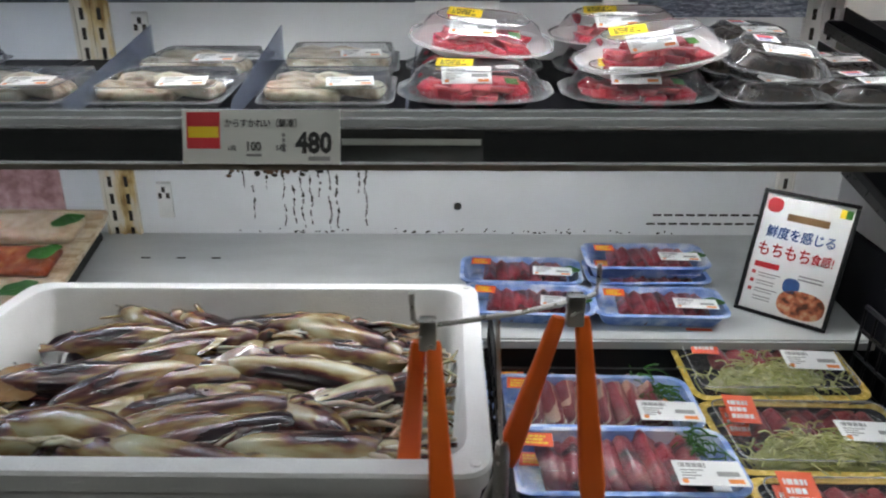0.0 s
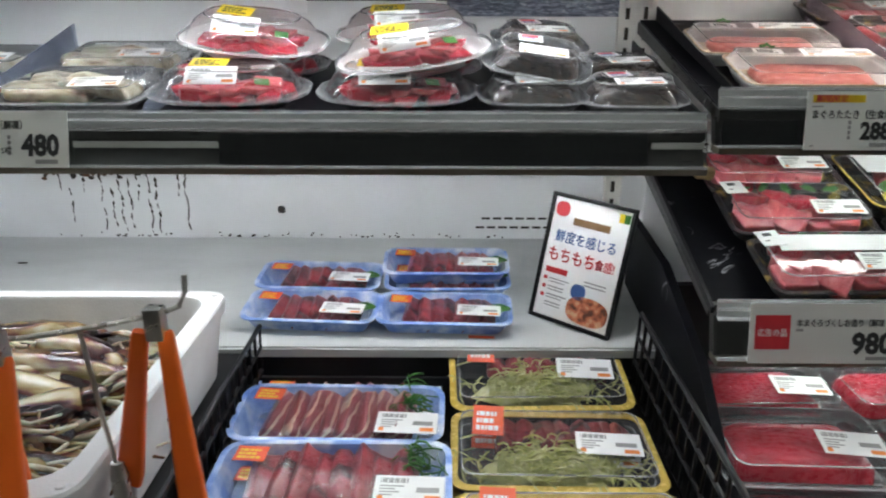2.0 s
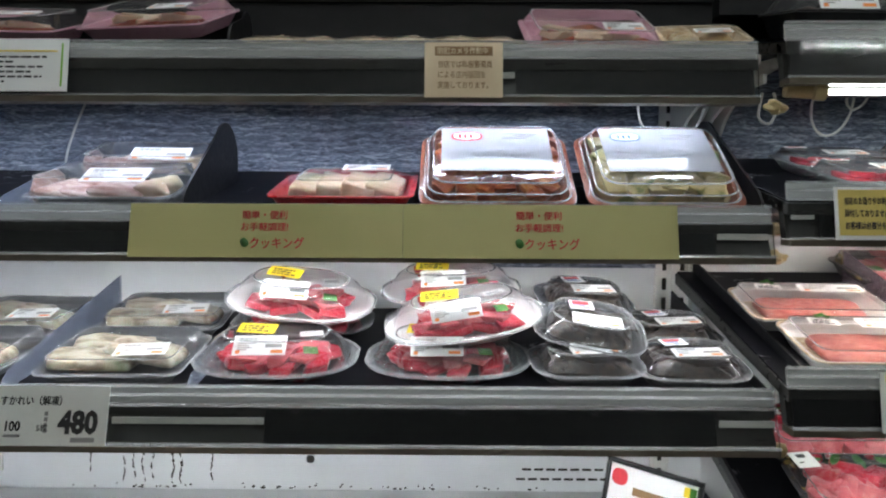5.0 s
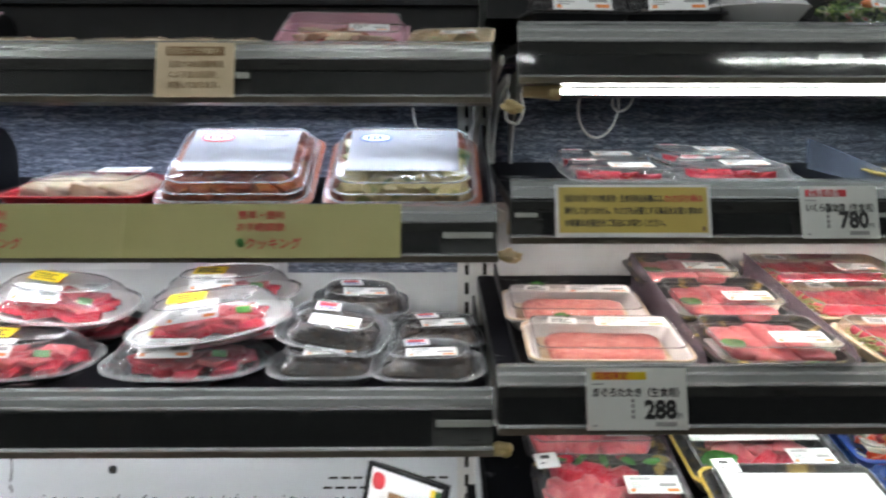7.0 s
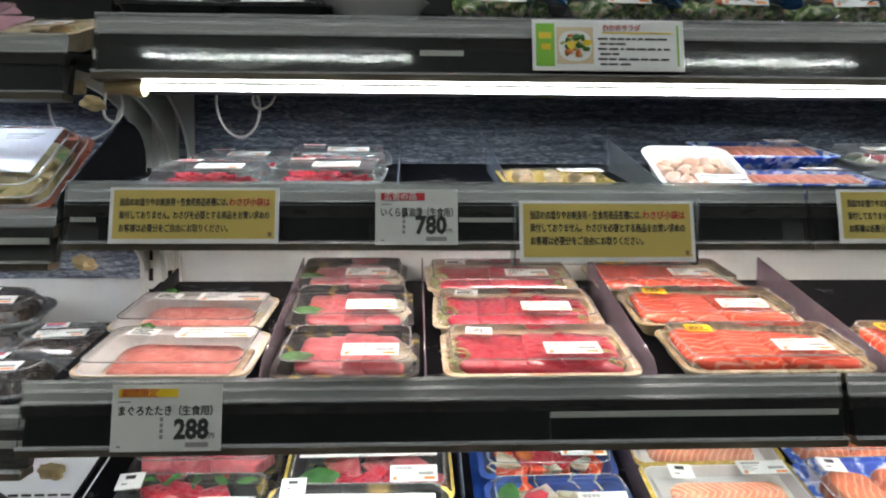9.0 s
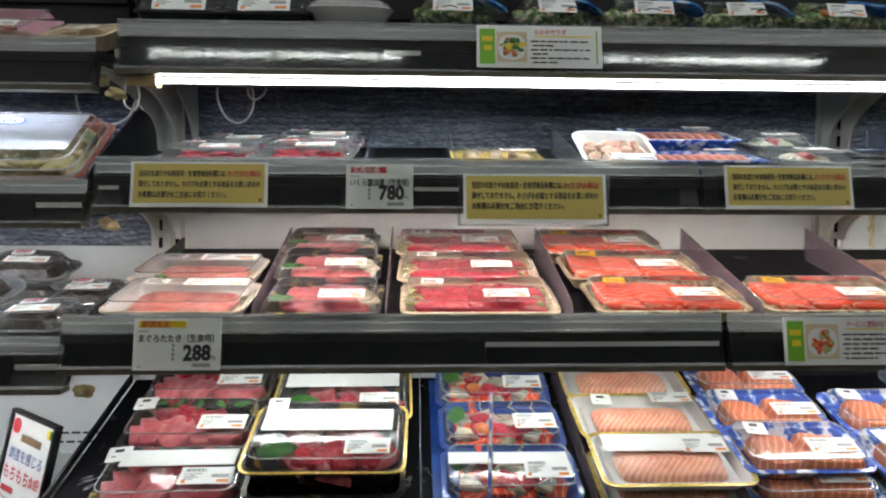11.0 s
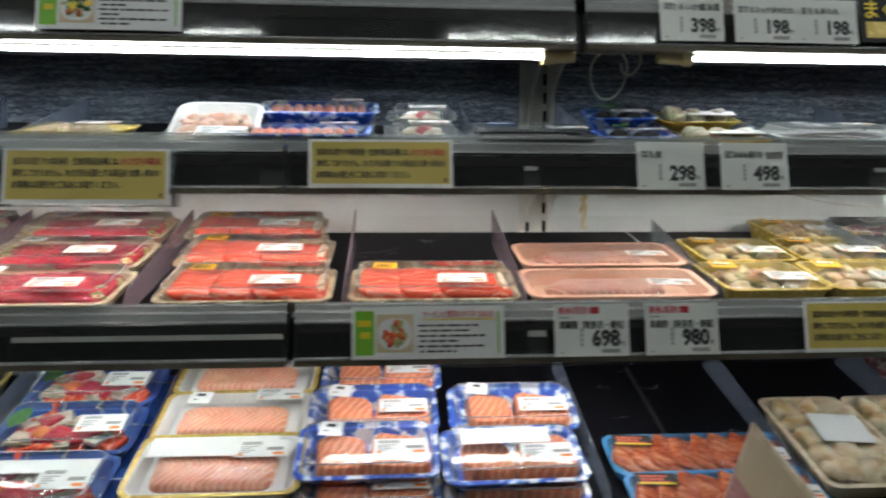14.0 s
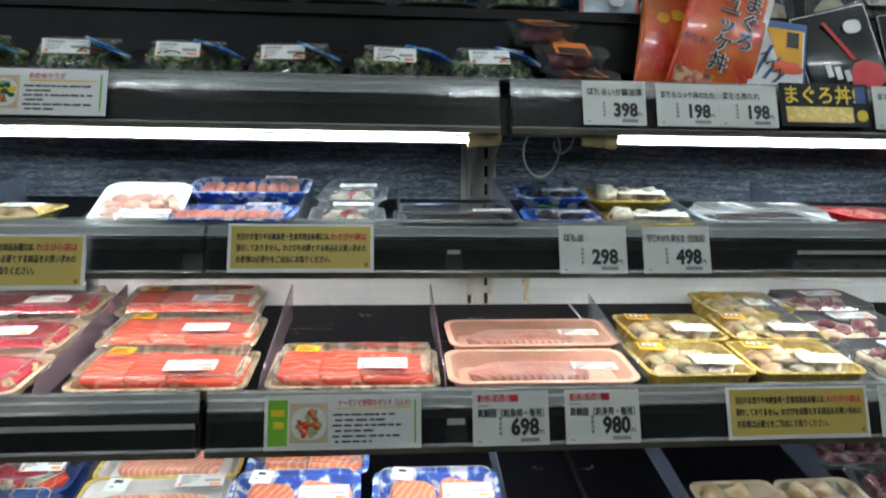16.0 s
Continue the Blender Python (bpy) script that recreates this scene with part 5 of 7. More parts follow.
ob = pack("fish_cutlet_pack", "red tray of pale breaded fish pieces under clear wrap", "fish pack", "", 0.170, 0.145, 0.022, REDTRAY, "lid", 0.014, 0.05)
slices(ob, BEIGEFISH, 4, 0.125, 0.105, 0.020, 0.010, 12, 0, -0.006, 3, "fish_piece")
label(ob, 0.062, 0.03, 0.02, 0.042, 0.0372, 0, 4)
ob.matrix_basis = on("mid_a", 0.112, 0.945)


def dish_pack(text, filling, seed, st):
    w, d = 0.180, 0.150
    ob = thing("ready_dish_pack", text, "deli pack", "large brown deli packs")
    part("tray", tray(w, d, 0.016, 0.018, 0.008, 0.010), BROWNTRAY, ob, "glossy rust-brown tray")
    cover = part("lid", loft([rr(w + 0.004, d + 0.004, 0.022, 0.016), rr(w + 0.004, d + 0.004, 0.022, 0.019), rr(w - 0.006, d - 0.006, 0.02, 0.019), rr(w - 0.018, d - 0.022, 0.02, 0.036), rr(w - 0.026, d - 0.030, 0.018, 0.0405), rr(w - 0.036, d - 0.042, 0.016, 0.0392)], cap0=False), LID, ob, "tall ribbed clear lid")
    for s, wd in ((0.020, 0.003), (0.028, 0.012), (0.0400, 0.025)):
        part("lid_rib", ring(w - wd, d - wd, 0.020, s, 0.0014), RIM, cover, "moulded rib with a painted white highlight")
    part("filling", fillet(0.152, 0.122, 0.018, seed, 0.5), filling, ob, at=pose(0, 0, 0.003))
    lumps(ob, filling, 26, 0.142, 0.112, 0.017, 0.013, 0.0055, 0.019, seed, "fish_piece", cut=True)
    # Pale label that also carries the glare on the lid in its colour.
    part("sleeve", boxed(-0.068, 0.068, -0.040, 0.056, 0.0412, 0.0416), FROST, ob, "translucent white lid label with the lid glare painted in", smooth=False)
    part("round_label", loft([oval(0.040, 0.020, 0.0417, 20), oval(0.040, 0.020, 0.0421, 20)]), st, ob, at=pose(-0.036, 0.036, 0))
    part("round_label_face", loft([oval(0.034, 0.015, 0.0421, 20), oval(0.034, 0.015, 0.0424, 20)]), PAPER, ob, at=pose(-0.036, 0.036, 0))
    bars(ob, st, [(-0.047 + 0.007 * k, 0.031, -0.043 + 0.007 * k, 0.040) for k in range(3)], "label_print", up=0.0423)
    bars(ob, INKGREY, [(0.010, 0.042 - 0.005 * k, 0.052 - 0.006 * (k % 3), 0.0432 - 0.005 * k) for k in range(3)], up=0.0417)
    return ob


dish_pack("large brown tray of fish in red-brown sauce under a clear lid", SAUCE, 3, INKRED).matrix_basis = on("mid_a", 0.299, 0.950, 0, 0.028, 25)
dish_pack("large brown tray of herbed fish pieces under a clear lid", POTATO, 5, INKBLUE).matrix_basis = on("mid_a", 0.500, 0.948, 0, 0.028, 25)

# First bay, upper shelf
ob = pack("pink_tray_pack", "pink-rimmed tray of brown fish under a clear lid", "fish pack", "pink upper packs", 0.168, 0.125, 0.018, PINKRIM, "lid", 0.018, 0.020)
lumps(ob, SAUCE, 5, 0.12, 0.085, 0.022, 0.016, 0.006, 0.008, 6, "fish_piece", cut=True)
lumps(ob, BEIGEFISH, 4, 0.11, 0.07, 0.020, 0.014, 0.005, 0.014, 8, "fish_piece", cut=True)
label(ob, 0.05, 0.026, 0.035, -0.034, 0.0372, 0, 4)
spread(ob, [on("high_a", -0.135, 0.985, -8, 0.030, 12), on("high_a", 0.42, 0.985, 2, 0.012, 18), on("high_a", -0.34, 0.985, 4, 0.02, 8), on("high_a", -0.55, 0.985, -4, 0.01, 8)])
ob = pack("dried_fish_pack", "flat pack of brown dried fish", "fish pack", "dried fish packs", 0.120, 0.11, 0.018, WOODTRAY, "film")
lumps(ob, BEIGEFISH, 4, 0.095, 0.08, 0.026, 0.018, 0.008, 0.008, 5, "fish_piece")
spread(ob, [on("high_a", 0.045, 0.965, 3), on("high_a", 0.162, 0.965, -4), on("high_a", 0.272, 0.965, 2)])
ob = pack("small_brown_pack", "small brown tray of fish pieces with a white label", "fish pack", "small brown packs", 0.105, 0.10, 0.026, WOODTRAY, "film")
lumps(ob, SCALLOP, 5, 0.08, 0.07, 0.018, 0.014, 0.010, 0.012, 8, "fish_piece")
label(ob, 0.045, 0.024, 0.01, -0.02, 0.0335)
spread(ob, [on("high_a", 0.562, 0.975, -6, 0.004, 14)] + [pose(x, 1.085, 1.6795, 0, 0, y) for x, y in ((0.05, 3), (0.165, -3), (0.28, 2), (0.40, -2), (0.52, 4), (-0.07, 1), (-0.2, 2))])

# Second bay, lower shelf
ob = pack("minced_tuna_pack", "pale wood-edged tray of pink minced tuna under clear wrap", "fish pack", "minced tuna packs", 0.180, 0.112, 0.020, FOAMWHITE, "lid", 0.012)
part("gold_rim", ring(0.182, 0.114, 0.016, 0.0205, 0.002), WOODTRAY, ob.children[0], "wood-print rim")
part("yellow_paper", boxed(-0.074, 0.074, -0.042, 0.042, 0.004, 0.0065), WOODTRAY, ob, smooth=False)
part("minced_tuna", fillet(0.132, 0.074, 0.0125, 2, 0.22), TUNAMINCE, ob, at=pose(0.0, -0.006, 0.006))
label(ob, 0.084, 0.024, 0.036, 0.026, 0.0333, 0, 3)
seal = sticker(ob, 0.034, 0.020, -0.045, 0.028, 0.0333, PAPER, INK, -8)
part("seal_leaf", leafshape(0.018, 0.008, 2), LEAF, seal, at=pose(0.0, 0.008, 0.0005))
spread(ob, [on("low", 0.735, 0.866, -2), on("low", 0.722, 0.982, -3)])


def sashimi_box(text, mat, w, group, seed, st=None, n=7, h=0.022, traymat=None):
    ob = pack("sashimi_pack", text, "sashimi pack", group, w, 0.112, 0.020, traymat or (BLACKGOLD if st is None else WOODTRAY), "lid", 0.014)
    sheets(ob, mat, n, w - 0.058, 0.094, 0.010, seed, th=h * 0.42, tilt=5.0, x0=0.002, y0=0.002)
    part("paper_mat", boxed(-w / 2 + 0.02, w / 2 - 0.02, -0.040, 0.044, 0.004, 0.0055), FOAMWHITE, ob, smooth=False)
    label(ob, 0.060, 0.026, w * 0.17, -0.022, 0.0352, 0, 4)
    if st is not None:
        sticker(ob, 0.030, 0.020, -w * 0.30, 0.026, 0.0352, st, INK, -6)
    return ob


ob = sashimi_box("black and gold tray of pink tuna slices under a clear lid", TUNAPINK, 0.150, "pink tuna packs", 3, None, 4)
garnish(ob, 0.035, 0.024, -0.05, -0.03, 0.026, 30)
part("white_fish", fillet(0.03, 0.05, 0.016, 3), WHITEFISH, ob, at=pose(0.055, 0, 0.008, 0, 0, 20))
spread(ob, [on("low", 0.922, 0.862, -1), on("low", 0.915, 0.976, 1, 0.008, 2), on("low", 0.905, 1.088, -2, 0.012)])
ob = sashimi_box("wood-print tray of deep red tuna slices under a clear lid", TUNARED, 0.205, "red tuna packs", 7, PAPER, 4, 0.024)
lumps(ob, ONION, 3, 0.014, 0.07, 0.008, 0.012, 0.007, 0.010, 3, "chrysanthemum", 0.6, x0=0.084)
shreds(ob, ONION, 40, 0.03, 0.09, 0.012, 5, -0.084, 0.0, "radish_shreds")
spread(ob, [on("low", 1.128, 0.862, 0), on("low", 1.122, 0.976, -2, 0.004), on("low", 1.115, 1.088, 1, 0.010)])
ob = sashimi_box("bamboo-print tray of sliced orange-red salmon with an amber sticker", SMOKED, 0.205, "sliced salmon packs", 11, STICKAMBER, 3, 0.026, BAMBOO)
cane = finish(tube([(0, -0.038, 0), (0, -0.012, 0.0012), (0, 0.012, 0.0012), (0, 0.038, 0)], [0.0055, 0.0062, 0.0062, 0.0055], n=8), "bamboo_piece", WOODTRAY)
for cx in (-0.086, 0.088):
    part("bamboo_piece", cane, None, ob, at=pose(cx, 0, 0.016))
spread(ob, [on("low", 1.383, 0.866, 0), on("low", 1.372, 0.982, -1, 0.004), on("low", 1.352, 1.096, 1, 0.008), on("low", 1.612, 0.866, -1)])
ob = thing("bream_pack", "salmon-pink foam tray with a bream fillet under film", "fish pack", "bream packs")
part("tray", tray(0.236, 0.104, 0.022, 0.016, 0.012, 0.003, 0.004), FOAMPINK, ob, "salmon-pink foam tray")
part("fillet", loft([[(x * (1 - 0.35 * max(0, x / 0.09) ** 2), y * (1 - 0.5 * abs(x / 0.1) ** 1.5), z) for x, y, z in rr(0.188 * s, 0.064 * s, 0.028, h, 6)] for h, s in ((0.005, 0.95), (0.013, 1.0), (0.019, 0.88), (0.0205, 0.6), (0.0208, 0.25))]), BREAM, ob, "pink-streaked white fillet", at=pose(0.002, -0.004, 0))
part("film", film(0.232, 0.10, 0.0212, 3), FILM, ob, "clear stretch film")
label(ob, 0.056, 0.022, 0.066, -0.018, 0.0278, -3)
spread(ob, [on("low", 1.846, 0.862, -1), on("low", 1.856, 0.972, 1, 0.002)])
ob = pack("scallop_pack", "gold tray of pale scallops under clear film with a white label", "shellfish pack", "gold scallop packs", 0.138, 0.108, 0.028, GOLD, "film", flare=0.008)
lumps(ob, SCALLOP, 8, 0.108, 0.078, 0.019, 0.016, 0.0075, 0.013, 4, "scallop", 1.0)
lumps(ob, SCALLOP, 4, 0.07, 0.05, 0.018, 0.014, 0.007, 0.020, 9, "scallop", 0.8)
for k in range(9):
    part("rib", tube([(-0.056 + 0.014 * k, 0.0475, 0.006), (-0.056 + 0.014 * k, 0.0505, 0.027)], 0.0012, n=5), GOLD, ob.children[0])
label(ob, 0.060, 0.030, 0.026, -0.024, 0.0352, -4)
seal = sticker(ob, 0.034, 0.026, -0.040, 0.024, 0.0348, STICKAMBER, None, -8)
part("seal_block", boxed(-0.013, 0.011, -0.003, 0.010, 0.0004, 0.0007), INK, seal, smooth=False)
for k in range(3):
    part("seal_print", boxed(-0.011 + 0.0075 * k, -0.0055 + 0.0075 * k, -0.001, 0.008, 0.0007, 0.0010), PAPER, seal, smooth=False)
spread(ob, [on("low", 2.042, 0.866, 2), on("low", 2.188, 0.866, -2), on("low", 2.066, 0.978, 1), on("low", 2.216, 0.978, -3), on("low", 2.236, 1.088, 2)])
ob = pack("shellfish_mix_pack", "clear pack of mixed cooked shellfish with a white label", "shellfish pack", "mixed shellfish packs", 0.150, 0.110, 0.018, LID, "lid", 0.016)
lumps(ob, BEIGEFISH, 6, 0.11, 0.08, 0.019, 0.014, 0.010, 0.006, 2, "shellfish", 0.5)
lumps(ob, OCTOPUS, 4, 0.09, 0.06, 0.014, 0.010, 0.009, 0.014, 6, "shellfish", 0.5)
garnish(ob, 0.03, 0.02, 0.0, 0.02, 0.028, 40)
label(ob, 0.068, 0.026, 0.015, 0.022, 0.0352, 2)
spread(ob, [on("low", 2.348, 0.866, 2), on("low", 2.350, 0.980, -2), on("low", 2.375, 1.09, 3), on("low", 2.51, 0.866, 2), on("low", 2.515, 0.98, -2), on("low", 2.67, 0.866, 0), on("low", 2.68, 0.98, 3)])

# Second bay, middle shelf
ob = pack("red_cut_pack", "small clear pack of dark red tuna cuts with white labels", "fish pack", "small red packs", 0.125, 0.105, 0.018, LID, "lid", 0.012)
lumps(ob, TUNARED, 14, 0.078, 0.06, 0.016, 0.012, 0.006, 0.005, 6, "tuna_piece", cut=True)
label(ob, 0.052, 0.026, 0.012, -0.012, 0.0315, 0, 4)
sticker(ob, 0.028, 0.014, -0.034, 0.034, 0.0315, PAPER, INKRED, 0)
spread(ob, [on("mid", 0.762, 0.915, 1), on("mid", 0.768, 1.03, -2), on("mid", 0.895, 0.905, -2, 0.004), on("mid", 0.898, 1.00, 3, 0.010)])
ob = pack("shrimp_pack", "gold tray of small beige shrimps with a white label", "shellfish pack", "", 0.125, 0.10, 0.018, GOLD, "film")
lumps(ob, BEIGEFISH, 8, 0.10, 0.07, 0.013, 0.009, 0.008, 0.008, 3, "shrimp", 0.4)
label(ob, 0.05, 0.026, 0.03, -0.01, 0.0268)
ob.matrix_basis = on("mid", 1.158, 0.925, 0)
ob = pack("peeled_shrimp_pack", "white foam tray of peeled pink shrimps propped up behind the rail", "shellfish pack", "", 0.108, 0.115, 0.022, FOAMWHITE, "film", r=0.016)
lumps(ob, PRAWN, 20, 0.085, 0.08, 0.012, 0.008, 0.008, 0.008, 9, "shrimp", 0.5, y0=-0.006)
label(ob, 0.062, 0.024, 0.014, -0.040, 0.0285)
ob.matrix_basis = on("mid", 1.332, 0.930, 2, 0.008, 20)
ob = pack("roe_pack", "blue printed tray of salted roe sticks under film", "roe pack", "blue roe packs", 0.165, 0.105, 0.020, BLUEWHITE, "film")
stick = finish(lump(0.0075, 0.034, 0.009, 2, 0.2), "roe_stick", SAUSAGE)
for k in range(9):
    part("roe_stick", stick, None, ob, at=pose(-0.060 + 0.0150 * k, -0.004, 0.014, 0, 0, 4 * math.sin(k * 2.0)))
label(ob, 0.045, 0.018, 0.040, 0.022, 0.0272)
spread(ob, [on("mid", 1.448, 0.912, -1), on("mid", 1.456, 1.015, 2, 0.022, 4)])
ob = pack("squid_strip_pack", "small clear pack of pale squid pieces with white labels", "fish pack", "pale squid packs", 0.090, 0.095, 0.020, LID, "lid", 0.012)
lumps(ob, WHITEFISH, 4, 0.065, 0.07, 0.016, 0.015, 0.010, 0.006, 3, "squid_piece", 0.3)
lumps(ob, TUNAPINK, 2, 0.05, 0.05, 0.012, 0.012, 0.008, 0.012, 5, "squid_piece", 0.3)
label(ob, 0.052, 0.024, 0.008, -0.008, 0.0335)
spread(ob, [on("mid", 1.600, 0.905, 2), on("mid", 1.604, 1.004, -3, 0.012, 3)])
ob = pack("black_lid_pack", "flat black tray with a small printed label", "fish pack", "", 0.160, 0.09, 0.016, BLACK, "lid", 0.012)
part("filling", fillet(0.13, 0.06, 0.010, 4, 0.4), SEAWEED, ob, at=pose(0, 0, 0.006))
sticker(ob, 0.036, 0.014, -0.035, 0.020, 0.0293, INKBLUE, PAPER)
label(ob, 0.05, 0.018, 0.046, -0.022, 0.0293)
ob.matrix_basis = on("mid", 1.742, 0.905, -1)
ob = pack("eel_pack", "blue patterned tray of grilled fish skin with a leaf garnish", "fish pack", "blue patterned packs", 0.098, 0.085, 0.020, BLUEWHITE, "film")
lumps(ob, SEAWEED, 4, 0.07, 0.055, 0.017, 0.012, 0.007, 0.010, 5, "skin_strip", 0.4)
garnish(ob, 0.026, 0.018, -0.012, 0.02, 0.024, 15)
label(ob, 0.050, 0.018, 0.012, -0.020, 0.0272)
spread(ob, [on("mid", 1.884, 0.908, -6), on("mid", 1.892, 0.998, -6, 0.018, 4)])
ob = pack("pike_eel_pack", "yellow-edged black tray of white blanched fish curls", "fish pack", "white fish curl packs", 0.112, 0.095, 0.016, GOLD, "film")
part("paper_mat", boxed(-0.045, 0.045, -0.036, 0.036, 0.004, 0.006), BLACK, ob, smooth=False)
lumps(ob, WHITEFISH, 4, 0.08, 0.05, 0.020, 0.016, 0.012, 0.008, 3, "fish_curl", 0.3)
part("paper_slip", boxed(-0.034, 0.034, -0.013, 0.013, 0, 0.0005), PAPER, ob, at=pose(0.016, -0.026, 0.025, 3, 0, -5), smooth=False)
spread(ob, [on("mid", 2.002, 0.908, -8), on("mid", 2.010, 1.005, -6, 0.018, 4)])
ob = pack("white_tray_pack", "long white tray with a black lid band and printed seal", "fish pack", "", 0.175, 0.095, 0.020, FOAMWHITE, "lid", 0.012)
part("filling", fillet(0.14, 0.06, 0.012, 6, 0.4), SEAWEED, ob, at=pose(0, 0, 0.008))
sticker(ob, 0.026, 0.05, -0.035, 0.0, 0.0335, PAPER, INK, 4)
label(ob, 0.042, 0.018, 0.045, 0.018, 0.0333)
ob.matrix_basis = on("mid", 2.165, 0.91, 0)
ob = pack("red_pouch_pack", "red printed pack of pickled fish", "fish pack", "red printed packs", 0.12, 0.10, 0.024, REDTRAY, "film")
lumps(ob, TUNAMINCE, 5, 0.09, 0.07, 0.017, 0.014, 0.009, 0.010, 3, "fish_piece")
spread(ob, [on("mid", 2.335, 0.915, 5), on("mid", 2.47, 0.915, -5), on("mid", 2.62, 0.915, 2)])

# Second bay, bottom shelf
def tuna_assortment(band):
    ob = pack("tuna_assortment_pack", "black and gold tray of tuna chunks with a white band" if band else "black and gold tray of pink tuna chunks with green leaves", "sashimi pack", "tuna chunk packs", 0.175, 0.096, 0.020, BLACKGOLD, "lid", 0.018)
    lumps(ob, TUNAPINK, 6, 0.145, 0.050, 0.020, 0.021, 0.011, 0.008, 5, "tuna_chunk", cut=True, y0=-0.010)
    lumps(ob, TUNARED, 3, 0.11, 0.02, 0.018, 0.016, 0.011, 0.010, 8, "tuna_chunk", cut=True, y0=0.018)
    for k in range(5):
        garnish(ob, 0.020 + 0.004 * (k % 3), 0.010, -0.056 + 0.028 * k, 0.034, 0.030, 47 * k, -20)
    label(ob, 0.062, 0.028, 0.044, -0.016, 0.0395, 0, 4)
    if band:
        part("white_band", boxed(-0.066, 0.072, 0.004, 0.034, 0.0386, 0.0391), PAPER, ob, "blank white lid band", smooth=False)
    sticker(ob, 0.028, 0.028, -0.072, 0.026, 0.0398, PAPER, INK, 8, 0, "tag")
    return ob


tuna_assortment(True).matrix_basis = on("deck", 0.752, 0.772, 1, 0.004)
spread(tuna_assortment(False), [on("deck", 0.745, 0.872, -1, 0.006), on("deck", 0.742, 0.970, 2, 0.008)])
ob = pack("tuna_gift_pack", "gold-edged black tray of tuna with a white lid band and leaf", "sashimi pack", "gold-edged tuna packs", 0.190, 0.130, 0.026, BLACKGOLD, "lid", 0.014)
part("gold_rim", loft([rr(0.197, 0.137, 0.017, 0.0262), rr(0.197, 0.137, 0.017, 0.0275), rr(0.190, 0.130, 0.015, 0.0275), rr(0.190, 0.130, 0.015, 0.0262)], False, False), GOLD, ob.children[0], "gold rim")
lumps(ob, TUNAPINK, 8, 0.125, 0.088, 0.021, 0.022, 0.009, 0.010, 3, "tuna_chunk", cut=True, x0=0.014, y0=-0.004)
lumps(ob, TUNARED, 4, 0.10, 0.03, 0.020, 0.016, 0.008, 0.016, 9, "tuna_chunk", cut=True, x0=0.018, y0=-0.034)
garnish(ob, 0.048, 0.034, -0.056, -0.032, 0.030, 12)
label(ob, 0.054, 0.026, 0.052, -0.036, 0.0412, 0, 4)
part("white_band", boxed(-0.082, 0.080, -0.004, 0.040, 0.0405, 0.0411), PAPER, ob, "blank white lid band", smooth=False)
sticker(ob, 0.026, 0.024, -0.070, 0.052, 0.0415, PAPER, INK, 4, 0, "tag")
spread(ob, [on("deck", 0.935, 0.792, -1, 0.036), on("deck", 0.940, 0.93, 1, 0.010)])
base = pack("tuna_gift_box", "closed black and gold flecked tray under the top pack", "sashimi pack", "stacked gift trays", 0.188, 0.128, 0.033, BLACKGOLD, "none")
base.matrix_basis = on("deck", 0.935, 0.792, 0, 0.0)
def seafood_mix(band):
    ob = pack("seafood_mix_pack", "deep blue tray of mixed fish pieces with a white lid band" if band else "deep blue tray of mixed salmon, tuna and white fish pieces", "sashimi pack", "mixed seafood packs", 0.165, 0.092, 0.020, DEEPBLUE, "lid", 0.016)
    shreds(ob, WHITEFISH, 60, 0.15, 0.08, 0.010, 4, name="radish_shreds", text="white radish shreds")
    lumps(ob, SMOKED, 9, 0.12, 0.068, 0.019, 0.012, 0.005, 0.012, 4, "salmon_piece", cut=True, x0=0.004)
    lumps(ob, WHITEFISH, 7, 0.12, 0.062, 0.016, 0.012, 0.004, 0.017, 9, "white_fish_piece", cut=True, x0=-0.004)
    lumps(ob, TUNARED, 4, 0.08, 0.05, 0.015, 0.011, 0.005, 0.019, 7, "tuna_piece", cut=True, x0=0.0)
    lumps(ob, TOMATO, 1, 0.01, 0.01, 0.013, 0.013, 0.010, 0.016, 2, "roe_ball", 0.1, -0.030, -0.016)
    garnish(ob, 0.036, 0.024, -0.060, 0.010, 0.030, 70)
    label(ob, 0.056, 0.030, 0.044, -0.010, 0.0372, 0, 4)
    if band:
        part("white_band", boxed(-0.076, 0.072, 0.000, 0.022, 0.0366, 0.0371), PAPER, ob, "blank white lid band", smooth=False)
    return ob


seafood_mix(True).matrix_basis = on("deck", 1.160, 0.772, -1, 0.006)
spread(seafood_mix(False), [on("deck", 1.160, 0.868, 1, 0.004), on("deck", 1.158, 0.962, -2, 0.004)])
solid("blue_underlay", boxed(-0.09, 0.09, -0.15, 0.15, 0, 0.0012), DEEPBLUE, "deep blue sheet under the mixed seafood packs", "underlay", m=on("deck", 1.155, 0.875), smooth=False)


def salmon_gold(seed):
    ob = pack("salmon_fillet_pack", "gold-edged white tray of striped salmon fillet with a white band", "salmon pack", "gold-edged salmon packs", 0.185, 0.100, 0.018, FOAMWHITE, "film")
    part("gold_rim", loft([rr(0.192, 0.107, 0.017, 0.0182), rr(0.192, 0.107, 0.017, 0.0192), rr(0.181, 0.096, 0.014, 0.0192), rr(0.181, 0.096, 0.014, 0.0182)], False, False), GOLD, ob.children[0], "gold rim")
    # White pad added under the fillet so the tray's inside renders brighter.
    part("paper_mat", boxed(-0.078, 0.078, -0.037, 0.037, 0.0075, 0.0090), PAPER, ob, "white pad added to brighten the tray floor", smooth=False)
    part("salmon_block", fillet(0.136, 0.052, 0.0135, seed, 0.14), SALMON, ob, "salmon with pale stripes", at=pose(-0.002, -0.010, 0.008))
    return ob


ob = salmon_gold(2)
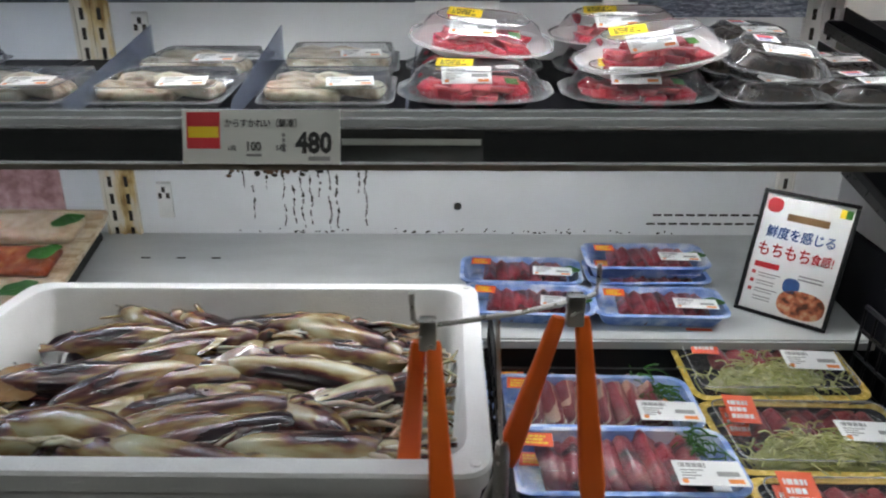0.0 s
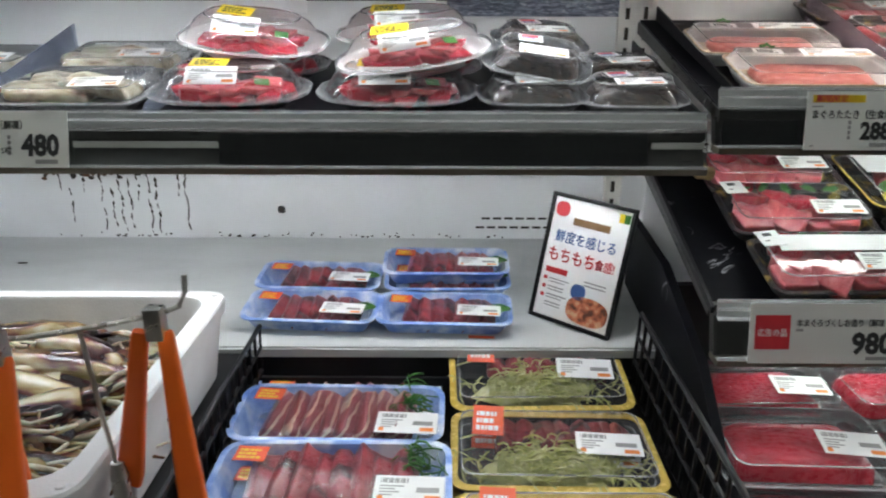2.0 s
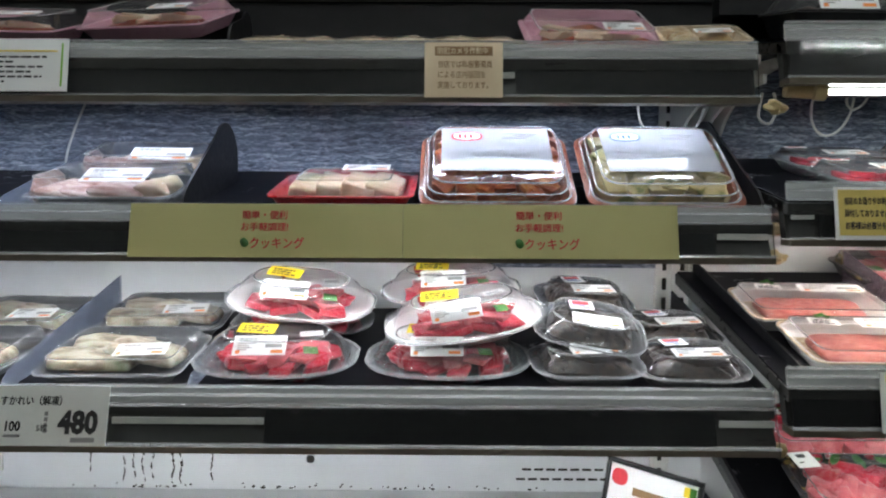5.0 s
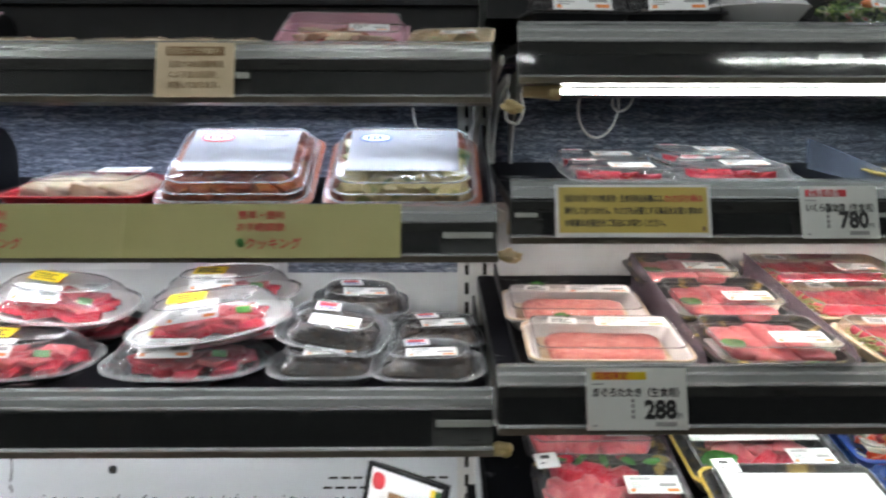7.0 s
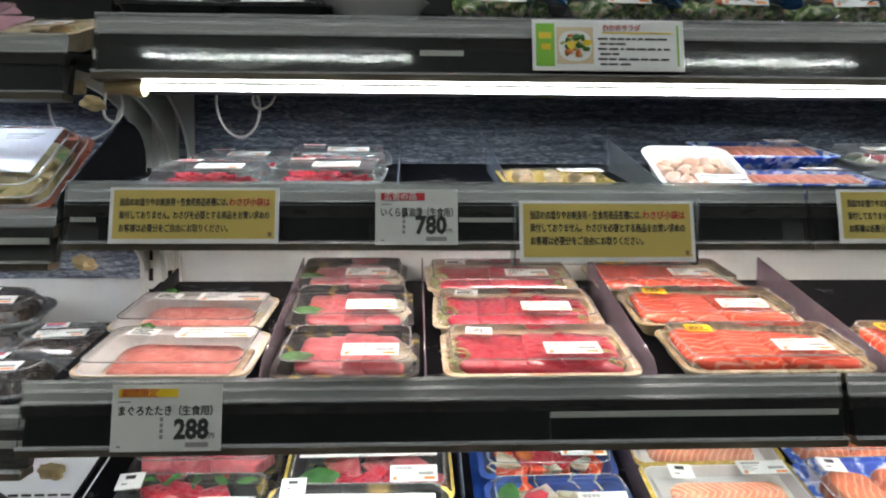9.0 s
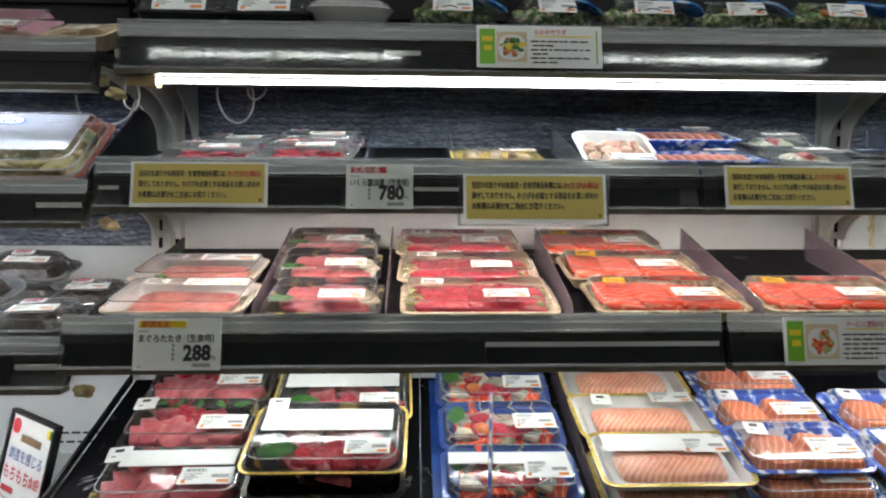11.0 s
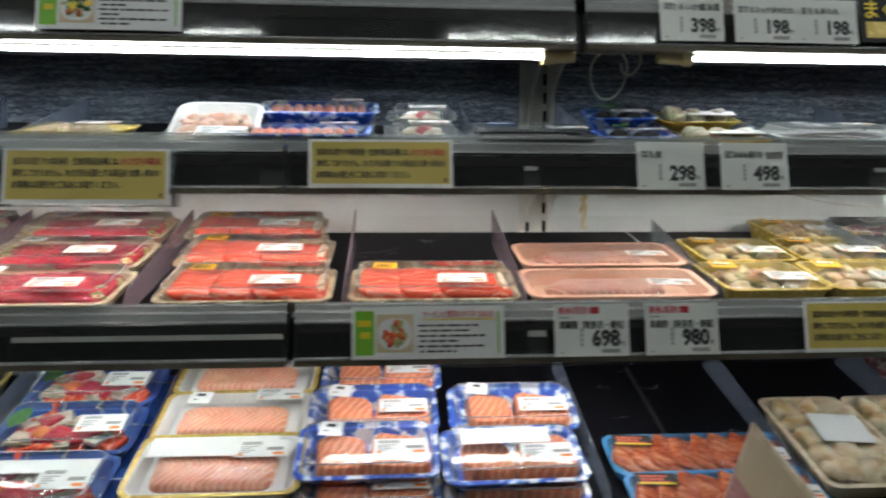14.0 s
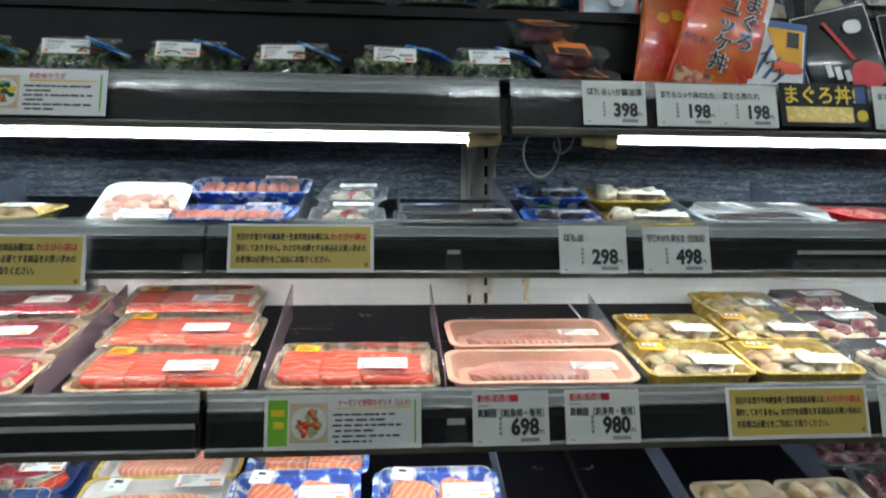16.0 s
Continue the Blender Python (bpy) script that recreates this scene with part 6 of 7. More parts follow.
part("white_band", boxed(-0.080, 0.066, 0.004, 0.038, 0.0262, 0.0267), PAPER, ob, "blank white lid band", smooth=False)
label(ob, 0.058, 0.028, 0.048, 0.014, 0.0270, 0, 2)
spread(ob, [on("deck", 1.362, 0.778, 0, 0.022), on("deck", 1.362, 0.780, 1, -0.003)])
ob = salmon_gold(5)
label(ob, 0.060, 0.024, 0.052, 0.030, 0.0270, 0, 2)
sticker(ob, 0.028, 0.026, -0.050, 0.026, 0.0270, PAPER, INK, -6, 0, "tag")
spread(ob, [on("deck", 1.360, 0.882, 1, 0.012), on("deck", 1.360, 0.978, -1, 0.010)])


def salmon_blue(seed, band=False):
    ob = pack("salmon_slice_pack", "blue and white printed tray of orange salmon cuts", "salmon pack", "blue and white salmon packs", 0.162, 0.092, 0.019, BLUEWHITE, "lid", 0.013)
    part("salmon_block", fillet(0.060, 0.062, 0.022, seed, 0.35), SALMONCUT, ob, at=pose(-0.030, -0.006, 0.004, 0, 0, 4))
    part("salmon_block", fillet(0.072, 0.060, 0.023, seed + 2, 0.35), SALMONCUT, ob, at=pose(0.037, -0.008, 0.004, 0, 0, -5))
    label(ob, 0.062, 0.026, 0.038, -0.012, 0.0327, 0, 4)
    if band:
        part("white_band", boxed(-0.060, 0.046, 0.004, 0.032, 0.0328, 0.0333), PAPER, ob, "blank white lid band", smooth=False)
    else:
        sticker(ob, 0.027, 0.026, -0.044, 0.024, 0.0327, PAPER, INK, -8, 0, "tag")
    return ob


spread(salmon_blue(3), [on("deck", 1.531, 0.790, 0, 0.024), on("deck", 1.532, 0.772, 0, -0.002), on("deck", 1.535, 0.882, 1, 0.014), on("deck", 1.545, 0.972, -1, 0.012), on("deck", 1.702, 0.780, -1, -0.003), on("deck", 1.716, 0.880, -1, 0.014)])
salmon_blue(6, True).matrix_basis = on("deck", 1.700, 0.782, 1, 0.020)
ob = pack("sliced_salmon_tray", "bright blue tray of thick orange salmon slices in a row", "salmon pack", "bright blue salmon trays", 0.225, 0.072, 0.014, SKYBLUE, "film", flare=0.004)
sheets(ob, SLICED, 8, 0.196, 0.062, 0.006, 8, "salmon_slice", 0.007, 15.0, yaw=-16.0)
seal = sticker(ob, 0.048, 0.020, -0.080, 0.016, 0.0222, INK, STICKRED, -4)
part("seal_band", boxed(-0.022, 0.022, -0.009, -0.006, 0.0004, 0.0008), STICKYELLOW, seal, smooth=False)
label(ob, 0.044, 0.022, 0.082, -0.012, 0.0222, -6)
spread(ob, [on("deck", 1.938, 0.806, -1, 0.003), on("deck", 1.942, 0.738, 1, 0.005)])
ob = pack("scallop_tray", "clear-wrapped wood-tone tray of large beige scallops", "shellfish pack", "large scallop packs", 0.112, 0.172, 0.028, WOODTRAY, "film")
lumps(ob, SCALLOP, 14, 0.088, 0.144, 0.0250, 0.0210, 0.0085, 0.017, 6, "scallop", 1.0)
part("paper_label", boxed(-0.032, 0.032, -0.026, 0.026, 0, 0.0006), PAPER, ob, "white label", at=pose(0.010, 0.006, 0.038, 3, 0, -6), smooth=False)
spread(ob, [on("deck", 2.110, 0.806, 0, 0.006), on("deck", 2.228, 0.806, 2, 0.006)])
ob = pack("octopus_pack", "clear ribbed pack of chopped purple octopus with a white label", "shellfish pack", "octopus packs", 0.135, 0.100, 0.020, LID, "lid", 0.012)
lumps(ob, OCTOPUS, 12, 0.11, 0.078, 0.014, 0.011, 0.010, 0.004, 7, "octopus_piece", 0.5)
label(ob, 0.058, 0.026, 0.016, -0.004, 0.0335, -6)
spread(ob, [on("deck", 2.340, 0.968, -3, 0.01), on("deck", 2.362, 0.868, -3, 0.008), on("deck", 2.385, 0.768, -2, 0.006), on("deck", 2.50, 0.87, 2, 0.008), on("deck", 2.52, 0.768, 2, 0.006), on("deck", 2.66, 0.8, 2, 0.006)])

# Bin below the bottom shelf
ob = pack("tuna_block_pack", "clear pack of a large red tuna block with a white label", "fish pack", "tuna block packs", 0.180, 0.115, 0.030, LID, "lid", 0.018)
part("tuna_block", fillet(0.145, 0.080, 0.034, 4, 0.12), TUNARED, ob, at=pose(-0.004, 0, 0.005))
label(ob, 0.064, 0.036, 0.046, -0.014, 0.0495, -6, 4)
spread(ob, [pose(x, y, z, 2, 0, yaw) for x, y, z, yaw in ((0.690, 0.775, 0.815, 2), (0.678, 0.645, 0.825, -2), (0.686, 0.640, 0.782, 1), (0.690, 0.775, 0.782, -2), (0.878, 0.775, 0.815, 1), (0.872, 0.648, 0.81, 3), (1.07, 0.72, 0.785, 0), (0.68, 0.52, 0.80, 0), (0.87, 0.52, 0.785, 0))])
solid("bin_wall", boxed(0.60, 3.5, 0.86, 0.872, 0.782, 0.955), BLACK, "black wall behind the lower bin", "case", kind="structure")

# First bay, deck plate
ob = pack("bonito_pack", "blue printed foam tray of sliced seared bonito under film", "sashimi pack", "seared bonito packs", 0.186, 0.082, 0.024, FOAMBLUE, "film", r=0.014)
slices(ob, SEARED, 7, 0.120, 0.055, 0.018, 0.008, 38, 0.002, 0, 6, "bonito_slice")
label(ob, 0.060, 0.026, 0.048, -0.016, 0.0308, -3)
sticker(ob, 0.030, 0.020, -0.062, 0.012, 0.0306, STICKRED, STICKYELLOW, -4)
garnish(ob, 0.02, 0.03, 0.078, -0.004, 0.024, 80)
spread(ob, [on("plate", 0.112, 0.912, -4), on("plate", 0.110, 1.000, -3), on("plate", 0.300, 0.906, -2), on("plate", 0.302, 1.000, 0, 0.024), on("plate", 0.304, 0.998, 1)])

# First bay, front well
solid("well_liner", boxed(0.035, 0.58, 0.42, 0.835, 0.782, 0.788), BLACK, "black liner in the front well", "liner", kind="structure")


def big_bonito(seed, mat):
    ob = pack("large_bonito_pack", "large blue foam tray of thick bonito slices with greens", "sashimi pack", "large bonito packs", 0.245, 0.108, 0.030, FOAMBLUE, "film", r=0.018, flare=0.014)
    slices(ob, mat, 8, 0.165, 0.080, 0.022, 0.012, 42, -0.006, 0, seed, "bonito_slice")
    shreds(ob, LEAF, 40, 0.05, 0.06, 0.026, seed, 0.086, 0.022, "green_onion", "chopped green onion")
    label(ob, 0.070, 0.038, 0.082, -0.030, 0.0372, -2)
    sticker(ob, 0.034, 0.024, -0.088, 0.024, 0.0368, STICKRED, STICKYELLOW, -4)
    return ob


ba = big_bonito(4, BONITO)
spread(ba, [pose(0.176, 0.726, 0.818, 3, 0, -1), pose(0.172, 0.800, 0.790, 0, 0, 1)])
spread(big_bonito(9, SEARED), [pose(0.184, 0.612, 0.816, 2, 0, 0), pose(0.188, 0.498, 0.806, 2, 0, 1), pose(0.182, 0.612, 0.790)])
ob = pack("bonito_salad_pack", "yellow-edged black tray of bonito with shredded onion", "sashimi pack", "bonito and onion packs", 0.222, 0.132, 0.024, BLACK, "lid", 0.012)
part("yellow_rim", loft([rr(0.231, 0.141, 0.018, 0.0242), rr(0.231, 0.141, 0.018, 0.0255), rr(0.214, 0.124, 0.015, 0.0255), rr(0.214, 0.124, 0.015, 0.0242)], False, False), GOLD, ob.children[0], "yellow rim")
slices(ob, SEARED, 7, 0.15, 0.055, 0.022, 0.008, 40, 0.01, 0.026, 6, "bonito_slice")
part("onion_mound", lump(0.075, 0.030, 0.013, 4, 0.4), ONION, ob, at=pose(-0.004, -0.026, 0.016))
shreds(ob, ONION, 330, 0.17, 0.075, 0.024, 3, 0.0, -0.026, "onion_tangle", "pale green shredded onion")
label(ob, 0.072, 0.036, 0.060, -0.006, 0.0375, -4, 4)
sticker(ob, 0.036, 0.046, -0.072, 0.036, 0.0375, STICKRED, PAPER, -4, 12)
spread(ob, [pose(0.422, 0.822, 0.822, 10, 0, 1), pose(0.423, 0.676, 0.806, 1, 0, -1), pose(0.424, 0.530, 0.806, 1, 0, 0), pose(0.423, 0.676, 0.789), pose(0.424, 0.530, 0.789)])


def basket_side(x0, y0, z0, x1, y1, z1, h, text):
    ob = thing("mesh_basket_side", text, "basket", "mesh baskets")
    a, b = Vector((x0, y0, z0)), Vector((x1, y1, z1))
    n = 16
    for k in range(n + 1):
        p = a.lerp(b, k / n)
        q = p + Vector((0.004, 0, h))
        part("bar", tube([p, p.lerp(q, 0.5), q], 0.0022, n=6), BLACK, ob)
    for f in (0.02, 0.35, 0.68, 1.0):
        up = Vector((0.004 * f, 0, h * f))
        part("rail", tube([a + up, a.lerp(b, 0.5) + up, b + up], 0.0028 if f < 1 else 0.0035, n=6), BLACK, ob)
    return ob


basket_side(0.050, 0.845, 0.800, 0.052, 0.440, 0.800, 0.100, "black plastic mesh basket side beside the foam box")
basket_side(0.552, 0.835, 0.820, 0.556, 0.440, 0.795, 0.105, "black plastic mesh basket side beside the partition")
solid("basket_back", boxed(0.055, 0.552, 0.828, 0.834, 0.789, 0.832), BLACK, "black basket back below the deck plate", "basket")

# Framed sign
e_x, e_y = Vector((0.0973, -0.071, -0.0114)), Vector((0.0312, 0.026, 0.1754))
e_y.normalize()
n_out = e_x.cross(e_y).normalized()
e_x = e_y.cross(n_out)
org = Vector((0.4225, 0.931, 0.880))
sg = thing("framed_sign", "white promotional sign in a thin black frame leaning on the case", "sign", m=Matrix(((e_x.x, e_y.x, n_out.x, org.x), (e_x.y, e_y.y, n_out.y, org.y), (e_x.z, e_y.z, n_out.z, org.z), (0, 0, 0, 1))))
SW, SH = 0.123, 0.182
part("sheet", boxed(0.002, SW - 0.002, 0.002, SH - 0.002, -0.004, -0.001), PAPER, sg, "printed white sheet", smooth=False)
for a in ((0, SW, 0, 0.0055), (0, SW, SH - 0.0055, SH), (0, 0.0055, 0.0055, SH - 0.0055), (SW - 0.0055, SW, 0.0055, SH - 0.0055)):
    part("frame_bar", boxed(a[0], a[1], a[2], a[3], -0.008, 0.003, bevel=0.001), BLACK, sg)
part("back_stand", boxed(0.035, 0.085, 0.0, 0.12, -0.012, -0.0085), BLACK, sg, smooth=False)
words("鮮度を感じる", 0.0185, 0.016, SH - 0.066, sg, INKBLUE, bold=0.006, narrow=0.82)
words("もちもち", 0.023, 0.010, SH - 0.094, sg, INKRED, bold=0.014, narrow=0.78)
words("食感!", 0.0165, 0.081, SH - 0.092, sg, INKRED, bold=0.008, narrow=0.78)
part("red_disc", loft([oval(0.021, 0.021, 0, 20), oval(0.021, 0.021, 0.0005, 20)]), INKRED, sg, at=pose(0.019, SH - 0.0215, -0.0006))
patch(sg, INKBROWN, 0.038, SH - 0.040, 0.092, SH - 0.030, "caption_band", 0.0002)
patch(sg, INKRED, 0.012, SH - 0.113, 0.045, SH - 0.105, "caption_band", 0.0002)
patch(sg, STICKYELLOW, SW - 0.022, SH - 0.022, SW - 0.015, SH - 0.010, "corner_block", 0.0002)
patch(sg, LEAF, SW - 0.015, SH - 0.022, SW - 0.007, SH - 0.010, "corner_block", 0.0002)
bars(sg, INKGREY, [(0.020, SH - 0.122 - 0.0115 * k, 0.020 + 0.030 - 0.006 * (k % 2), SH - 0.1205 - 0.0115 * k) for k in range(4)] + [(0.020, SH - 0.126 - 0.0115 * k, 0.044, SH - 0.1248 - 0.0115 * k) for k in range(4)] + [(0.072, SH - 0.114 - 0.005 * k, 0.104, SH - 0.112 - 0.005 * k) for k in range(2)], z=0.0004)
bars(sg, INKRED, [(0.0115, SH - 0.124 - 0.0125 * k, 0.0165, SH - 0.119 - 0.0125 * k) for k in range(3)], "number_block", z=0.0004)
part("blue_disc", loft([oval(0.022, 0.022, 0, 20), oval(0.022, 0.022, 0.0005, 20)]), INKBLUE, sg, at=pose(0.066, SH - 0.130, -0.0006))
part("dish_photo", loft([oval(0.062, 0.040, 0, 24), oval(0.062, 0.040, 0.0005, 24)]), DISHPHOTO, sg, "photo of a bowl of fish", at=pose(0.084, 0.028, -0.0006))

# Foam box of squid
fb = thing("foam_box", "open white polystyrene fish box full of raw squid", "box")
BW, BD, BZ, BH = 0.566, 0.376, 0.866, 0.102
fx, fy = -0.251, 0.615
part("box_shell", loft([rr(BW - 0.030, BD - 0.030, 0.02, 0), rr(BW - 0.008, BD - 0.008, 0.02, BH - 0.020), rr(BW, BD, 0.022, BH - 0.019), rr(BW + 0.004, BD + 0.004, 0.024, BH - 0.003), rr(BW, BD, 0.022, BH), rr(BW - 0.036, BD - 0.036, 0.03, BH), rr(BW - 0.040, BD - 0.040, 0.03, BH - 0.004), rr(BW - 0.062, BD - 0.062, 0.03, 0.018)]), FOAMWHITE, fb, "white polystyrene box")
for sx in (-1, 1):
    for sy in (-1, 1):
        part("corner_stud", loft([oval(0.010, 0.010, BH - 0.001, 12), oval(0.007, 0.007, BH + 0.0012, 12)]), FOAMWHITE, fb, at=pose(sx * (BW / 2 - 0.012), sy * (BD / 2 - 0.012), 0))
fb.matrix_basis = pose(fx, fy, BZ)
solid("box_support", boxed(fx - 0.28, 0.03, 0.43, 0.836, 0.782, 0.864), BLACK, "black crate under the foam box", "crate")


def squid(seed, length=0.17):
    rnd = random.Random(seed)
    ob = thing("squid", "raw whole squid, cream skin mottled purple-brown", "squid", "squid in the foam box")
    rings = []
    bend = rnd.uniform(-0.02, 0.02)
    for f, r in ((0, 0.002), (0.08, 0.009), (0.25, 0.018), (0.5, 0.0240), (0.75, 0.0235), (0.9, 0.0205), (1.0, 0.014)):
        cx, cy = (f - 0.6) * length, bend * math.sin(math.pi * f)
        ring = []
        for k in range(14):
            a = 2 * math.pi * k / 14
            q = 1 + 0.16 * noise.noise(Vector((f * 4 + seed, math.cos(a) * 1.5, math.sin(a) * 1.5)))
            ring.append((cx, cy + r * q * math.cos(a), r * 0.78 * q * math.sin(a) + 0.014))
        rings.append(ring)
    part("mantle", loft(rings), SQUID, ob)
    bm = bmesh.new()
    for s in (-1, 1):
        pts = [(-0.60, 0.001), (-0.52, 0.020), (-0.42, 0.029), (-0.32, 0.024), (-0.27, 0.010)]
        up = [bm.verts.new((x * length, s * y, 0.016 + 0.003 * math.sin(x * 9))) for x, y in pts]
        lo = [bm.verts.new((x * length, 0, 0.022)) for x, y in pts]
        for i in range(4):
            bm.faces.new((up[i], up[i + 1], lo[i + 1], lo[i]) if s > 0 else (lo[i], lo[i + 1], up[i + 1], up[i]))
    part("fin", bm, SQUIDFIN if seed % 2 else SQUID, ob, "thin triangular fin")
    part("head", lump(0.016, 0.012, 0.010, seed, 0.25), SQUID, ob, at=pose(0.47 * length - 0.002, 0, 0.013))
    for k in range(6):
        y, l = (k - 2.5) * 0.0036, rnd.uniform(0.035, 0.085)
        w1, w2 = rnd.uniform(-0.022, 0.022), rnd.uniform(-0.034, 0.034)
        part("tentacle", tube([(0.50 * length, y, 0.012), (0.50 * length + l * 0.4, y * 1.6 + w1 * 0.5, 0.012 + 0.004 * rnd.random()), (0.50 * length + l * 0.75, y * 2 + w1, 0.010), (0.50 * length + l, y * 2 + w2, 0.008)], [0.0036, 0.003, 0.0022, 0.0012], n=6), WHITEFISH if k % 2 else SQUID, ob)
    part("eye", lump(0.0045, 0.003, 0.0045, seed, 0.0, 1), SLOT, ob, "dark eye", at=pose(0.48 * length, -0.011, 0.016))
    return ob


rng = random.Random(21)
protos = [squid(k, 0.165 + 0.015 * (k % 3)) for k in range(6)]
spots = []
for layer in range(2):
    for row in range(8):
        for col in range(4):
            x = fx - 0.108 + 0.073 * col + rng.uniform(-0.014, 0.014) + (0.008 if row % 2 else -0.008)
            y = fy - 0.135 + 0.0385 * row + rng.uniform(-0.006, 0.006)
            flip = 0 if rng.random() < 0.65 else 180
            spots.append(pose(x, y, BZ + 0.022 + 0.020 * layer + rng.uniform(0, 0.008), rng.uniform(-40, 40), rng.uniform(-7, 7), flip + rng.gauss(0, 20)))
rng.shuffle(spots)
for k, p in enumerate(protos):
    spread(p, spots[k::6])
solid("squid_ice_bed", boxed(fx - 0.245, fx + 0.245, fy - 0.15, fy + 0.15, BZ + 0.019, BZ + 0.030), WHITEFISH, "pale slush under the squid in the box", "slush", kind="stuff")

# Tongs on a wire stand
st = thing("tong_stand", "thin brass-coloured wire stand for serving tongs", "stand")
part("cross_rod", tube([(-0.029, 0.459, 1.103), (-0.028, 0.463, 1.080), (-0.022, 0.466, 1.073), (0.0, 0.467, 1.075), (0.05, 0.468, 1.083), (0.098, 0.470, 1.093), (0.110, 0.474, 1.097), (0.113, 0.480, 1.106), (0.113, 0.482, 1.118)], 0.0021), STEEL, st, "bent wire rod")
part("post", tube([(0.036, 0.472, 1.081), (0.040, 0.474, 1.0), (0.043, 0.476, 0.950)], 0.0018), STEEL, st)
part("foot", tube([(0.043, 0.476, 0.962), (0.043, 0.476, 0.950), (0.043, 0.476, 0.79)], [0.005, 0.007, 0.007], n=10), STEEL, st, "clamp foot")


def arm_mesh(length, wide):
    rings = []
    for f, w, t in ((0, 0.0060, 0.003), (0.03, 0.0070, 0.0042), (0.3, 0.0082, 0.0046), (0.62, 0.0104, 0.0046), (0.92, 0.0124, 0.0042), (1.0, 0.0110, 0.0028)):
        rings.append([(x, y, -f * length) for x, y, _ in rr(w * 2 * wide, t * 2, 0.003, 0, 3)])
    return loft(rings)


def tongs(x, y, z, arms, text):
    ob = thing("serving_tongs", text, "tongs", "serving tongs", pose(x, y, z))
    part("hinge", boxed(-0.0065, 0.0065, -0.006, 0.006, -0.022, 0.003, bevel=0.0015), STEEL, ob, "steel spring hinge")
    for dx, rx, ry, rz in arms:
        part("handle", arm_mesh(0.150, 0.85), ORANGEHANDLE, ob, "orange plastic handle", at=pose(dx, 0, -0.016, rx, ry, rz))
        part("blade", arm_mesh(0.07, 0.7), STEEL, ob, at=pose(dx, 0, -0.016, rx, ry, rz) @ pose(0, 0, -0.149))
    return ob


tongs(-0.017, 0.458, 1.080, ((-0.007, 6, 5, 0), (0.004, -19, -1, 8)), "serving tongs with orange handles hanging from the wire stand")
tongs(0.094, 0.468, 1.096, ((-0.012, 6, 14, 0), (0.006, -10, -4, 8)), "serving tongs with orange handles splayed on the wire stand")

# Left neighbour: sloping tray of wrapped fish
lt = thing("sloping_tray", "wood-tone sloping tray of wrapped fish portions with greens", "tray", m=pose(-0.70, 0.965, 0.925, 20, 0, 0))
part("tray", tray(0.26, 0.26, 0.014, 0.012, 0.004), WOODTRAY, lt)
for k in range(3):
    part("fish_portion", fillet(0.20, 0.060, 0.018, k, 0.4), SAUCE if k == 1 else BEIGEFISH, lt, at=pose(0.0, -0.08 + 0.08 * k, 0.006))
    part("leaf", leafshape(0.05, 0.03, k), LEAF, lt, at=pose(0.085, -0.075 + 0.08 * k, 0.024, 0, 0, 30))
part("film", film(0.25, 0.25, 0.026, 8), FILM, lt)
part("foot_block", boxed(-0.12, 0.12, -0.10, 0.10, -0.022, -0.002), BLACK, lt)

# Top shelves: salads, cups, sachets
def salad_pack(seed):
    ob = pack("salad_pack", "clear lidded pack of mixed salad with a blue dressing sachet", "salad pack", "salad packs", 0.124, 0.112, 0.012, BLACK, "lid", 0.034, 0.030, 0.022)
    lumps(ob, SALADMIX, 12, 0.095, 0.080, 0.018, 0.015, 0.011, 0.010, seed, "salad", 0.9)
    lumps(ob, LEAF, 4, 0.08, 0.06, 0.014, 0.010, 0.004, 0.026, seed + 3, "salad_leaf", 0.9)
    lumps(ob, TOMATO if seed % 4 else PRAWN, 2, 0.07, 0.04, 0.009, 0.008, 0.006, 0.028, seed + 5, "topping", 0.4, y0=-0.012)
    shreds(ob, SEAWEED, 24, 0.09, 0.08, 0.030, seed, name="seaweed_tangle")
    part("sachet", slab(0.004, 0.064, 0.050, seed, 0.1), SACHET, ob, "blue dressing sachet", at=pose(0.056, -0.008, 0.030, 12, -66, 20 + 8 * (seed % 3)))
    label(ob, 0.056, 0.022, -0.006, -0.045, 0.0400, -6 + 2 * seed, 48)
    return ob


sal = [salad_pack(2), salad_pack(6)]
spread(sal[0], [on("high", x, 0.965, JIT.uniform(-5, 5), 0.016, 8) for x in (1.10, 1.385, 1.665, 2.62)] + [pose(x, 1.09, 1.741, 0, 0, JIT.uniform(-4, 4)) for x in (0.75, 1.03, 1.31, 1.59, 1.87, 2.6)])
spread(sal[1], [on("high", x, 0.965, JIT.uniform(-5, 5), 0.016, 8) for x in (1.245, 1.525, 1.795, 2.76)] + [pose(x, 1.09, 1.741, 0, 0, JIT.uniform(-4, 4)) for x in (0.89, 1.17, 1.45, 1.73, 2.46, 2.75)])
ob = pack("dark_salad_pack", "dark tray of seaweed with a white label on its front", "salad pack", "dark seaweed trays", 0.125, 0.105, 0.030, BLACK, "lid", 0.02, 0.018)
lumps(ob, SEAWEED, 6, 0.09, 0.07, 0.022, 0.018, 0.012, 0.014, 4, "seaweed", 0.5)
label(ob, 0.072, 0.030, 0.0, -0.046, 0.044, 0, 55)
spread(ob, [on("high", 0.715, 0.965, 2, 0.004), on("high", 0.835, 0.965, -2, 0.004)])
ob = thing("noodle_bowl", "shallow white bowl of food under a clear lid", "salad pack")
part("bowl", loft([oval(0.08, 0.08, 0), oval(0.122, 0.122, 0.030), oval(0.126, 0.126, 0.031), oval(0.118, 0.118, 0.030), oval(0.076, 0.076, 0.004)]), FOAMWHITE, ob)
